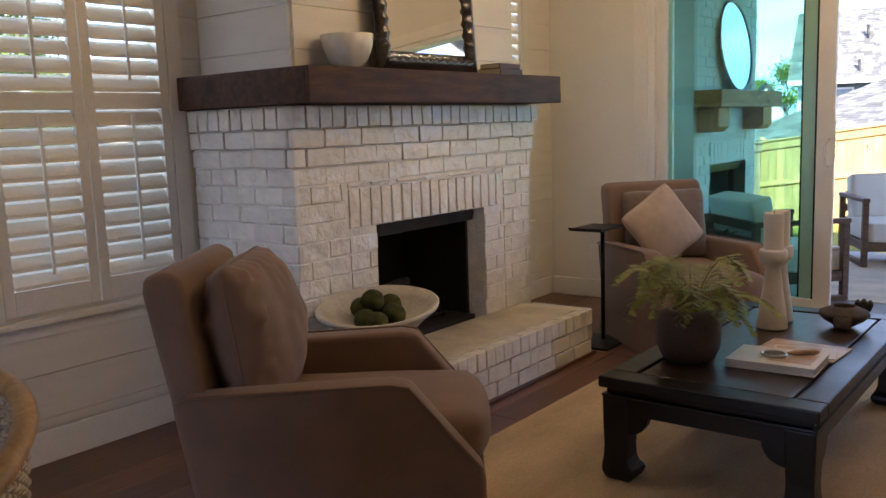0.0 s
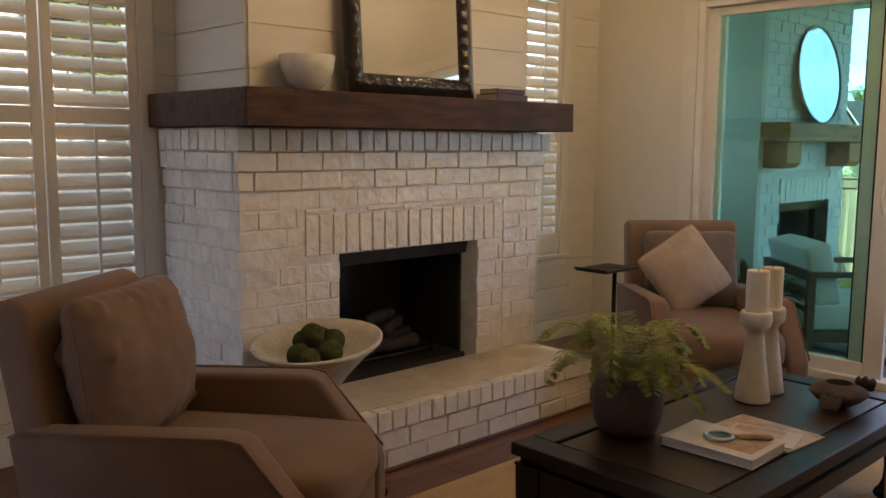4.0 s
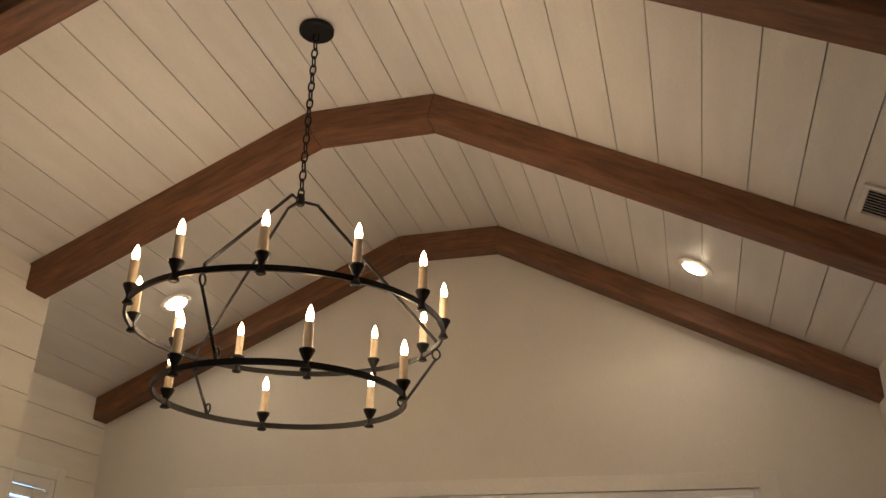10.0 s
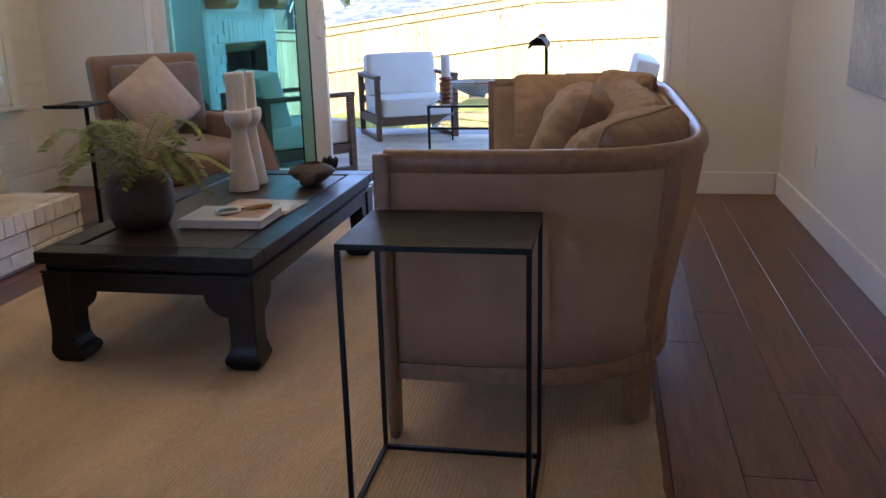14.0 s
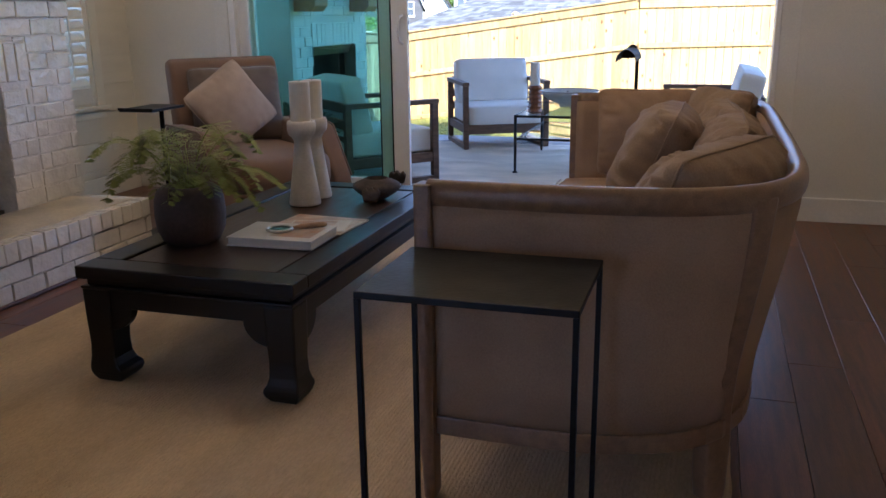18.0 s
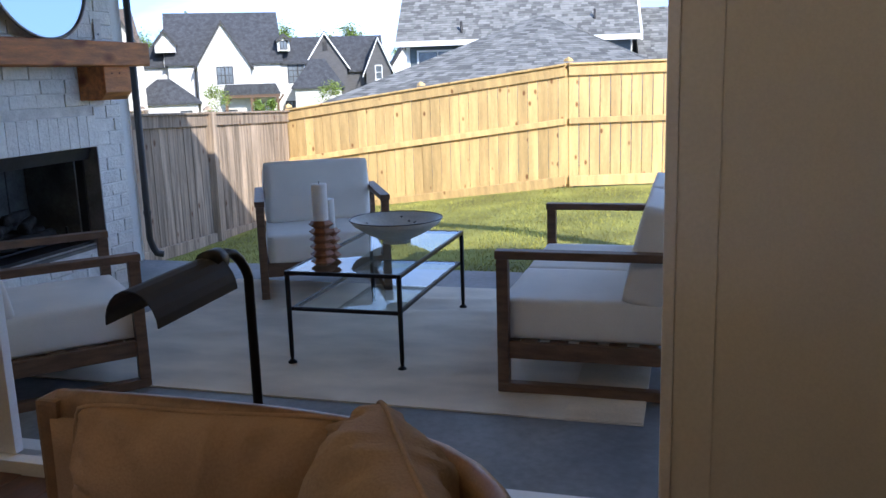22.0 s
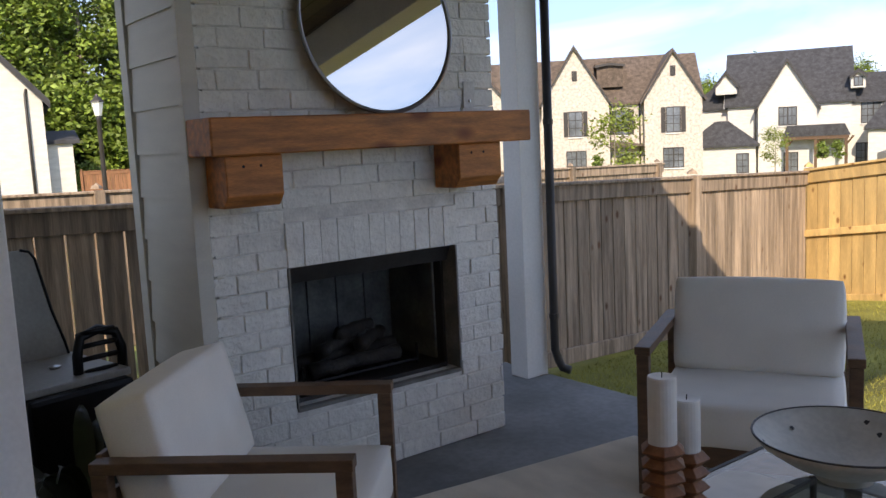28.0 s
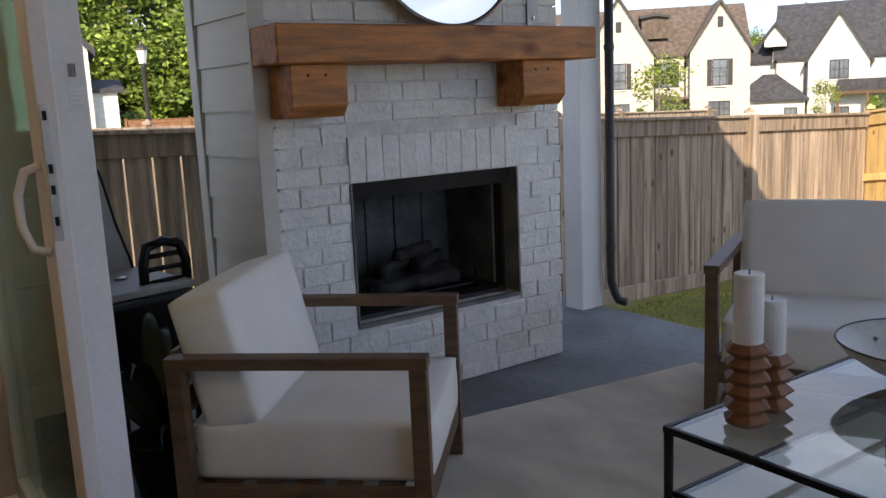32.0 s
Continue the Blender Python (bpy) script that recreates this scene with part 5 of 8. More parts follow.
def candlestick(place, h, r, label):
    t = thing("candlestick", label, "candlestick", place, 0, "candlesticks on the coffee table")
    b = bmesh.new()
    turned(b, [(r, 0), (r * 1.02, 0.006), (r * 0.84, h * 0.25), (r * 0.63, h * 0.52), (r * 0.49, h * 0.75), (r * 0.60, h * 0.80), (r * 0.82, h * 0.84), (r * 0.90, h * 0.89), (r * 0.90, h * 0.97), (r * 0.84, h), (r * 0.7, h), (r * 0.66, h * 0.985), (0.001, h * 0.98)], 32)
    part("holder", finish(b, smooth=True), CHALK, t)
    c = thing("candle", "cream pillar candle in its holder", "candle", (place[0], place[1], place[2] + h * 0.985), 0, "pillar candles")
    b = bmesh.new()
    turned(b, [(r * 0.64, 0.001), (r * 0.64, 0.155), (r * 0.60, 0.160), (0.012, 0.156), (0.001, 0.155)], 24)
    part("wax", finish(b, smooth=False), WAX, c)
    b = bmesh.new()
    tube(b, [(0, 0, 0.15), (0.001, 0, 0.167)], 0.0015, 5)
    part("wick", finish(b), BLACKMETAL, c, "black wick")


candlestick((-1.143, 3.682, ON), 0.34, 0.064, "tall chalky white turned candlestick")
candlestick((-1.160, 3.832, ON), 0.335, 0.062, "chalky white turned candlestick beside its taller twin")

vase = thing("vase", "round dark brown stoneware vase with fern fronds", "vase", (-1.255, 3.035, ON))
b = bmesh.new()
turned(b, [(0.082, 0), (0.096, 0.010), (0.114, 0.05), (0.119, 0.10), (0.116, 0.15), (0.106, 0.178), (0.086, 0.194), (0.07, 0.196), (0.062, 0.192), (0.06, 0.18), (0.001, 0.05)], 36)
part("body", finish(b, smooth=True), material("dark_stoneware", (0.085, 0.055, 0.043), 0.6, 0.3, 10, 0.25, 70), vase)
FERN = material("fern_green", (0.26, 0.30, 0.06), 0.55, 0.3, 18, 0, 40)
rnd = random.Random(21)
for k in range(27):
    a = rnd.uniform(0, math.tau)
    L = rnd.uniform(0.12, 0.31)
    up = rnd.uniform(0.10, 0.36)
    droop = rnd.uniform(0.04, 0.24)
    b = bmesh.new()
    pts = []
    for i in range(11):
        s = i / 10
        d = 0.02 + L * s
        pts.append(Vector((math.cos(a) * d + 0.015 * noise.noise(Vector((k, s * 3, 0))), math.sin(a) * d * 1.0, 0.17 + up * math.sin(s * 1.9) - droop * s * s)))
    tube(b, pts, [0.0022 - 0.0015 * i / 10 for i in range(11)], 4)
    for i in range(3, 11):
        for sub in (0.0, 0.5):
            if i + sub > 10:
                continue
            p = pts[i].lerp(pts[min(10, i + 1)], sub)
            way = (pts[min(10, i + 1)] - pts[i - 1]).normalized()
            side = way.cross(Vector((0, 0, 1))).normalized()
            l2 = 0.050 * math.sin(min(1, (10.6 - i) / 7.5) * 1.5) + 0.012
            for sgn in (-1, 1):
                tip = p + side * sgn * l2 + way * l2 * 0.55 - Vector((0, 0, l2 * rnd.uniform(0.05, 0.4)))
                for q in range(5):
                    c = p.lerp(tip, 0.22 + q * 0.18)
                    n2 = (tip - p).normalized()
                    s2 = n2.cross(Vector((0, 0, 1))).normalized()
                    l3 = (0.019 - q * 0.0025)
                    for g2 in (-1, 1):
                        e = c + s2 * g2 * l3 + n2 * l3 * 0.7
                        b.faces.new([b.verts.new(v) for v in (c - n2 * 0.0028, e, c + n2 * 0.0042)])
    part("frond", b, FERN, vase, "feathery green fern frond")

pot = thing("pottery_bowl", "rough brown clay pot with carved ears", "pottery", (-0.895, 3.855, ON))
CLAY = material("rough_brown_clay", (0.085, 0.062, 0.050), 0.8, 0.3, 14, 0.5, 70)
b = bmesh.new()
turned(b, [(0.035, 0), (0.045, 0.004), (0.082, 0.028), (0.103, 0.05), (0.095, 0.066), (0.06, 0.082), (0.047, 0.088), (0.043, 0.086), (0.048, 0.075), (0.001, 0.03)], 30)
part("body", finish(b, smooth=True), CLAY, pot)
for sx, sy, zz in ((0.02, -0.115, 0.04), (0.055, 0.105, 0.075)):
    b = bmesh.new()
    prism(b, [(-0.03, -0.03), (-0.038, 0.012), (-0.022, 0.028), (-0.016, 0.014), (0.0, 0.034), (0.014, 0.014), (0.026, 0.028), (0.038, 0.008), (0.026, -0.03)], "y", -0.011, 0.011)
    o = part("ear", finish(b, 0.004, 1, True), CLAY, pot)
    o.matrix_basis = pose(sx, sy, zz, -20 if sy < 0 else 25, 0, 8)

COVER = material("white_book_cover", (0.66, 0.62, 0.56), 0.45, 0.06, 4, 0.03, 60)
PAGES = material("white_pages", (0.68, 0.63, 0.54), 0.8, 0.1, 4, 0.15, 160, stretch=(1, 1, 16))
PICTURE = material("warm_printed_picture", (0.45, 0.26, 0.16), 0.4, 0.5, 16, 0, 30, color2=(0.62, 0.55, 0.46))
bk1 = thing("large_book", "thick white hardback book lying on the coffee table", "book", (-0.955, 3.125, ON), 2)
bar(bk1, "back_cover", COVER, (-0.155, -0.115, 0, 0.155, 0.115, 0.003), 0.001)
bar(bk1, "page_block", PAGES, (-0.150, -0.111, 0.0032, 0.152, 0.111, 0.027), 0.001)
bar(bk1, "front_cover", COVER, (-0.155, -0.115, 0.0272, 0.155, 0.115, 0.0305), 0.001)
bar(bk1, "cover_picture", PICTURE, (-0.02, -0.07, 0.0306, 0.13, 0.07, 0.0311), 0, "printed picture")
mag = thing("magazine", "glossy magazine with a warm toned picture under a white book", "magazine", (-0.93, 3.355, ON), -4)
bar(mag, "page_block", PAGES, (-0.15, -0.115, 0, 0.15, 0.115, 0.006), 0.001)
bar(mag, "cover_picture", PICTURE, (-0.145, -0.11, 0.0061, 0.145, 0.11, 0.0066), 0, "printed cover picture")
mag2 = thing("booklet", "thin printed booklet on the magazine", "booklet", (-0.91, 3.31, ON + 0.0068), 12)
bar(mag2, "page_block", COVER, (-0.11, -0.08, 0, 0.11, 0.08, 0.004), 0.001)
bar(mag2, "picture", PICTURE, (-0.10, -0.01, 0.0041, 0.06, 0.07, 0.0045), 0)
mgl = thing("magnifying_glass", "brass rimmed magnifying glass resting on the book", "magnifier", (-0.965, 3.12, ON + 0.0312), 38)
b = bmesh.new()
tube(b, [(0.042 * math.cos(i * math.tau / 28), 0.042 * math.sin(i * math.tau / 28), 0.008) for i in range(28)], 0.0055, 8, True)
part("rim", finish(b, smooth=True), CHROME, mgl, "polished metal rim")
b = bmesh.new()
turned(b, [(0.039, 0.006), (0.039, 0.010)], 28)
part("lens", finish(b), TABLEGLASS, mgl, "clear round lens")
b = bmesh.new()
tube(b, [(0.047, 0, 0.009), (0.06, 0, 0.009), (0.075, 0, 0.0095), (0.15, 0, 0.010), (0.165, 0, 0.010)], [0.004, 0.006, 0.009, 0.010, 0.006], 10)
part("handle", finish(b, smooth=True), material("pale_horn", (0.45, 0.27, 0.14), 0.35, 0.3, 20, 0.05, 50), mgl, "pale horn handle")

# ---------------------------------------------------------------- C-shaped side table
st = thing("side_table", "black iron open frame side table behind the sofa end", "table", (0.027, 2.093, 0.011))
sx, sy, sz, q = 0.207, 0.163, 0.645, 0.011
bar(st, "top", BLACKMETAL, (-sx, -sy, sz - 0.014, sx, sy, sz), 0.002)
for x in (-1, 1):
    for y in (-1, 1):
        bar(st, "leg", BLACKMETAL, (x * sx - (q if x > 0 else 0), y * sy - (q if y > 0 else 0), 0.0111, x * sx + (q if x < 0 else 0), y * sy + (q if y < 0 else 0), sz - 0.0145), 0.001)
for y in (-1, 1):
    bar(st, "base_bar", BLACKMETAL, (-sx, y * sy - (q if y > 0 else 0), 0, sx, y * sy + (q if y < 0 else 0), 0.011), 0.001)
for x in (-1,):
    bar(st, "base_bar", BLACKMETAL, (x * sx, -sy + 0.0115, 0, x * sx + q, sy - 0.0115, 0.011), 0.001)
bar(st, "base_bar", BLACKMETAL, (sx - q, -sy + 0.0115, 0, sx, sy - 0.0115, 0.011), 0.001)

# ---------------------------------------------------------------- sofa


def smooth_path(points, step=0.05):
    pts = [Vector((*p, 0)) for p in points]
    out = []
    for i in range(len(pts) - 1):
        p0, p1, p2, p3 = pts[max(0, i - 1)], pts[i], pts[i + 1], pts[min(len(pts) - 1, i + 2)]
        n = max(2, int((p2 - p1).length / step))
        for k in range(n):
            t = k / n
            out.append(0.5 * ((2 * p1) + (p2 - p0) * t + (2 * p0 - 5 * p1 + 4 * p2 - p3) * t * t + (3 * p1 - p0 - 3 * p2 + p3) * t ** 3))
    out.append(pts[-1])
    return out


def sweep(path, section, closed_ends=True):
    """Loft a section along a plan path. section(i, point, outward) gives the ring's points."""
    b = bmesh.new()
    rings = []
    for i, p in enumerate(path):
        way = (path[min(len(path) - 1, i + 1)] - path[max(0, i - 1)]).normalized()
        rings.append([b.verts.new(v) for v in section(i, p, Vector((way.y, -way.x, 0)))])
    k = len(rings[0])
    for r0, r1 in zip(rings, rings[1:]):
        for j in range(k):
            b.faces.new((r0[j], r0[(j + 1) % k], r1[(j + 1) % k], r1[j]))
    b.faces.new(rings[0]), b.faces.new(rings[-1])
    return b


SOFA = smooth_path([(-0.165, 2.310), (0.060, 2.304), (0.267, 2.312), (0.430, 2.350), (0.550, 2.43), (0.625, 2.56), (0.655, 2.74), (0.663, 3.0), (0.664, 3.44), (0.663, 3.88),
                    (0.655, 4.14), (0.625, 4.32), (0.550, 4.445), (0.430, 4.525), (0.267, 4.562), (0.060, 4.572), (-0.165, 4.566)])


def lean_of(p):
    return 0.012 + 0.072 * max(0.0, min(1.0, (p.x - 0.15) / 0.45)) ** 1.5


SZ = 0.785
sofa = thing("sofa", "tan linen barrel sofa in a walnut frame with plump cushions", "sofa", (0, 0, 0))


def side_curve(l, z):
    """How far the wall is drawn in at height z: upright above, swept in below."""
    s = max(0.0, min(1.0, (SZ - z) / 0.6))
    return l * (s * s * (3 - 2 * s))


def panel_section(i, p, o):
    l = lean_of(p)
    zs = (0.225, 0.33, 0.45, 0.58, 0.70, SZ - 0.03)
    outer = [p - o * (side_curve(l, z) + 0.006) + Vector((0, 0, z)) for z in zs]
    inner = [p - o * (side_curve(l, z) + 0.052) + Vector((0, 0, z)) for z in reversed(zs)]
    return outer + inner


part("upholstered_shell", finish(sweep(SOFA, panel_section), smooth=True), SOFAFAB, sofa, "tan linen shell")


def rail_section(i, p, o):
    ring = []
    for j in range(14):
        a = j * math.tau / 14
        ring.append(p - o * (0.020 - 0.023 * math.cos(a)) + Vector((0, 0, SZ - 0.024 + 0.032 * math.sin(a))))
    return ring


part("top_rail", finish(sweep(SOFA, rail_section), smooth=True), SOFAWOOD, sofa, "rounded walnut top rail")
part("bottom_rail", finish(sweep(SOFA, lambda i, p, o: [p - o * (side_curve(lean_of(p), 0.18) + a) + Vector((0, 0, z)) for a, z in ((0.0, 0.178), (0.0, 0.224), (0.06, 0.224), (0.06, 0.178))]), 0.004), SOFAWOOD, sofa, "walnut bottom rail")
for yy, s in ((2.302, 1), (4.574, -1)):
    b = bmesh.new()
    rings = []
    for z, w, d in ((0.0, 0.028, 0.0), (0.18, 0.040, 0.0), (0.45, 0.042, 0.0), (SZ - 0.012, 0.042, 0.0)):
        rings.append([b.verts.new(v) for v in ((-0.205 + (0.055 - w), yy, z), (-0.205 + 0.055, yy, z), (-0.205 + 0.055, yy + s * 0.058, z), (-0.205 + (0.055 - w), yy + s * 0.058, z))])
    for r0, r1 in zip(rings, rings[1:]):
        for j in range(4):
            b.faces.new((r0[j], r0[(j + 1) % 4], r1[(j + 1) % 4], r1[j]))
    b.faces.new(rings[0]), b.faces.new(rings[-1])
    bmesh.ops.translate(b, verts=b.verts, vec=(0, 0, 0.011))
    part("front_post", finish(b, 0.008, 2), SOFAWOOD, sofa, "tapering walnut front leg")
# rear stiles that sweep down into the back legs
for pick in (0.30, 0.70):
    i = min(range(len(SOFA)), key=lambda k: abs(k / len(SOFA) - (0.205 if pick < 0.5 else 0.795)))
    p, way = SOFA[i], (SOFA[i + 1] - SOFA[i - 1]).normalized()
    o = Vector((way.y, -way.x, 0))
    l = lean_of(p) + 0.01
    b = bmesh.new()
    rings = []
    for z, wd, th in ((SZ - 0.02, 0.032, 0.03), (0.62, 0.030, 0.03), (0.48, 0.028, 0.03), (0.36, 0.028, 0.034), (0.25, 0.032, 0.04), (0.16, 0.038, 0.05), (0.06, 0.034, 0.05), (0.011, 0.030, 0.046)):
        c = p - o * (side_curve(l, z) - 0.004) + Vector((0, 0, z))
        rings.append([b.verts.new(c + way * a * wd - o * q * th) for a, q in ((-1, 0), (1, 0), (1, 1), (-1, 1))])
    for r0, r1 in zip(rings, rings[1:]):
        for j in range(4):
            b.faces.new((r0[j], r0[(j + 1) % 4], r1[(j + 1) % 4], r1[j]))
    b.faces.new(rings[0]), b.faces.new(rings[-1])
    part("back_leg", finish(b, 0.008, 2, True), SOFAWOOD, sofa, "curved walnut back leg")
part("seat_platform", finish(boxes((-0.17, 2.37, 0.19, 0.20, 4.51, 0.262), (0.201, 2.52, 0.19, 0.46, 4.36, 0.262)), 0.01), SOFAFAB, sofa)
b = soft_box(0.70, 2.10, 0.165, 0.02, 64, edge=0.3, wrinkle=0.003, seed=4)
for v in b.verts:
    if v.co.z > 0.1:
        v.co.z += 0.0125 * math.sin(v.co.y * 62 + 7 * noise.noise(v.co * 3.1)) * max(0.12, 0.3 + noise.noise(Vector((v.co.x * 3.2, v.co.y * 2.3, 4)))) * 1.6
seat = part("seat_cushion", b, SOFAFAB, sofa, "creased tan linen seat cushion")
seat.matrix_basis = pose(0.135, 3.44, 0.263)
b = bmesh.new()
tube(b, [(-0.216, 2.45, 0.405), (-0.219, 3.0, 0.408), (-0.219, 3.9, 0.408), (-0.216, 4.43, 0.405)], 0.004, 6)
part("seat_piping", finish(b, smooth=True), SOFAWOOD, sofa, "dark seat piping")

SEAT = 0.432
G = "sofa cushions"
pillow("sofa_pillow", "tan linen cushion propped flat on the sofa arm", (0.163, 4.40, SEAT), 4, 9, 0.45, 0.40, 0.17, SOFAFAB, 31, group=G, crease=0.02, full=0.42)
pillow("sofa_pillow", "beige down cushion in the sofa corner", (0.378, 4.285, SEAT), -61, 17, 0.44, 0.43, 0.22, PILLOW, 32, group=G, crease=0.030, full=0.43)
pillow("sofa_pillow", "beige down cushion against the sofa back", (0.375, 3.815, SEAT), -86, 17, 0.50, 0.42, 0.25, PILLOW, 33, group=G, crease=0.034, full=0.43)
pillow("sofa_pillow", "beige down cushion against the sofa back", (0.415, 3.385, SEAT), -89, 16, 0.56, 0.42, 0.25, PILLOW, 34, group=G, crease=0.034, full=0.43)
pillow("sofa_pillow", "large beige cushion leaning in front of the others", (0.170, 3.585, SEAT), -91, 22, 0.56, 0.44, 0.27, PILLOW, 35, group=G, crease=0.032, full=0.43)
pillow("sofa_pillow", "small dark beige cushion tucked between the others", (0.200, 4.12, SEAT), -84, 16, 0.36, 0.35, 0.16, PILLOWDARK, 36, group=G, crease=0.030, full=0.43)
pillow("sofa_pillow", "small beige cushion slumped between two larger ones", (0.205, 3.09, SEAT), -91, 27, 0.50, 0.34, 0.18, PILLOW, 38, group=G, crease=0.026, full=0.42)
pillow("sofa_pillow", "plump beige down cushion in the sofa corner by the arm", (0.365, 2.685, SEAT), -114, 17, 0.56, 0.44, 0.26, PILLOW, 37, group=G, crease=0.026, full=0.42)

# ---------------------------------------------------------------- floor lamp behind the sofa
fl = thing("floor_lamp", "black iron reading lamp with a half-round metal shade", "lamp", (0.080, 4.73, 0.0))
b = bmesh.new()
turned(b, [(0.12, 0), (0.12, 0.012), (0.02, 0.02), (0.011, 0.03)], 24)
part("base", finish(b), BLACKMETAL, fl)
b = bmesh.new()
tube(b, [(0, 0, 0.02), (0, 0, 0.94)] + [(-0.012 * math.sin(a), -0.045 + 0.045 * math.cos(a), 0.94 + 0.05 * math.sin(a)) for a in (0.3, 0.7, 1.1, 1.57, 2.0)] + [(-0.02, -0.10, 0.985)], 0.0085, 8)
part("post", finish(b, smooth=True), BLACKMETAL, fl)
b = bmesh.new()
tube(b, [(-0.016, -0.055, 0.985), (-0.016, -0.060, 0.984), (-0.016, -0.098, 0.982)], [0.012, 0.019, 0.021], 14)
part("socket", finish(b, smooth=True), BLACKMETAL, fl, "black lamp socket")
b = bmesh.new()
rings = [[], []]
for yk in (0, 1):
    for i in range(13):
        a = math.pi * i / 12
        rings[yk].append((0.044 * math.cos(a), 0.052 * math.sin(a)))
outer = [(x, z) for x, z in rings[0]]
inner = [(x * 0.95, z * 0.95) for x, z in reversed(rings[0])]
prism(b, outer + inner, "y", -0.30, -0.10)
prism(b, outer, "y", -0.102, -0.098)
shade = part("shade", finish(b, smooth=False), material("dark_grey_metal_shade", (0.014, 0.014, 0.015), 0.6, 0.2, 8, 0.05, 60), fl, "dark half-round metal shade")
shade.matrix_basis = pose(-0.016, 0.02, 0.945, 2, 0, -2)

# ---------------------------------------------------------------- chandelier
CX, CY, RU, ZU, RL, ZL = -0.987, 3.41, 0.575, 2.51, 0.445, 2.25
chand = thing("chandelier", "two-tier black iron ring chandelier with lit candle bulbs", "chandelier", (CX, CY, 0))
BULB = plain("warm_glowing_bulb", (1, 0.8, 0.5), 0.3, 0, (1.0, 0.62, 0.26), 9.0)
SLEEVE = material("ivory_candle_sleeve", (0.62, 0.50, 0.33), 0.5, 0.1, 10, 0.05, 60)
b = bmesh.new()
turned(b, [(0.065, TOPZ - 0.035), (0.075, TOPZ - 0.028), (0.075, TOPZ - 0.011), (0.06, TOPZ - 0.008)], 24)
part("canopy", finish(b), BLACKMETAL, chand)
AP = 3.045
z = TOPZ - 0.03
k = 0
while z > AP + 0.05:
    b = bmesh.new()
    pts = [(0.013 * math.cos(i * math.tau / 12), 0, z - 0.024 + 0.027 * math.sin(i * math.tau / 12)) for i in range(12)]
    tube(b, pts, 0.0036, 5, True)
    o = part("chain_link", finish(b, smooth=True), BLACKMETAL, chand)
    o.matrix_basis = pose(0, 0, 0, 0, 0, 90 * (k % 2))
    z -= 0.043
    k += 1
b = bmesh.new()
turned(b, [(0.012, AP + 0.03), (0.018, AP + 0.015), (0.018, AP - 0.015), (0.012, AP - 0.02)], 10)
part("hub", finish(b), BLACKMETAL, chand)


def flat_ring(radius, z):
    b = bmesh.new()
    n = 72
    rr = [[b.verts.new(((radius + dr) * math.cos(i * math.tau / n), (radius + dr) * math.sin(i * math.tau / n), z + dz)) for dr, dz in ((-0.005, -0.010), (0.005, -0.010), (0.005, 0.010), (-0.005, 0.010))] for i in range(n)]
    for i in range(n):
        for j in range(4):
            b.faces.new((rr[i][j], rr[i][(j + 1) % 4], rr[(i + 1) % n][(j + 1) % 4], rr[(i + 1) % n][j]))
    return finish(b)


upper = part("upper_ring", flat_ring(RU, ZU), BLACKMETAL, chand)
lower = part("lower_ring", flat_ring(RL, ZL), BLACKMETAL, chand)
for i in range(3):
    a = radians((-92, 33, 155)[i])
    c, s = math.cos(a), math.sin(a)
    b = bmesh.new()
    tube(b, [(0.012 * c, 0.012 * s, AP), (0.07 * c, 0.07 * s, AP - 0.006), (RU * c, RU * s, ZU + 0.02), (RU * c, RU * s, ZU - 0.012)], 0.0065, 6)
    part("stay", finish(b, smooth=True), BLACKMETAL, chand)
    b = bmesh.new()
    tube(b, [(RU * c, RU * s, ZU - 0.05), (RL * c, RL * s, ZL + 0.012)], 0.006, 6)
    part("link_rod", finish(b, smooth=True), BLACKMETAL, chand)
    for R, zz in ((RU, ZU - 0.032), (RL, ZL + 0.03)):
        b = bmesh.new()
        tube(b, [(R * c + 0.016 * math.cos(q * math.tau / 10) * c, R * s + 0.016 * math.cos(q * math.tau / 10) * s, zz + 0.02 * math.sin(q * math.tau / 10)) for q in range(10)], 0.004, 5, True)
        part("ring_hook", finish(b, smooth=True), BLACKMETAL, chand)
b = bmesh.new()
turned(b, [(0.014, -0.030), (0.019, -0.026), (0.010, -0.008), (0.010, 0.004), (0.026, 0.036), (0.026, 0.042), (0.016, 0.042)], 14)
cup_mesh = mesh_of("candle_cup", finish(b), BLACKMETAL)
b = bmesh.new()
turned(b, [(0.0155, 0.038), (0.0155, 0.13), (0.012, 0.133)], 14)
sleeve_mesh = mesh_of("candle_sleeve", finish(b, smooth=False), SLEEVE)
b = bmesh.new()
turned(b, [(0.008, 0.131), (0.0125, 0.146), (0.013, 0.154), (0.008, 0.176), (0.0015, 0.192)], 14)
bulb_mesh = mesh_of("bulb", finish(b, smooth=True), BULB)
for R, zz, count, start in ((RU, ZU, 12, 16.5), (RL, ZL, 6, 5.0)):
    for i in range(count):
        a = radians(start + 360 * i / count)
        m = pose(R * math.cos(a), R * math.sin(a), zz + 0.008)
        cup = piece("candle_cup", cup_mesh, chand, m)
        piece("candle_sleeve", sleeve_mesh, cup, Matrix.Identity(4))
        piece("bulb", bulb_mesh, cup, Matrix.Identity(4))
        if i % 3 == 0:
            lamp("chandelier_light", "POINT", LAMP_W, (CX + R * math.cos(a), CY + R * math.sin(a), zz + 0.26), None, (1.0, 0.78, 0.52), 0.05)

# recessed lights and air vent in the ceiling
GLOW = plain("recessed_lamp_glow", (1, 0.9, 0.75), 0.4, 0, (1.0, 0.80, 0.52), 9.0)
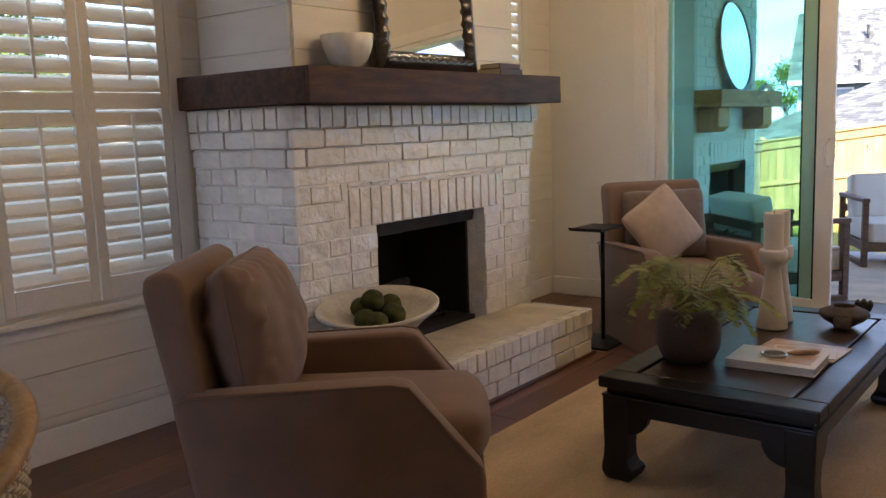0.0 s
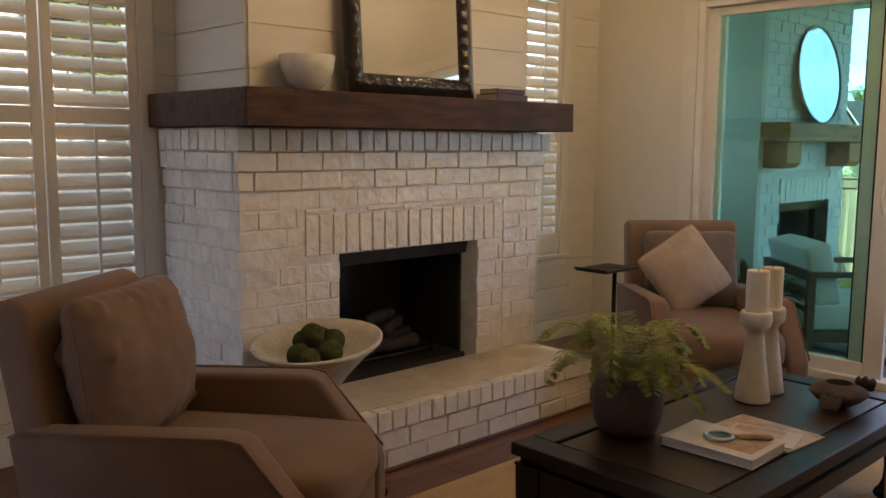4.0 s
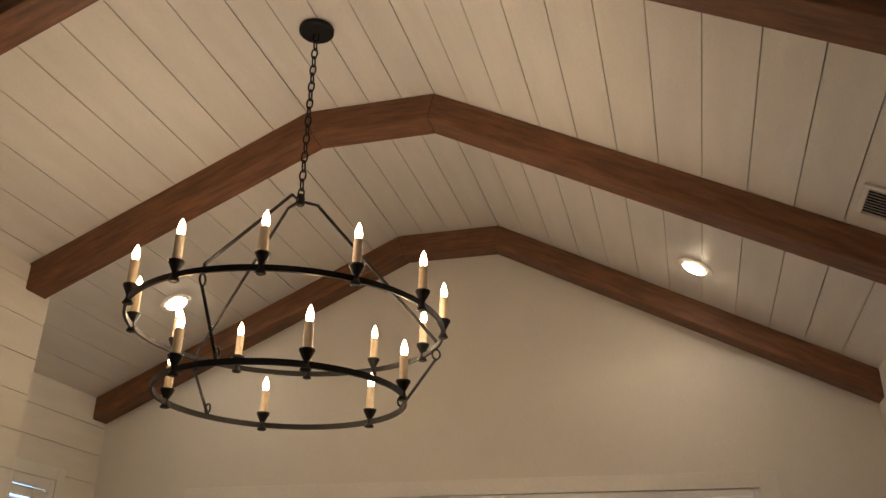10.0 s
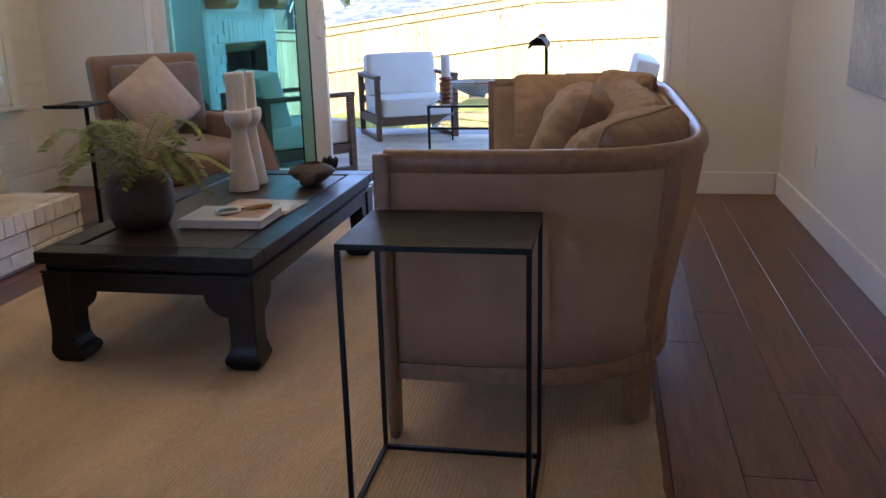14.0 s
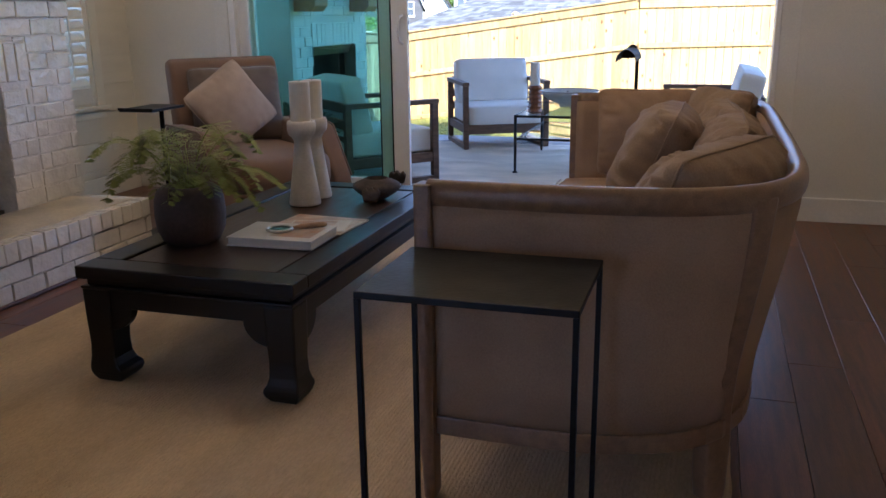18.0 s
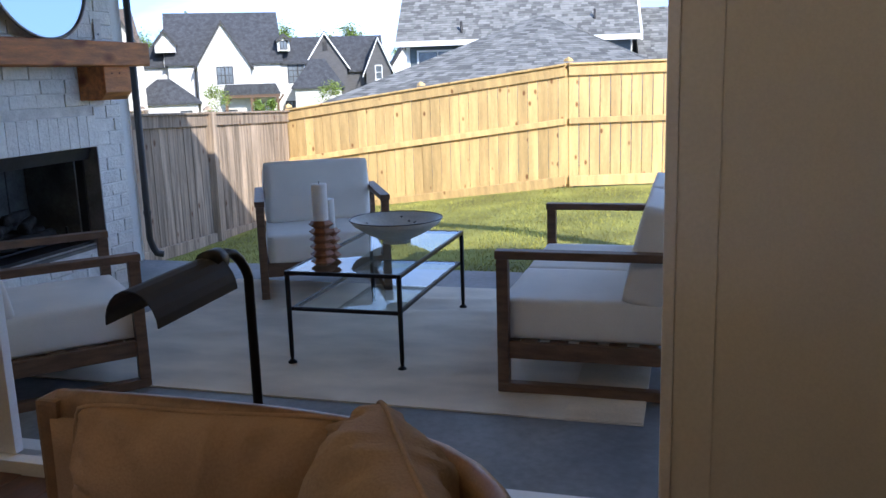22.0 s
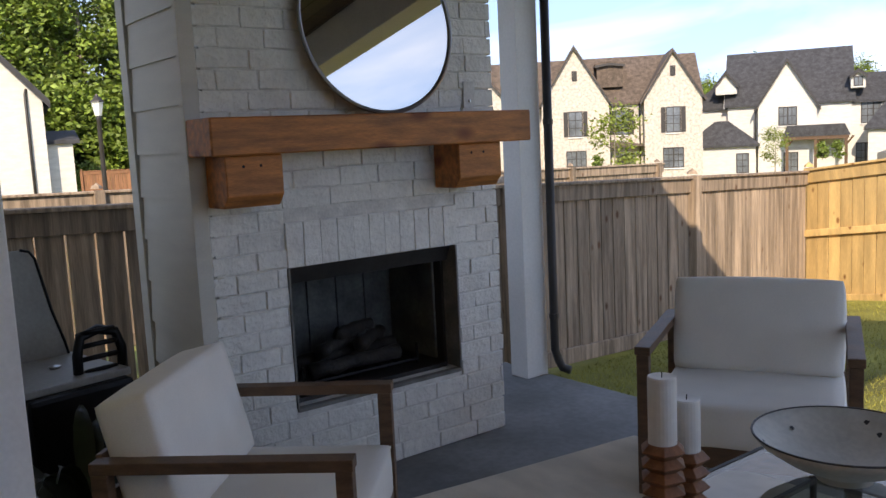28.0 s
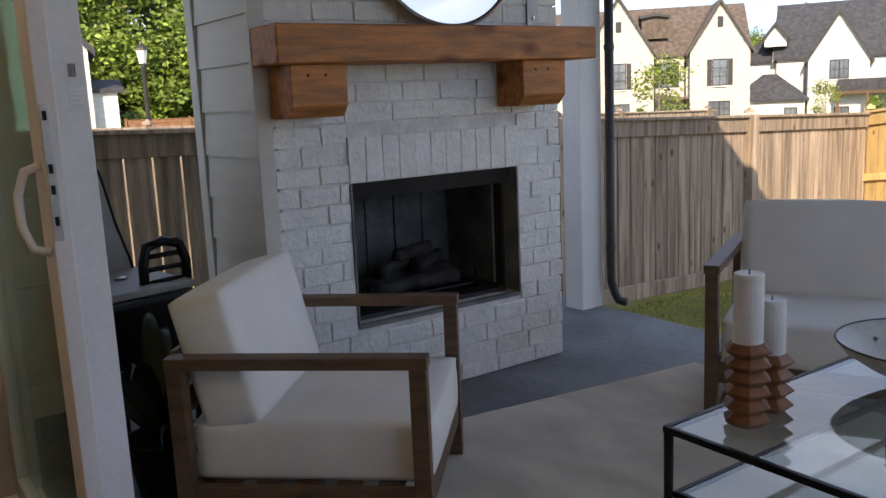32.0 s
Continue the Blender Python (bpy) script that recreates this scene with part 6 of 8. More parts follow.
KS = math.degrees(math.atan((TOPZ - WALLZ) / (FL0 - XL)))
KE = math.degrees(math.atan((TOPZ - WALLE) / (XR - FL1)))
for x, y, tl in ((-2.516, 4.94, -KS), (0.536, 5.00, KE)):
    z = slope_z(x) - 0.006
    d = thing("recessed_light", "round white recessed ceiling light, lit", "ceiling light", None, 0, "recessed lights")
    d.matrix_basis = pose(x, y, z, 0, tl, 0)
    b = bmesh.new()
    turned(b, [(0.095, 0.0), (0.095, -0.008), (0.062, -0.014), (0.058, -0.006)], 28)
    part("trim_ring", finish(b, smooth=False), TRIM, d)
    b = bmesh.new()
    turned(b, [(0.06, -0.018), (0.052, -0.022), (0.001, -0.023)], 24)
    part("lens", finish(b, smooth=True), GLOW, d, "glowing lens")
    lamp("recessed_lamp", "SPOT", CAN_W, (x, y, z - 0.05), (x, y, 0), (1.0, 0.84, 0.64), 0.06).data.spot_size = radians(150)
vent = thing("air_vent", "white slatted air vent in the sloping ceiling", "vent", None)
vent.matrix_basis = pose(1.215, 3.77, slope_z(1.215) - 0.006, 0, KE, 0)
for d in ((-0.13, -0.12, -0.012, 0.13, -0.098, 0), (-0.13, 0.098, -0.012, 0.13, 0.12, 0), (-0.13, -0.097, -0.012, -0.108, 0.097, 0), (0.108, -0.097, -0.012, 0.13, 0.097, 0)):
    bar(vent, "frame", TRIM, d, 0.002)
bar(vent, "backing", BLACKMETAL, (-0.107, -0.097, -0.003, 0.107, 0.097, -0.001), 0)
for i in range(9):
    o = bar(vent, "slat", TRIM, (-0.107, -0.008, -0.001, 0.107, 0.008, 0.001), 0)
    o.matrix_basis = pose(0, -0.085 + i * 0.0212, -0.007, 32, 0, 0)

# picture and plate on the east wall
pic = thing("painting", "pale grey abstract canvas on the wall", "painting", (XR - 0.0005, 3.76, 0.765))
bar(pic, "canvas", material("pale_abstract_paint", (0.52, 0.52, 0.50), 0.6, 0.3, 3.0, 0.1, 30, color2=(0.30, 0.31, 0.32)), (-0.03, -0.48, 0.004, 0, 0.48, 0.76), 0.003)
pl2 = thing("wall_socket", "white double socket plate low on the wall", "socket", (XR - 0.0005, 4.81, 0.31))
bar(pl2, "plate", TRIM, (-0.005, -0.036, 0, 0, 0.036, 0.115), 0.002)
for zz in (0.028, 0.066):
    bar(pl2, "outlet", TRIM, (-0.0072, -0.017, zz, -0.0052, 0.017, zz + 0.024), 0.001)

OUTLETS = ((5.40, 0.295), (1.39, 0.285))
for yy, zz in OUTLETS:
    so = thing("wall_socket", "white double socket plate on the shiplap wall", "socket", (XL + 0.0125, yy, zz))
    bar(so, "plate", TRIM, (0, -0.036, 0, 0.005, 0.036, 0.115), 0.002)
    for z in (0.028, 0.066):
        bar(so, "outlet", TRIM, (0.0052, -0.017, z, 0.0072, 0.017, z + 0.024), 0.001)

# wicker chair
wk = thing("wicker_chair", "pale woven rattan tub chair with a wrapped rim", "chair", (-1.57, 0.29, 0.0), -60)
RATTAN = material("honey_rattan", (0.46, 0.27, 0.10), 0.5, 0.25, 18, 0.25, 90)
WOVEN = material("whitewashed_wicker", (0.50, 0.42, 0.31), 0.7, 0.2, 20, 0.3, 120)


def tub(a, z):
    r = 0.30 + 0.07 * z / 0.8
    return Vector((r * math.cos(a) * 0.95, r * math.sin(a), z))


def rim_z(a):
    return 0.50 + 0.40 * (0.5 - 0.5 * math.cos(a)) ** 0.35


rim = [tub(radians(40 + i * 10), rim_z(radians(40 + i * 10))) for i in range(29)]
b = bmesh.new()
tube(b, rim, 0.019, 10)
part("rim", finish(b, smooth=True), RATTAN, wk, "honey rattan rim")
b = bmesh.new()
tube(b, [tub(radians(40 + i * 10), 0.36) for i in range(29)], 0.014, 8)
part("seat_rim", finish(b, smooth=True), RATTAN, wk)
b = bmesh.new()
for i in range(85):
    a = radians(40 + i * 280 / 84)
    top = rim_z(a)
    tube(b, [tub(a, 0.36 + (top - 0.36) * k / 5) for k in range(6)], 0.0035, 4)
part("stakes", finish(b), WOVEN, wk, "whitewashed wicker stakes")
b = bmesh.new()
zz = 0.375
k = 0
while zz < 0.89:
    pts = [tub(radians(40 + i * 280 / 84), zz) * 1 + tub(radians(40 + i * 280 / 84), 0).normalized() * (0.004 if (i + k) % 2 else -0.004) for i in range(85) if rim_z(radians(40 + i * 280 / 84)) > zz + 0.012]
    if len(pts) > 3:
        tube(b, pts, 0.0042, 4)
    zz += 0.0105
    k += 1
part("weave", finish(b), WOVEN, wk, "whitewashed wicker weave")
b = bmesh.new()
turned(b, [(0.30, 0.33), (0.315, 0.345), (0.315, 0.37), (0.30, 0.385), (0.001, 0.39)], 32)
part("seat", finish(b, smooth=True), WOVEN, wk)
for a in (45, 135, 225, 315):
    b = bmesh.new()
    tube(b, [tub(radians(a), 0.36), tub(radians(a), 0.0) * 0.98 + Vector((0, 0, 0.0))], 0.018, 8)
    part("leg", finish(b, smooth=True), RATTAN, wk)

# ---------------------------------------------------------------- outdoor fireplace
OX, OYA, OYB = -2.68, 6.712, 8.175
AY0, AY1, AZ0, AZ1 = 7.035, 7.905, 0.31, 0.906
CEILZ = 2.855
of = thing("outdoor_fireplace", "white painted brick patio fireplace with a gas log firebox", "fireplace", (0, 0, 0))
for d in ((-3.32, OYA + 0.02, PATIO, OX - 0.008, AY0, CEILZ), (-3.32, AY1, PATIO, OX - 0.008, OYB - 0.02, CEILZ), (-3.32, AY0, AZ1, OX - 0.008, AY1, CEILZ), (-3.32, AY0, PATIO, OX - 0.008, AY1, AZ0), (-3.32, AY0, AZ0, -3.24, AY1, AZ1)):
    part("mortar_bed", finish(boxes(d)), MORTAR_OUT, of, "white mortar bed")

ofront = Matrix.Translation((OX, OYA, 0)) @ Matrix.Rotation(radians(90), 4, "Z")
OWID = OYB - OYA
ORH = 0.0795
rr = random.Random(17)
oright = Matrix.Translation((OX - 0.004, OYB, 0)) @ Matrix.Rotation(radians(180), 4, "Z")
k = 0
z = PATIO + 0.003
while z < CEILZ - 0.02:
    h = min(ORH, CEILZ - z - 0.002)
    off = 0.1 if k % 2 else 0.0
    if z + h > AZ0 + 0.02 and z < AZ1 - 0.02 or (AZ1 - 0.03 < z + h and z < 1.095):
        lay(of, ofront, 0, 0.315, z, h, BRICK_OUT, offset=off, rnd=rr)
        lay(of, ofront, 1.201, OWID, z, h, BRICK_OUT, offset=0.1 - off, rnd=rr)
    else:
        lay(of, ofront, 0, OWID, z, h, BRICK_OUT, offset=off, rnd=rr)
    lay(of, oright, 0, 0.60, z, h, BRICK_OUT, offset=0.1 - off, rnd=rr)
    z += ORH
    k += 1
for i in range(11):
    u = 0.317 + i * 0.884 / 11
    lay(of, ofront @ Matrix.Translation((0, -0.007, 0)), u, u + 0.884 / 11 + 0.001, AZ1 + 0.002, 1.098 - AZ1, BRICK_OUT, depth=0.04, rnd=rr)
for d in ((OX - 0.028, AY0 - 0.0, AZ0 - 0.012, OX + 0.006, AY1 + 0.0, AZ0 + 0.004), (OX - 0.15, AY1 - 0.004, AZ0 + 0.005, OX + 0.004, AY1 + 0.004, AZ1 - 0.002), (OX - 0.15, AY0 - 0.004, AZ0 + 0.005, OX + 0.004, AY0 + 0.004, AZ1 - 0.002)):
    part("opening_edge", finish(boxes(d)), CEMENT, of, "weathered cement edge")
for d in ((-3.239, AY0 + 0.005, AZ0 + 0.001, OX - 0.10, AY0 + 0.02, AZ1 - 0.002), (-3.239, AY1 - 0.02, AZ0 + 0.001, OX - 0.10, AY1 - 0.005, AZ1 - 0.002), (-3.239, AY0 + 0.021, AZ0 + 0.001, -3.22, AY1 - 0.021, AZ1 - 0.002),
              (-3.219, AY0 + 0.021, AZ1 - 0.02, OX - 0.08, AY1 - 0.021, AZ1 - 0.003), (-3.219, AY0 + 0.021, AZ0 + 0.001, OX - 0.08, AY1 - 0.021, AZ0 + 0.02)):
    part("firebox_panel", finish(boxes(d)), SOOT, of, "black steel firebox panel")
b = bmesh.new()
prism(b, [(OX - 0.03, AZ1 - 0.004), (OX - 0.06, AZ1 - 0.075), (OX - 0.066, AZ1 - 0.075), (OX - 0.045, AZ1 - 0.004)], "y", AY0 + 0.01, AY1 - 0.01)
part("smoke_hood", finish(b, 0.001, 1), SOOT, of, "black steel hood strip")
for k in range(5):
    part("liner_panel", finish(boxes((-3.2195, AY0 + 0.03 + k * 0.163, AZ0 + 0.03, -3.205, AY0 + 0.187 + k * 0.163, AZ1 - 0.03)), 0.003, 1), LINER, of, "grey firebrick liner")
part("liner_panel", finish(boxes((-3.20, AY1 - 0.036, AZ0 + 0.03, OX - 0.15, AY1 - 0.0215, AZ1 - 0.03)), 0.003, 1), LINER, of, "grey firebrick liner")
gas_logs(of, (OX - 0.30, (AY0 + AY1) / 2, AZ0 + 0.022), 90, 0.62)
key = thing("gas_key_plate", "small grey metal plate on the brick above the mantel", "plate", (OX + 0.0035, 8.02, 1.54))
bar(key, "plate", MORTAR_OUT, (0.001, -0.032, 0, 0.006, 0.032, 0.12), 0.002)
b = bmesh.new()
tube(b, [(0.006, 0, 0.03), (0.016, 0, 0.03)], 0.007, 8)
part("valve", finish(b), CHROME, key)

om = thing("outdoor_mantel", "orange-brown cedar beam mantel on two timber corbels", "mantel", (0, 0, 0))
b = boxes((OX + 0.004, 6.652, 1.376, -2.45, 8.2, 1.515))
part("beam", finish(b, 0.006, 1), CEDAR, om)
for y0, y1 in ((6.715, 6.945), (7.80, 8.045)):
    b = bmesh.new()
    prism(b, [(OX + 0.004, 1.3755), (-2.49, 1.3755), (-2.49, 1.225), (-2.53, 1.182), (OX + 0.004, 1.182)], "y", y0, y1)
    c = part("corbel", finish(b, 0.004, 1), CEDAR, om, "cedar corbel block")
    for zz in (1.335,):
        for yy in (y0 + 0.07, y0 + 0.14):
            b = bmesh.new()
            tube(b, [(-2.4895, yy, zz), (-2.4885, yy, zz)], 0.006, 8)
            part("bolt_hole", finish(b), BLACKMETAL, c)
omr = thing("round_mirror", "round mirror in a thin steel frame above the patio mantel", "mirror", None)
omr.matrix_basis = pose(-2.605, 7.515, 1.5165, 0, 90 - 6.2, 0) @ Matrix.Translation((-0.385, 0, 0))
b = bmesh.new()
turned(b, [(0.372, 0.004), (0.372, 0.008)], 72)
part("glass", finish(b), MIRROR, omr, "round mirror glass")
b = bmesh.new()
tube(b, [(0.379 * math.cos(i * math.tau / 72), 0.379 * math.sin(i * math.tau / 72), 0.010) for i in range(72)], 0.0095, 8, True)
part("rim", finish(b), material("brushed_nickel_rim", (0.32, 0.31, 0.30), 0.35, 0.1, 10, 0.02, 90, metal=0.9), omr, "thin steel rim")

# boarded side of the chimney with corner trims
side = thing("wall_chimney_siding", "pale lap siding on the chimney side", "siding", (0, 0, 0), kind="structure")
part("sheathing", boxes((-3.318, 6.668, PATIO, -2.70, OYA + 0.018, CEILZ)), SIDING, side)
zz = PATIO
while zz < CEILZ - 0.02:
    b = bmesh.new()
    h = min(0.18, CEILZ - zz)
    prism(b, [(6.667, zz), (6.650, zz), (6.661, zz + h), (6.667, zz + h)], "x", -3.25, -2.705)
    part("lap_board", finish(b), SIDING, side)
    zz += 0.18
bar(side, "corner_board", SIDING, (-2.705, 6.648, PATIO, -2.672, 6.711, CEILZ), 0.004, "pale painted corner board")
bar(side, "corner_board", SIDING, (-3.335, 6.642, PATIO, -3.25, 6.667, CEILZ), 0.004)

# ---------------------------------------------------------------- teak seats


def teak_seat(name, label, cat, place, turn, width, seats, group=""):
    """Faces +x; its origin lies on the ground under the middle of the front legs."""
    t = thing(name, label, cat, place, turn, group)
    hw, dep, q, ah = width / 2, 0.74, 0.048, 0.60
    for s in (-1, 1):
        y0, y1 = (hw - q, hw) if s > 0 else (-hw, -hw + q)
        bar(t, "arm", TEAK, (-dep, y0 - 0.006, ah - 0.034, 0.004, y1 + 0.006, ah), 0.004)
        bar(t, "front_leg", TEAK, (-q, y0, 0.0405, 0, y1, ah - 0.0345), 0.004)
        bar(t, "back_leg", TEAK, (-dep, y0, 0.0405, -dep + q, y1, ah - 0.0345), 0.004)
        bar(t, "runner", TEAK, (-dep, y0, 0.0, 0, y1, 0.04), 0.004)
        bar(t, "side_rail", TEAK, (-dep + q + 0.0005, y0 + 0.008, 0.145, -q - 0.0005, y1 - 0.008, 0.215), 0.004)
    bar(t, "front_rail", TEAK, (-q + 0.006, -hw + q + 0.0005, 0.135, -0.008, hw - q - 0.0005, 0.222), 0.004)
    bar(t, "back_rail", TEAK, (-dep + 0.008, -hw + q + 0.0005, 0.135, -dep + q - 0.006, hw - q - 0.0005, 0.222), 0.004)
    for i in range(5):
        x = -0.12 - i * 0.12
        bar(t, "seat_slat", TEAK, (x - 0.04, -hw + q + 0.001, 0.195, x + 0.03, hw - q - 0.001, 0.215), 0.002)
    for i in range(3):
        o = bar(t, "back_slat", TEAK, (-0.01, -hw + q + 0.001, 0, 0.01, hw - q - 0.001, 0.07), 0.002)
        o.matrix_basis = pose(-dep + 0.04 - 0.01 * i, 0, 0.30 + i * 0.12, 0, -12, 0)
    cw = (width - 2 * q - 0.012) / seats
    for i in range(seats):
        y = -hw + q + 0.006 + cw * (i + 0.5)
        c = part("seat_cushion", soft_box(dep - 0.03, cw - 0.006, 0.168, 0.010, 14, edge=0.15, square=20.0, wrinkle=0.002, seed=i), CANVAS, t, "white canvas seat cushion")
        c.matrix_basis = pose(-dep / 2 + 0.012, y, 0.216)
        bc = part("back_cushion", soft_box(0.165, cw - 0.008, 0.40, 0.010, 14, edge=0.15, square=20.0, wrinkle=0.002, seed=i + 5), CANVAS, t, "white canvas back cushion")
        bc.matrix_basis = pose(-dep + 0.165, y, 0.372, 0, -13, 0)
        for ob, sx, sy, zc in ((c, dep - 0.03, cw - 0.006, (0.010, 0.158)), (bc, 0.165, cw - 0.008, ())):
            for z in zc:
                b = bmesh.new()
                xx, yy = sx / 2 * 0.985, sy / 2 * 0.985
                tube(b, [(xx, -yy, z), (xx, yy, z), (-xx, yy, z), (-xx, -yy, z)], 0.0035, 5, True)
                part("piping", finish(b, smooth=True), CANVAS, ob)
    return t


teak_seat("patio_armchair", "brown teak patio armchair with white canvas cushions by the fireplace", "chair", (-1.757, 6.825, PATIO), 47.5, 0.765, 1, "patio armchairs")
teak_seat("patio_armchair", "brown teak patio armchair with white canvas cushions by the lawn", "chair", (-1.337, 8.185, PATIO + 0.007), -62, 0.80, 1, "patio armchairs")
teak_seat("patio_loveseat", "brown teak two-seat patio sofa with white canvas cushions", "sofa", (0.035, 7.455, PATIO + 0.007), 180, 1.33, 2)

# ---------------------------------------------------------------- outdoor rug
orug = thing("outdoor_rug", "cream ribbed flat-woven outdoor rug with soft creases", "rug", (0, 0, PATIO))
b = bmesh.new()
n = 96
X0, X1, Y0, Y1 = -2.16, 0.64, 6.56, 8.50
g = []
for i in range(n + 1):
    g.append([])
    for j in range(n + 1):
        y = Y0 + (Y1 - Y0) * j / n
        x = X0 + (X1 - X0) * i / n + (1 - i / n) * (0.13 * (y - 7.3) - 0.13)
        wave = max(0, noise.noise(Vector((x * 1.3, y * 4.0, 2)))) * 0.018 * (1 if x > -0.6 and y < 7.7 else 0.25)
        for rx0, rx1, ry, rise in ((-1.35, -0.15, 7.98, 0.017), (-0.95, 0.05, 7.80, 0.013), (-1.9, -1.2, 7.25, 0.008)):
            along = max(0.0, 1 - abs((x - (rx0 + rx1) / 2) / ((rx1 - rx0) / 2)) ** 2)
            across = y - ry - 0.22 * (x - rx0) - 0.06 * noise.noise(Vector((x * 3, ry, 5)))
            wave += rise * along * math.exp(-(across / 0.055) ** 2)
        g[-1].append(b.verts.new((x, y, 0.007 + wave)))
for i in range(n):
    for j in range(n):
        b.faces.new((g[i][j], g[i + 1][j], g[i + 1][j + 1], g[i][j + 1])).smooth = True
part("weave", b, RUGOUT, orug)
part("edge_binding", finish(boxes((X0 - 0.2, Y0 - 0.001, 0.0005, X1, Y0 + 0.001, 0.0065))), RUGOUT, orug)
b = bmesh.new()
yy = Y0 + 0.01
while yy < Y1:
    tube(b, [(X1 - 0.30, yy, 0.009), (X1 - 0.004, yy, 0.010)], 0.0035, 4)
    yy += 0.0125
part("ribs", finish(b), RUGOUT, orug, "thick ribbed cords")

# ---------------------------------------------------------------- glass table and what stands on it
gt = thing("glass_coffee_table", "black iron two-tier patio table with glass tops", "table", (-0.717, 7.507, PATIO + 0.008))
gx, gy, gz = 0.283, 0.552, 0.444
for sx in (-1, 1):
    for sy in (-1, 1):
        b = bmesh.new()
        tube(b, [(sx * (gx - 0.011), sy * (gy - 0.011), 0.012), (sx * (gx - 0.011), sy * (gy - 0.011), 0.05), (sx * (gx - 0.011), sy * (gy - 0.011), gz - 0.02)], [0.0075, 0.011, 0.0125], 8)
        leg = part("leg", finish(b, smooth=True), BLACKMETAL, gt)
        b = bmesh.new()
        turned(b, [(0.022, 0), (0.022, 0.005), (0.010, 0.016)], 12, (sx * (gx - 0.011), sy * (gy - 0.011)))
        part("foot", finish(b), BLACKMETAL, leg)
for z, ins in ((gz - 0.012, 0.0), (0.258, 0.018)):
    for sx in (-1, 1):
        bar(gt, "frame_bar", BLACKMETAL, (sx * (gx - ins) - (0.016 if sx > 0 else 0), -gy + ins, z - 0.008, sx * (gx - ins) + (0.016 if sx < 0 else 0), gy - ins, z + 0.010), 0.003)
    for sy in (-1, 1):
        bar(gt, "frame_bar", BLACKMETAL, (-gx + ins + 0.0165, sy * (gy - ins) - (0.016 if sy > 0 else 0), z - 0.008, gx - ins - 0.0165, sy * (gy - ins) + (0.016 if sy < 0 else 0), z + 0.010), 0.003)
    b = bmesh.new()
    b.faces.new([b.verts.new((sx * (gx - ins - 0.0165), sy * (gy - ins - 0.0165), z + 0.008)) for sx, sy in ((-1, -1), (1, -1), (1, 1), (-1, 1))])
    o = part("glass_top" if ins == 0 else "glass_shelf", b, TABLEGLASS, gt, "clear glass sheet")
    o.visible_shadow = False
GTZ = PATIO + 0.008 + gz - 0.002
bo = thing("shallow_bowl", "wide chipped white enamel bowl with a dark rim", "bowl", (-0.705, 7.70, GTZ - 0.0015))
b = bmesh.new()
turned(b, [(0.075, 0), (0.07, 0.012), (0.085, 0.022), (0.16, 0.055), (0.225, 0.098), (0.248, 0.126), (0.242, 0.128), (0.215, 0.103), (0.15, 0.063), (0.08, 0.034), (0.001, 0.028)], 44)
part("body", finish(b, smooth=True), material("aged_white_enamel", (0.56, 0.53, 0.46), 0.5, 0.12, 9, 0.12, 60), bo)
b = bmesh.new()
tube(b, [(0.245 * math.cos(i * math.tau / 44), 0.245 * math.sin(i * math.tau / 44), 0.128) for i in range(44)], 0.0034, 6, True)
part("rim", finish(b, smooth=True), BRONZE, bo, "dark worn rim")
rnd = random.Random(9)
for i in range(9):
    a, r = rnd.uniform(0, math.tau), rnd.uniform(0.17, 0.22)
    b = bmesh.new()
    pts = [b.verts.new((rnd.uniform(0.006, 0.014) * math.cos(j * math.tau / 7), rnd.uniform(0.006, 0.012) * math.sin(j * math.tau / 7), 0)) for j in range(7)]
    b.faces.new(pts)
    o = part("chip", b, BRONZE, bo, "dark chip in the enamel")
    o.matrix_basis = pose(r * math.cos(a), r * math.sin(a), 0.068 + (r - 0.15) * 0.52 + 0.0025, 0, -32, math.degrees(a))

ZIGWOOD = material("warm_brown_carved_wood", (0.30, 0.125, 0.055), 0.5, 0.3, 9, 0.15, 50, stretch=(2, 2, 0.5))


def zigzag_holder(place, turn, tiers, h, r, candle, label):
    t = thing("zigzag_candle_holder", label, "candle holder", place, turn, "zigzag candle holders")
    b = bmesh.new()
    prof = []
    for i in range(tiers):
        prof += [(r * 0.70, h * i / tiers), (r * 1.16, h * (i + 0.5) / tiers)]
    prof.append((r * 0.8, h))
    turned(b, prof, 6)
    part("block", finish(b, 0.0015, 1), ZIGWOOD, t)
    c = thing("patio_candle", "white pillar candle on a wooden holder", "candle", (place[0], place[1], place[2] + h + 0.0005), 0, "patio candles")
    b = bmesh.new()
    turned(b, [(r * 0.68, 0), (r * 0.68, candle - 0.004), (r * 0.64, candle), (0.01, candle - 0.003), (0.001, candle - 0.004)], 24)
    part("wax", finish(b), material("white_wax", (0.74, 0.71, 0.66), 0.5, 0.04, 5, 0.06, 40), c)
    b = bmesh.new()
    tube(b, [(0, 0, candle - 0.006), (0.001, 0, candle + 0.01)], 0.0014, 5)
    part("wick", finish(b), BLACKMETAL, c)


zigzag_holder((-0.872, 7.117, GTZ - 0.0015), 12, 6, 0.213, 0.053, 0.172, "tall zigzag carved wooden candle holder")
zigzag_holder((-0.893, 7.243, GTZ - 0.0015), 30, 4, 0.155, 0.052, 0.14, "short zigzag carved wooden candle holder")

# ---------------------------------------------------------------- grill and plant in the side passage
gr = thing("grill", "black outdoor grill with a raised grey lid and side shelf", "grill", (-3.02, 6.18, PATIO), 12)
GREYLID = material("grey_enamel_lid", (0.36, 0.345, 0.315), 0.45, 0.12, 6, 0.04, 60)
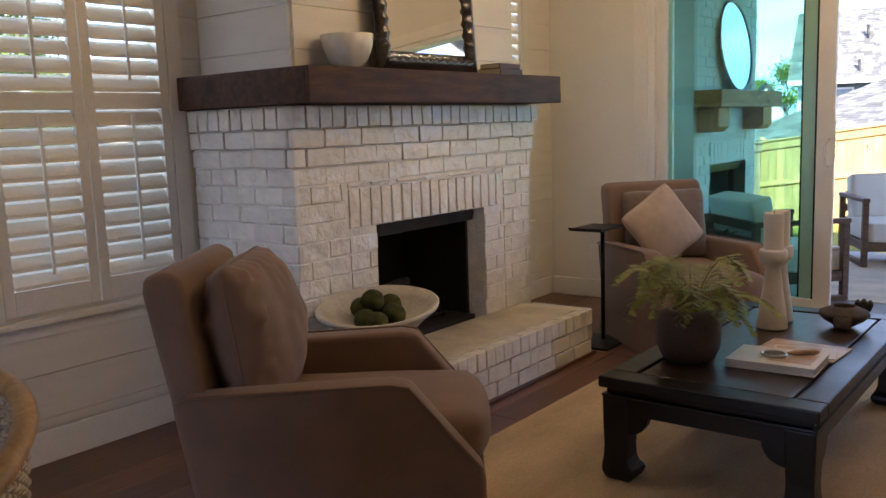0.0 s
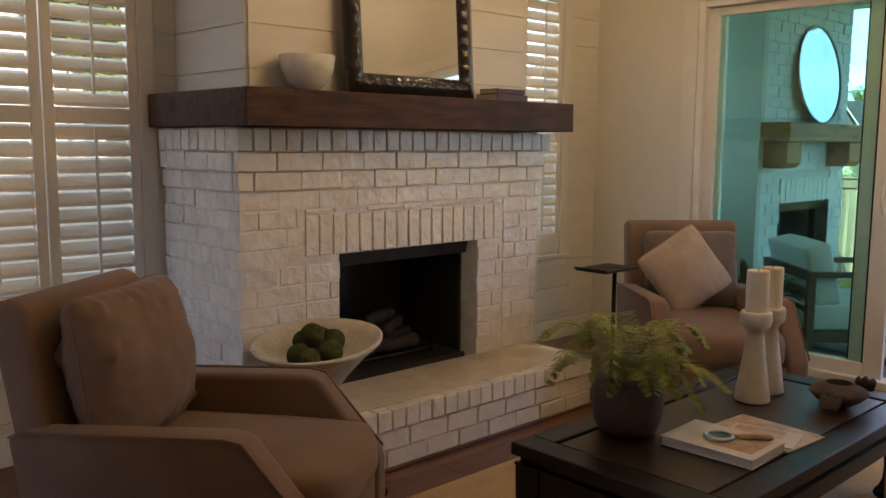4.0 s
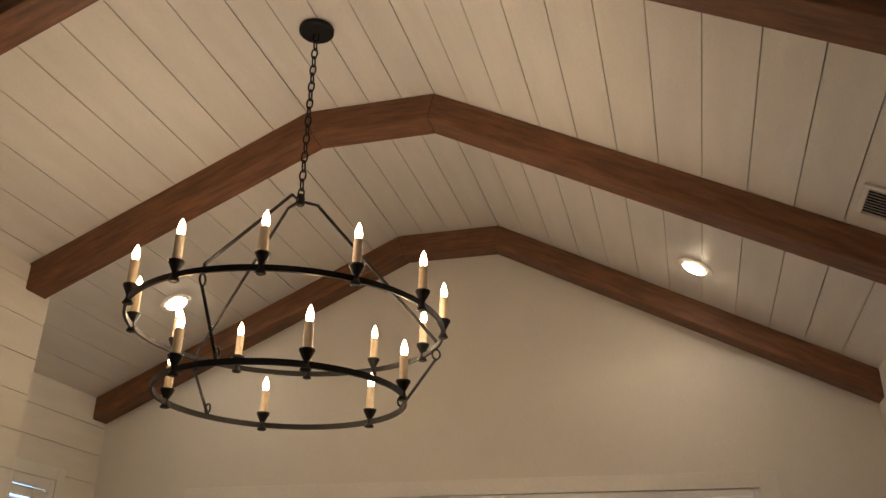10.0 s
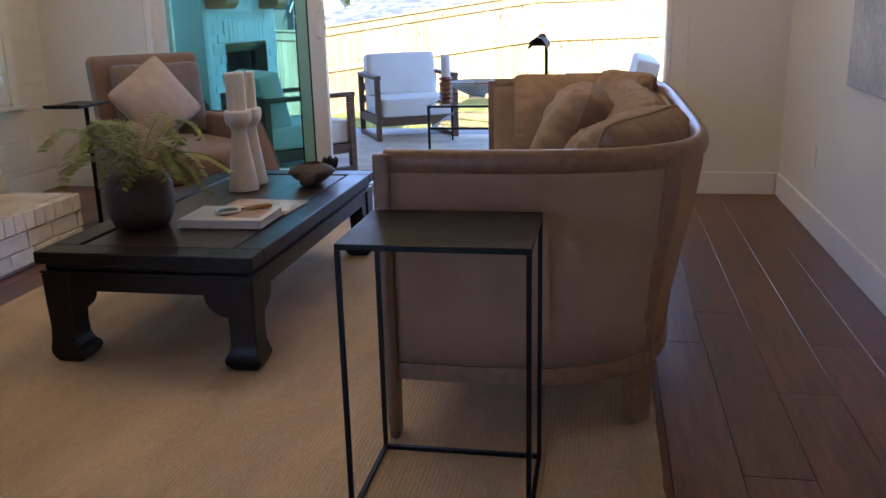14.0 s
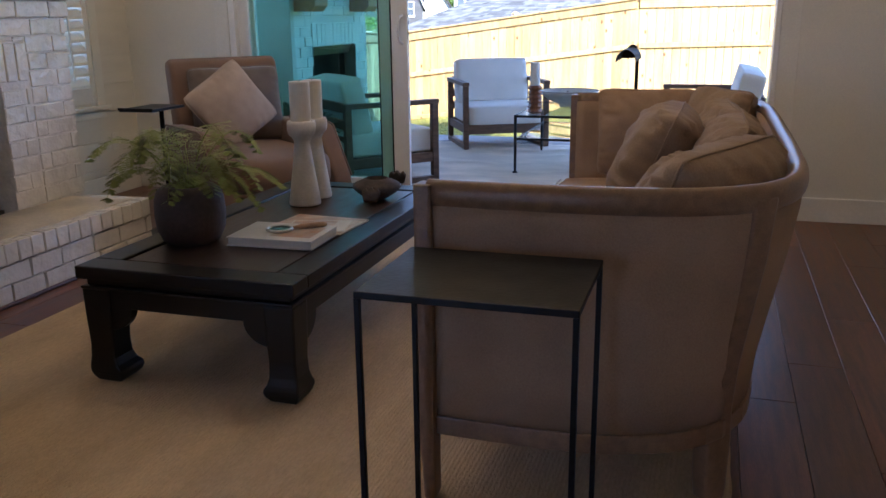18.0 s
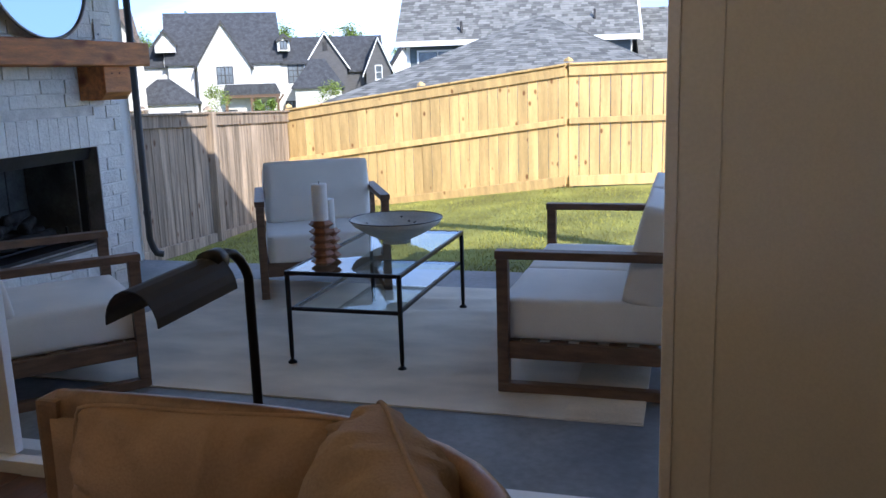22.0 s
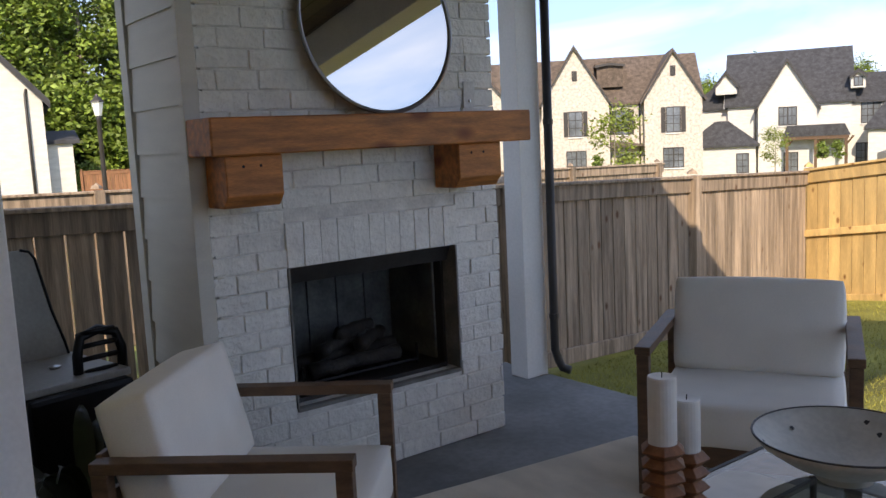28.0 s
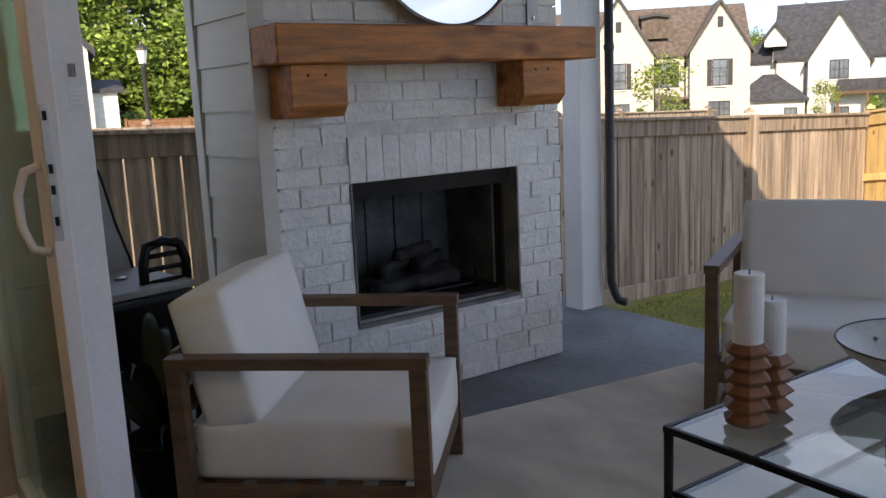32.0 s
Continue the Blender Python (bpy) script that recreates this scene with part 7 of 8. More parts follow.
for x in (-0.27, 0.21):
    for y in (-0.17, 0.15):
        bar(gr, "leg", BLACKMETAL, (x, y, 0, x + 0.035, y + 0.035, 0.32), 0.003)
bar(gr, "firebox", BLACKMETAL, (-0.30, -0.20, 0.3205, 0.24, 0.20, 0.60), 0.02)
bar(gr, "shelf", GREYLID, (-0.30, -0.21, 0.6005, 0.20, 0.21, 0.63), 0.006, "grey side shelf")
b = bmesh.new()
edge = [(-0.30, 0.0), (0.185, 0.0), (0.175, 0.06), (0.140, 0.20), (0.118, 0.34), (0.104, 0.42), (0.085, 0.452), (0.05, 0.462), (-0.30, 0.462)]
prism(b, edge, "x", -0.012, 0.016)
o = part("lid", finish(b, 0.005), GREYLID, gr, "grey raised lid with a curved edge")
o.matrix_basis = pose(-0.27, 0, 0.62, 0, -6, 0)
b = bmesh.new()
tube(b, [(0.018, y + 0.003, z) for y, z in edge[1:8]], 0.006, 6)
part("edging", finish(b, smooth=True), BLACKMETAL, o, "black rubber edging")
for i in range(4):
    b = bmesh.new()
    z = 0.62 + 0.05 * i
    w = 0.07 + 0.012 * math.sin(i)
    tube(b, [(0.10, 0.13 - w, z), (0.13, 0.13 - w * 0.8, z + 0.012), (0.145, 0.13, z + 0.016), (0.13, 0.13 + w * 0.8, z + 0.012), (0.10, 0.13 + w, z)], 0.011, 6)
    part("rack_bar", finish(b, smooth=True), BLACKMETAL, gr)
b = bmesh.new()
tube(b, [(0.12, 0.04, 0.60), (0.125, 0.04, 0.70), (0.12, 0.06, 0.765), (0.12, 0.13, 0.785), (0.12, 0.20, 0.765), (0.125, 0.22, 0.70), (0.12, 0.22, 0.60)], 0.020, 8)
part("handle", finish(b, smooth=True), BLACKMETAL, gr, "black loop handle")
b = bmesh.new()
turned(b, [(0.02, 0.631), (0.024, 0.640), (0.001, 0.645)], 12, (-0.05, 0.03))
part("knob", finish(b), CHROME, gr, "steel knob")

pt = thing("potted_plant", "dark broad-leaved plant in a black pot", "plant", (-2.42, 6.12, PATIO))
b = bmesh.new()
turned(b, [(0.09, 0), (0.125, 0.20), (0.13, 0.21), (0.115, 0.21), (0.11, 0.18), (0.001, 0.18)], 20)
part("pot", finish(b, smooth=True), BLACKMETAL, pt)
rnd = random.Random(2)
DARKLEAF = material("dark_glossy_leaf", (0.02, 0.035, 0.014), 0.35, 0.3, 8, 0, 30)
for i in range(22):
    a = rnd.uniform(0, math.tau)
    L, up = rnd.uniform(0.26, 0.42), rnd.uniform(0.22, 0.48)
    b = bmesh.new()
    row = []
    for k in range(8):
        s = k / 7
        c = Vector((math.cos(a) * L * s, math.sin(a) * L * s, 0.17 + up * math.sin(s * 1.7) - 0.08 * s * s))
        w = 0.032 * math.sin(min(1, s * 1.1 + 0.05) * math.pi) + 0.003
        sd = Vector((-math.sin(a), math.cos(a), 0))
        row.append([b.verts.new(c + sd * w), b.verts.new(c - Vector((0, 0, 0.008))), b.verts.new(c - sd * w)])
    for r0, r1 in zip(row, row[1:]):
        for j in range(2):
            b.faces.new((r0[j], r0[j + 1], r1[j + 1], r1[j])).smooth = True
    part("leaf", b, DARKLEAF, pt)

# ---------------------------------------------------------------- the houses and trees beyond the fences


def far_window(parent, u, y, z0, z1, w, cols=2, rows=2, shutters=None, frame_mat=None):
    """A window on a wall that faces -y: frame, pane, glazing bars, sill and shutters."""
    f = frame_mat or BRONZE
    win = part("window", boxes((u - w / 2, y - 0.02, z0, u + w / 2, y + 0.06, z1)), PANE, parent)
    t = 0.07
    b = boxes((u - w / 2 - t, y - 0.07, z0 - t, u - w / 2, y, z1 + t), (u + w / 2, y - 0.07, z0 - t, u + w / 2 + t, y, z1 + t),
              (u - w / 2, y - 0.07, z1, u + w / 2, y, z1 + t), (u - w / 2, y - 0.07, z0 - t, u + w / 2, y, z0))
    for i in range(1, cols):
        x = u - w / 2 + w * i / cols
        h = 0.05 if cols == 4 and i == 2 else 0.022
        box(b, x - h, y - 0.055, z0, x + h, y - 0.022, z1)
    for i in range(1, rows):
        z = z0 + (z1 - z0) * i / rows
        box(b, u - w / 2, y - 0.052, z - 0.022, u + w / 2, y - 0.024, z + 0.022)
    part("frame", b, f, win)
    part("sill", boxes((u - w / 2 - 0.12, y - 0.12, z0 - 0.16, u + w / 2 + 0.12, y, z0 - 0.08)), POSTWHITE, win)
    if shutters:
        sw = w * 0.36
        for s in (-1, 1):
            a = u + s * (w / 2 + t + 0.02)
            b = bmesh.new()
            box(b, min(a, a + s * sw), y - 0.05, z0 - 0.05, max(a, a + s * sw), y, z1 + 0.05)
            k = int((z1 - z0) / 0.16)
            for i in range(k):
                z = z0 + (i + 0.2) * (z1 - z0) / k
                box(b, min(a, a + s * sw) + 0.06, y - 0.07, z, max(a, a + s * sw) - 0.06, y - 0.05, z + 0.09)
            part("shutter", b, shutters, parent)
    return win


def gable_block(parent, x0, x1, y0, y1, base, eave, apex, wall_mat, roof_mat, axis="y", over=0.3, trim=BRONZE, wall=True):
    """A block under a pitched roof; the ridge runs along axis."""
    if axis == "y":
        c, h = (x0 + x1) / 2, (x1 - x0) / 2
        lo, hi = y0, y1
    else:
        c, h = (y0 + y1) / 2, (y1 - y0) / 2
        lo, hi = x0, x1
    s = (apex - eave) / h
    d = 0.18
    if wall:
        b = bmesh.new()
        prism(b, [(c - h, base), (c + h, base), (c + h, eave), (c, apex), (c - h, eave)], axis, lo, hi)
        part("wall", finish(b), wall_mat, parent)
    b = bmesh.new()
    o = over
    prism(b, [(c - h - o, eave - s * o + 0.02), (c, apex + 0.02), (c + h + o, eave - s * o + 0.02), (c + h + o, eave - s * o + d), (c, apex + d), (c - h - o, eave - s * o + d)], axis, lo - 0.25, hi + 0.25)
    roof = part("roof", finish(b), roof_mat, parent)
    b = bmesh.new()
    prism(b, [(c - h - o, eave - s * o - 0.13), (c, apex - 0.13), (c + h + o, eave - s * o - 0.13), (c + h + o, eave - s * o + 0.05), (c, apex + 0.05), (c - h - o, eave - s * o + 0.05)], axis, lo - 0.29, lo - 0.255)
    part("rake_board", finish(b), trim, roof)
    return roof


def hip_block(parent, x0, x1, y0, y1, base, eave, apex, wall_mat, roof_mat, ridge=0.0, over=0.3):
    part("wall", boxes((x0, y0, base, x1, y1, eave)), wall_mat, parent)
    b = bmesh.new()
    cx, cy = (x0 + x1) / 2, (y0 + y1) / 2
    o = over
    low = [b.verts.new(p) for p in ((x0 - o, y0 - o, eave - 0.1), (x1 + o, y0 - o, eave - 0.1), (x1 + o, y1 + o, eave - 0.1), (x0 - o, y1 + o, eave - 0.1))]
    mid = [b.verts.new((v.co.x, v.co.y, eave + 0.06)) for v in low]
    r = [b.verts.new((cx - ridge / 2, cy, apex)), b.verts.new((cx + ridge / 2, cy, apex))] if ridge else [b.verts.new((cx, cy, apex))] * 2
    b.faces.new(low)
    for i in range(4):
        j = (i + 1) % 4
        b.faces.new((low[i], low[j], mid[j], mid[i]))
    b.faces.new([mid[0], mid[1], r[1], r[0]] if ridge else [mid[0], mid[1], r[0]])
    b.faces.new([mid[2], mid[3], r[0], r[1]] if ridge else [mid[2], mid[3], r[0]])
    b.faces.new((mid[1], mid[2], r[1]))
    b.faces.new((mid[3], mid[0], r[0]))
    return part("roof", finish(b), roof_mat, parent)


def drain(parent, u, y, z0, z1):
    b = bmesh.new()
    tube(b, [(u, y, z0), (u, y, z1 - 0.2), (u + 0.05, y + 0.1, z1)], 0.06, 6)
    part("downspout", finish(b, smooth=True), BRONZE, parent)


def attic_vent(parent, u, y, z):
    b = boxes((u - 0.2, y - 0.06, z, u + 0.2, y, z + 0.75))
    for i in range(5):
        box(b, u - 0.17, y - 0.09, z + 0.06 + i * 0.13, u + 0.17, y - 0.06, z + 0.13 + i * 0.13)
    part("vent", finish(b), BRONZE, parent)


# cream brick house with two front gables
h1 = thing("house", "cream limewashed brick house with twin brown-roofed gables", "house", (-46.1, 53.6, -0.85), 44.2)
gable_block(h1, -2.0, 3.1, 0, 8, -3, 4.5, 8.6, CREAMBRICK, BROWNROOF)
gable_block(h1, 5.7, 9.95, 0, 8, -3, 4.6, 7.95, CREAMBRICK, BROWNROOF)
gable_block(h1, -6.2, 10.0, 1.3, 9.5, -3, 4.4, 7.95, CREAMBRICK, BROWNROOF, "x")
gable_block(h1, -10.4, -3.0, 0.8, 9.0, -3, 3.0, 7.2, CREAMBRICK, BROWNROOF, "y")
for u in (0.55, 7.82):
    far_window(h1, u, 0, 1.95, 3.75, 0.95, 2, 3, BRONZE)
    attic_vent(h1, u, 0, 6.1)
far_window(h1, 0.55, 0, -0.9, 0.75, 1.4, 4, 3)
far_window(h1, 7.8, 0, -0.7, 0.7, 1.4, 4, 3)
far_window(h1, 4.1, 1.3, 1.95, 3.7, 0.95, 2, 3, BRONZE)
gable_block(h1, 2.3, 4.3, 1.9, 4.8, 5.6, 7.25, 7.4, BROWNROOF, BROWNROOF, over=0.15)
drain(h1, 5.45, 1.15, -2.5, 4.3)
drain(h1, 3.2, 1.15, -2.5, 4.3)
b = bmesh.new()
prism(b, [(3.15, 1.0), (5.7, 1.0), (5.7, 1.1), (3.15, 1.5)], "y", 0.0, 1.28)
part("porch_roof", finish(b), BROWNROOF, h1)
b = bmesh.new()
prism(b, [(4.3 + 0.7 * math.cos(math.pi * i / 10), -0.4 + 0.75 * math.sin(math.pi * i / 10)) for i in range(11)] + [(3.6, -2.6), (5.0, -2.6)], "y", 1.22, 1.29)
part("door", finish(b), BRONZE, h1, "dark arched front door")

# white house with a dark roof and a timber porch
h2 = thing("house", "white painted brick house with charcoal gabled roof", "house", (-36.2, 67.4, -1.50), 30.8)
gable_block(h2, -2.1, 2.1, 0, 6, -3, 4.25, 7.6, WHITEHOUSE, DARKROOF)
gable_block(h2, -4.4, 4.6, 0.9, 8.6, -3, 4.5, 8.5, WHITEHOUSE, DARKROOF, "x", trim=POSTWHITE)
hip_block(h2, -7.4, 7.5, 1.5, 8.4, -3, 4.2, 7.4, WHITEHOUSE, DARKROOF, 8.0)
hip_block(h2, -7.4, -2.25, -1.2, 1.4, -3, 1.25, 3.2, WHITEHOUSE, DARKROOF, 1.0)
gable_block(h2, -5.3, -3.7, 0.7, 4.0, 5.3, 6.0, 7.0, WHITEHOUSE, DARKROOF, over=0.15)
gable_block(h2, 4.5, 5.5, 0.8, 3.6, 5.2, 6.1, 6.5, WHITEHOUSE, DARKROOF, over=0.12)
far_window(h2, 5.0, 0.8, 5.4, 6.0, 0.5, 2, 1)
far_window(h2, 0.05, 0, 2.7, 4.0, 1.2, 4, 2)
far_window(h2, 6.1, 1.5, 2.6, 4.1, 1.55, 4, 3)
far_window(h2, 5.6, 1.5, -0.6, 1.0, 1.2, 4, 3)
far_window(h2, -3.2, -1.2, -0.8, 0.6, 0.8, 2, 3)
far_window(h2, 0.3, 0.0, -1.6, 0.5, 0.9, 2, 4)
drain(h2, 4.3, 1.4, -2.5, 4.1)
drain(h2, -2.3, 0.5, -2.5, 4.0)
drain(h2, 7.3, 1.4, -2.5, 4.1)
b = bmesh.new()
prism(b, [(-0.3, 1.75), (4.4, 1.75), (4.0, 2.6), (0.0, 2.6)], "y", -1.2, 1.4)
part("porch_roof", finish(b), DARKROOF, h2)
for u in (0.0, 2.0, 4.1):
    part("porch_post", boxes((u - 0.11, -1.15, -2.5, u + 0.11, -0.93, 1.75)), PORCHWOOD, h2, "brown timber post")
    b = bmesh.new()
    tube(b, [(u, -1.04, 1.0), (u + 0.5, -1.04, 1.7)], 0.07, 4)
    part("brace", finish(b), PORCHWOOD, h2)
part("porch_beam", boxes((-0.2, -1.17, 1.5, 4.3, -0.95, 1.76)), PORCHWOOD, h2)

# dark grey house
h3 = thing("house", "dark grey boarded house with steep white-trimmed gables", "house", (-27.4, 74, 0), 22.7)
gable_block(h3, -4.2, -0.65, 0, 7, -3, 2.55, 5.2, GREYHOUSE, DARKROOF, trim=POSTWHITE)
gable_block(h3, 1.0, 3.2, 0.3, 7, -3, 2.15, 4.7, GREYHOUSE, DARKROOF, trim=POSTWHITE)
gable_block(h3, -6.2, 2.4, 1.5, 7.5, -3, 2.1, 4.9, GREYHOUSE, DARKROOF, "x")
hip_block(h3, -5.0, -1.2, -3.0, 0.5, -3, 0.65, 3.0, WHITEHOUSE, DARKROOF, 1.2)
attic_vent(h3, -2.42, 0, 3.7)
far_window(h3, 2.1, 0.3, 1.2, 2.3, 0.5, 1, 2, None, POSTWHITE)
gable_block(h3, 3.2, 6.0, 4.0, 9, -3, 2.0, 4.0, WHITEHOUSE, DARKROOF)

# white houses further along the lane
h4 = thing("house", "white boarded house with a charcoal gable roof", "house", (-33.8, 12.5, 0), 78)
gable_block(h4, -6.9, 0.85, 0, 8.5, -3, 3.6, 8.0, WHITEHOUSE, DARKROOF, over=0.25)
gable_block(h4, 0.85, 1.75, 0.6, 6, -3, 1.9, 2.3, WHITEHOUSE, DARKROOF, "x", 0.15)
drain(h4, 0.3, -0.06, -2.5, 3.9)
far_window(h4, -3.5, 0, 0.2, 1.9, 1.0, 2, 2)
h5 = thing("house", "cream house with a brown roof along the lane", "house", (-60.0, 39.0, 0), 58)
gable_block(h5, -6, 6, 0, 8, -3, 3.2, 6.8, CREAMBRICK, BROWNROOF, "x")
for u in (-3.5, 0, 3.5):
    far_window(h5, u, 0, 0.8, 2.4, 1.1, 2, 2, BRONZE)


# neighbour's house behind the yellow fence


def shingles(parent, corners, roof_mat, seed, course=0.14, lift=0.010):
    """Separate shingle tabs over a roof face given by eave and ridge corners (left, right, right top, left top)."""
    a, b, c, d = [Vector(p) for p in corners]
    rnd = random.Random(seed)
    up_len = ((c + d) / 2 - (a + b) / 2).length
    n = (b - a).cross(d - a)
    n = n.normalized() if n.length > 0 else (b - a).cross(c - a).normalized()
    if n.z < 0:
        n = -n
    verts, faces = [], []
    k = int(up_len / course)
    for i in range(k):
        l0, r0 = a.lerp(d, i / k), b.lerp(c, i / k)
        l1, r1 = a.lerp(d, (i + 1) / k), b.lerp(c, (i + 1) / k)
        L = (r0 - l0).length
        s = 0.0
        while s < L:
            w = rnd.uniform(0.12, 0.34)
            e = min(L, s + w)
            h = lift + rnd.uniform(0, 0.006)
            q = [l0.lerp(r0, s / L) + n * h, l0.lerp(r0, e / L) + n * h, l1.lerp(r1, e / L) + n * 0.004, l1.lerp(r1, s / L) + n * 0.004, l0.lerp(r0, s / L), l0.lerp(r0, e / L)]
            m = len(verts)
            verts += [tuple(v) for v in q]
            faces += [(m, m + 1, m + 2, m + 3), (m + 4, m + 5, m + 1, m)]
            s = e
    me = bpy.data.meshes.new("shingles")
    me.from_pydata(verts, [], faces)
    me.materials.append(roof_mat)
    ob = new("shingles", me)
    ob.parent = parent
    return tagged(ob, "mottled grey shingle courses", kind="stuff")


h6 = thing("house", "slate-blue boarded house under mottled grey shingle roofs", "house", (0, 0, 0))
HX, HY, HW, HE, HA = -4.0, 32.0, 5.6, 0.55, 3.13
part("wall", boxes((HX - HW + 0.4, HY - HW + 0.4, -3, HX + HW - 0.4, HY + HW, HE)), BLUEHOUSE, h6)
b = bmesh.new()
ring = [b.verts.new((HX + sx * HW, HY + sy * HW, HE)) for sx, sy in ((-1, -1), (1, -1), (1, 1), (-1, 1))]
under = [b.verts.new((v.co.x, v.co.y, HE - 0.16)) for v in ring]
top = b.verts.new((HX, HY, HA))
for i in range(4):
    b.faces.new((ring[i], ring[(i + 1) % 4], top))
    b.faces.new((ring[i], ring[(i + 1) % 4], under[(i + 1) % 4], under[i]))
b.faces.new(under)
part("roof", finish(b), SHINGLE, h6)
shingles(h6, [(HX - HW, HY - HW, HE), (HX + HW, HY - HW, HE), (HX, HY, HA), (HX, HY, HA)], SHINGLE, 1)
shingles(h6, [(HX - HW, HY + HW, HE), (HX - HW, HY - HW, HE), (HX, HY, HA), (HX, HY, HA)], SHINGLE, 2)
shingles(h6, [(HX + HW, HY - HW, HE), (HX + HW, HY + HW, HE), (HX, HY, HA), (HX, HY, HA)], SHINGLE, 3)
main = thing("house", "two-storey slate-blue house with grey shingle gable roof", "house", (-6.3, 39.75, 0), 9.3)
part("wall", boxes((-4.3, -2.6, -3, 4.35, 3.2, 2.7)), BLUEHOUSE, main)
b = bmesh.new()
prism(b, [(-3.3, 2.62), (0.0, 5.5), (3.6, 2.4), (3.6, 2.22), (0, 5.3), (-3.3, 2.44)], "x", -4.65, 4.65)
part("roof", finish(b), SHINGLE, main)
shingles(main, [(-4.65, -3.3, 2.62), (4.65, -3.3, 2.62), (4.65, 0, 5.5), (-4.65, 0, 5.5)], SHINGLE, 4)
b = bmesh.new()
prism(b, [(-3.32, 2.36), (0.0, 5.24), (0.0, 5.52), (-3.32, 2.62)], "x", 4.66, 4.74)
part("rake_board", finish(b), POSTWHITE, main, "white painted rake board")
part("fascia", boxes((-4.65, -3.36, 2.40, 4.65, -3.30, 2.60)), POSTWHITE, main)
part("gable_wall", boxes((4.36, -2.6, -3, 4.42, 3.2, 2.7)), WHITEHOUSE, main)
far_window(main, -3.1, -2.6, 1.1, 2.2, 1.5, 2, 2, None, POSTWHITE)
part("corner_board", boxes((-4.34, -2.64, -3, -4.2, -2.6, 2.4)), POSTWHITE, main)
for u, v, z in ((-1.9, -1.5, 4.3), (-2.1, -3.0, 2.9), (3.0, -2.6, 3.2)):
    b = bmesh.new()
    tube(b, [(u, v, z - 0.3), (u, v, z + 0.4)], 0.05, 8)
    part("vent_pipe", finish(b, smooth=True), BRONZE, main)
side = thing("house", "lower grey-shingled wing beside the blue house", "house", (1.6, 41.0, 0), 9.3)
part("wall", boxes((-3.0, -2.4, -3, 2.6, 3, 1.4)), BLUEHOUSE, side)
b = bmesh.new()
prism(b, [(-3.0, 1.2), (0.0, 3.75), (3.2, 1.1), (3.2, 0.95), (0, 3.58), (-3.0, 1.02)], "x", -3.3, 2.7)
part("roof", finish(b), SHINGLE, side)
shingles(side, [(-3.3, -3.0, 1.2), (2.7, -3.0, 1.2), (2.7, 0, 3.75), (-3.3, 0, 3.75)], SHINGLE, 5)
b = bmesh.new()
prism(b, [(-3.05, 0.95), (0.0, 3.52), (3.2, 0.95), (3.2, 1.15), (0, 3.78), (-3.05, 1.22)], "x", 2.71, 2.80)
part("rake_board", finish(b), POSTWHITE, side)
b = bmesh.new()
tube(b, [(-0.4, -0.4, 3.3), (-0.4, -0.4, 4.1)], 0.04, 8)
part("vent_pipe", finish(b, smooth=True), BRONZE, side)
end = thing("house", "white gabled house behind the grey roofs", "house", (7.4, 52.0, 0), 4)
gable_block(end, -2.6, 2.6, 0, 8, -3, 1.9, 4.2, WHITEHOUSE, BROWNROOF, trim=POSTWHITE)
gable_block(end, 1.0, 9.0, 1.0, 8, -3, 1.6, 3.9, WHITEHOUSE, BROWNROOF, "x")
far_window(end, 0, 0, 0.6, 1.9, 1.0, 2, 2)


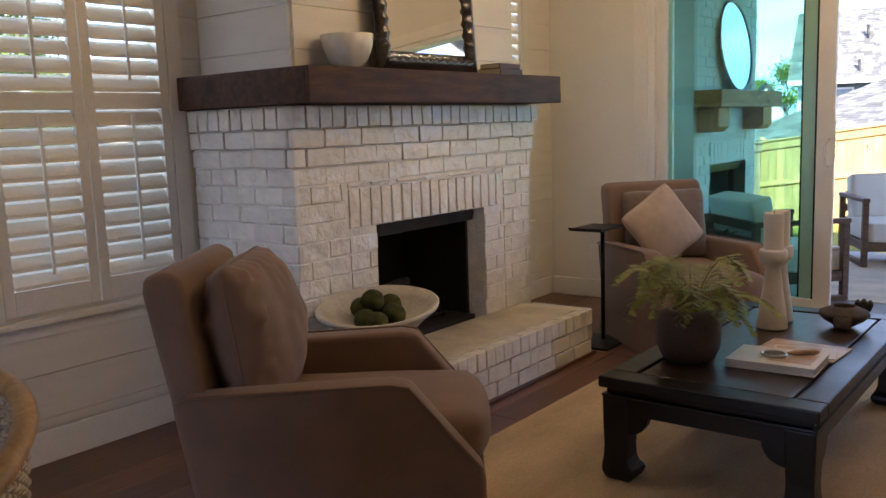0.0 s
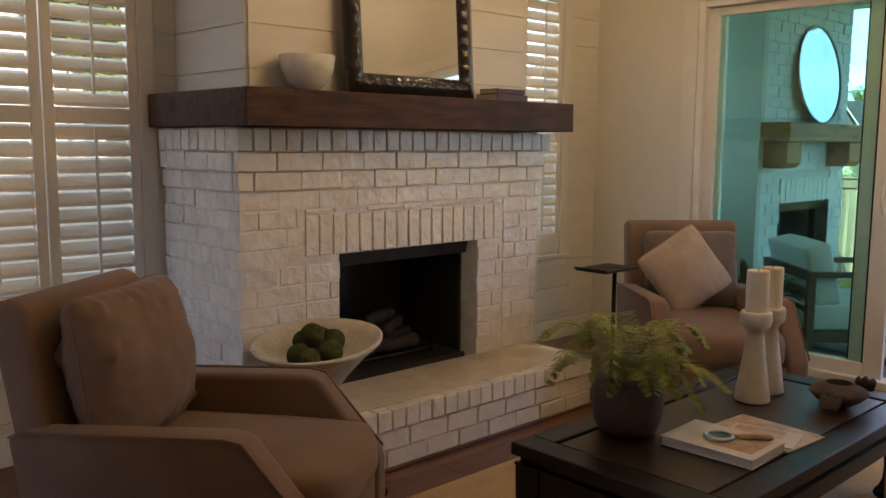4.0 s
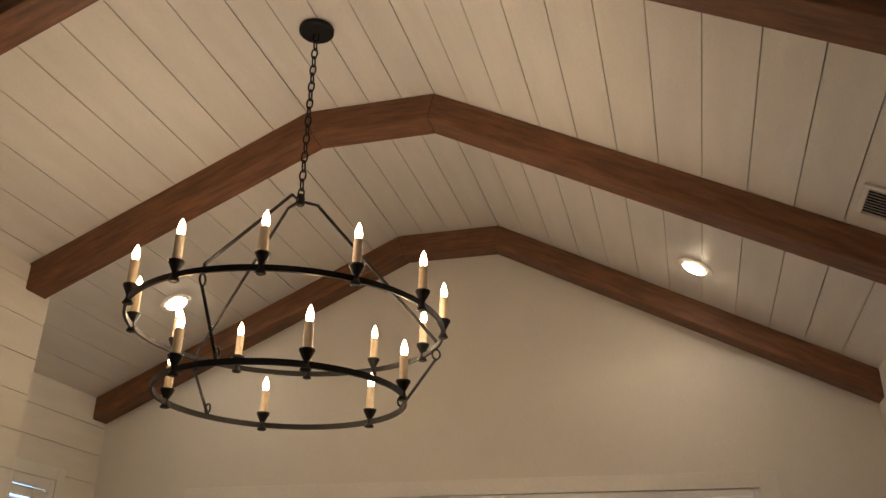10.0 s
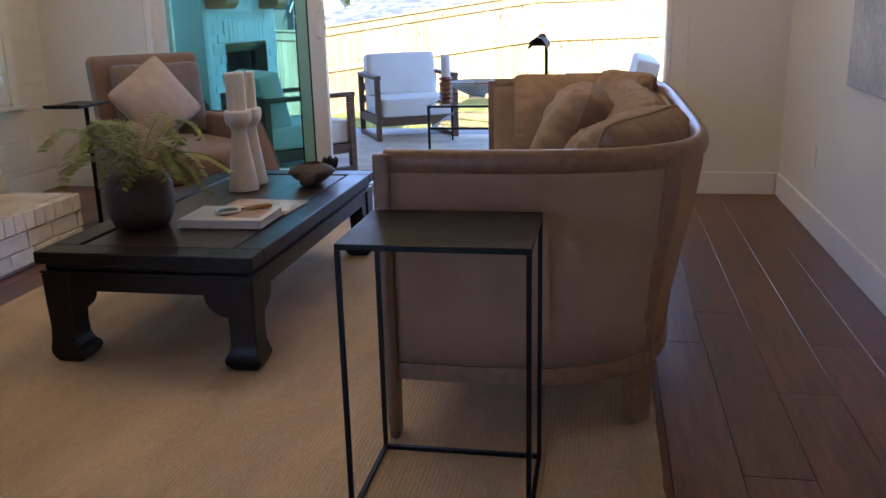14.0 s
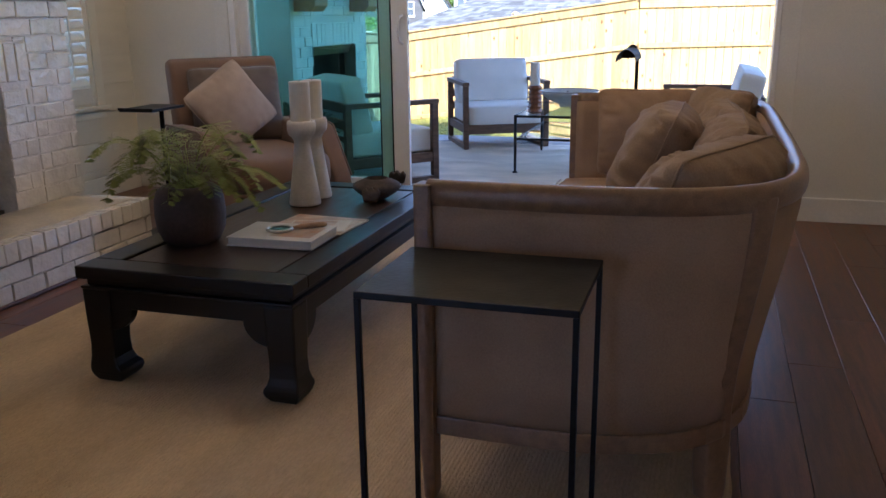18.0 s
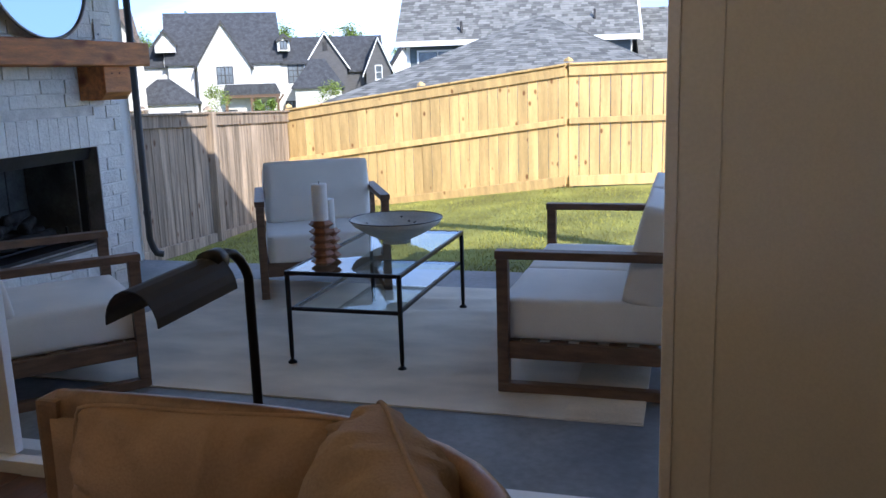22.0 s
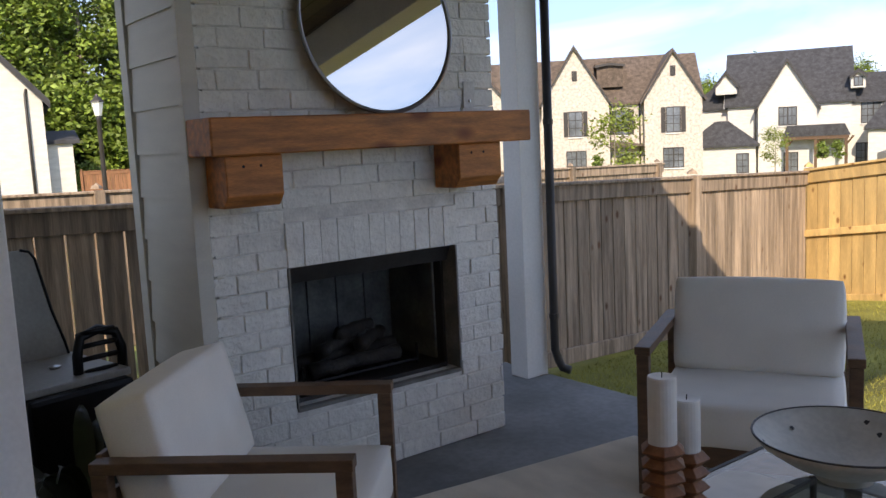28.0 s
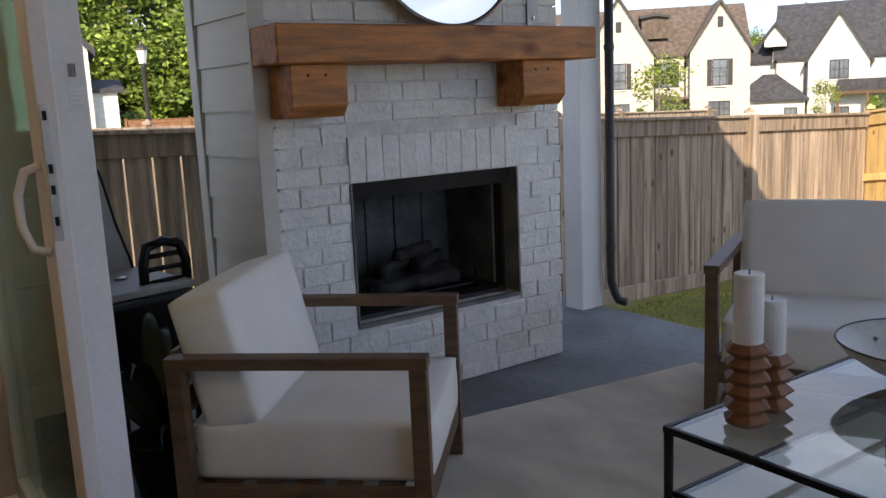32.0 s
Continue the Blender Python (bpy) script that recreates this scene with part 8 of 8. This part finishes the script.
# trees


def tree_parts(parent, height, spread, trunk_r, bare, leaves, leaf, mat, seed):
    """Tapered trunk, limbs and a crown of leaf clumps with gaps."""
    rnd = random.Random(seed)
    b = bmesh.new()
    pts, rad = [], []
    for i in range(9):
        s = i / 8
        pts.append((0.25 * math.sin(s * 3 + seed) * s * height / 12, 0.2 * math.cos(s * 2.3 + seed) * s * height / 12, s * height * 0.93))
        rad.append(trunk_r * (1 - 0.86 * s))
    tube(b, pts, rad, 7)
    tips = []
    for i in range(26):
        s = bare + (0.97 - bare) * rnd.random() ** 0.85
        z = s * height * 0.93
        q = (s - bare) / (1 - bare)
        r = spread * (0.35 + 1.1 * math.sin(math.pi * min(1, 0.18 + q * 0.8))) * rnd.uniform(0.45, 1.0) / 1.4
        a = rnd.uniform(0, math.tau)
        j = min(7, int(s * 8))
        base = Vector(pts[j]).lerp(Vector(pts[j + 1]), s * 8 - j)
        tip = base + Vector((math.cos(a) * r, math.sin(a) * r, r * rnd.uniform(0.15, 0.6)))
        mid = base.lerp(tip, 0.5) + Vector((0, 0, -0.06 * r))
        w = trunk_r * (1 - 0.8 * s) * 0.45
        tube(b, [base, mid, tip], [w, w * 0.6, w * 0.2], 5)
        tips += [tip, base.lerp(tip, 0.72), base.lerp(tip, 0.45)]
    tips.append(Vector(pts[-1]))
    part("trunk", finish(b, smooth=True), BARK, parent)
    verts, faces = [], []
    for i in range(leaves):
        c = tips[int(rnd.random() * len(tips))]
        g = spread * 0.17
        p = c + Vector((rnd.gauss(0, g), rnd.gauss(0, g), rnd.gauss(0, g * 0.75)))
        ax = Vector((rnd.gauss(0, 1), rnd.gauss(0, 1), rnd.gauss(0, 0.6))).normalized()
        sd = ax.cross(Vector((rnd.gauss(0, 1), rnd.gauss(0, 1), rnd.gauss(0, 1)))).normalized()
        s = leaf * rnd.uniform(0.6, 1.3)
        m = len(verts)
        verts += [tuple(p - ax * s), tuple(p + sd * s * 0.55), tuple(p + ax * s), tuple(p - sd * s * 0.55)]
        faces.append((m, m + 1, m + 2, m + 3))
    me = bpy.data.meshes.new("crown")
    me.from_pydata(verts, [], faces)
    me.materials.append(mat)
    ob = new("crown", me)
    ob.parent = parent
    tagged(ob)


def far_ground(x, y):
    return ground_z(x, y) - 0.1


woods = []
for k, (h, sp, r, bare) in enumerate(((16.5, 3.4, 0.24, 0.2), (14.5, 3.8, 0.22, 0.12), (18.0, 3.0, 0.25, 0.36), (8.0, 3.2, 0.14, 0.02))):
    t = thing("tree", "tall leafy green tree at the edge of the woods" if k < 3 else "low green undergrowth tree below the woods", "tree", (0, 0, 0), group="woods along the lane")
    tree_parts(t, h, sp, r, bare, 7500 if k < 3 else 6000, 0.165, LEAF, 20 + k)
    woods.append(t)
rnd = random.Random(8)
spots = []
for i in range(30):
    a = radians(71 + i * 1.1 + rnd.uniform(-0.6, 0.6))
    d = rnd.choice((52, 58, 64)) + rnd.uniform(-2, 2)
    spots.append((-d * math.sin(a), 8 + d * math.cos(a), i % 3))
for i in range(15):
    a = radians(71 + i * 2.2 + rnd.uniform(-0.8, 0.8))
    spots.append((-49 * math.sin(a), 8 + 49 * math.cos(a), 3))
used = set()
for x, y, k in spots:
    if math.hypot(x + 60, y - 39) < 9 or math.hypot(x + 37.5, y - 12) < 9:
        continue
    turn = rnd.uniform(0, 360)
    if k not in used:
        used.add(k)
        woods[k].matrix_basis = pose(x, y, far_ground(x, y), 0, 0, turn)
    else:
        copy_thing(woods[k], pose(x, y, far_ground(x, y), 0, 0, turn))
young = thing("tree", "small young street tree with sparse yellow-green leaves", "tree", (-32.4, 43.2, -3.2), group="street trees")
tree_parts(young, 6.3, 1.75, 0.07, 0.3, 1500, 0.11, LEAFLIGHT, 41)
for x, y in ((-24.2, 61.0), (-32.3, 59.3), (-42.5, 17.2)):
    copy_thing(young, pose(x, y, -2.6, 0, 0, x * 17) @ Matrix.Scale(0.62, 4))
for i in range(46):
    a = radians(-34 + i * 2.05 + rnd.uniform(-1, 1))
    d = 128 + rnd.uniform(-14, 14)
    copy_thing(woods[(0, 1, 3)[i % 3]], pose(-d * math.sin(a), 8 + d * math.cos(a), -5.5 if i % 3 < 2 else -1.5, 0, 0, i * 77))

# clipped shrubs by the houses
for x, y, s in ((-44.4, 43.6, 0.9), (-30.6, 62.4, 0.8), (-29.8, 62.9, 0.8), (-36.8, 46.5, 0.7)):
    t = thing("shrub", "small rounded green shrub by a house", "shrub", (x, y, -0.5 - s), group="shrubs by the houses")
    tree_parts(t, 1.6 * s, 0.62 * s, 0.03, 0.05, 700, 0.09, LEAF, int(x * 10) % 97)

# street lamp on the lane
pole = thing("street_lamp", "black street lamp post with a small lantern", "street lamp", (-26.1, 13.1, -2.85))
b = bmesh.new()
turned(b, [(0.16, 0), (0.16, 0.5), (0.10, 0.56), (0.085, 0.9), (0.065, 5.3), (0.09, 5.36), (0.05, 5.42)], 12)
part("post", finish(b, smooth=True), BRONZE, pole)
b = bmesh.new()
turned(b, [(0.10, 5.42), (0.17, 5.8), (0.17, 5.82)], 6)
part("lantern", finish(b), POSTWHITE, pole)
b = bmesh.new()
turned(b, [(0.21, 5.82), (0.19, 5.86), (0.05, 6.0), (0.03, 6.06)], 6)
part("cap", finish(b), BRONZE, pole)

# lawn
rnd = random.Random(5)
verts, faces = [], []
for i in range(70000):
    y = 9.02 + 5.2 * rnd.random() ** 1.25
    x = rnd.uniform(-4.4, 4.5)
    z = ground_z(x, y) - 0.004
    a = rnd.uniform(0, math.tau)
    h = rnd.uniform(0.014, 0.038)
    w = rnd.uniform(0.0025, 0.0045)
    lx, ly = rnd.gauss(0, 0.015), rnd.gauss(0, 0.015)
    m = len(verts)
    verts += [(x - w * math.cos(a), y - w * math.sin(a), z), (x + w * math.cos(a), y + w * math.sin(a), z), (x + lx, y + ly, z + h)]
    faces.append((m, m + 1, m + 2))
me = bpy.data.meshes.new("grass")
me.from_pydata(verts, [], faces)
me.materials.append(GRASS)
tagged(new("grass", me), "short green lawn grass", "grass", kind="stuff")
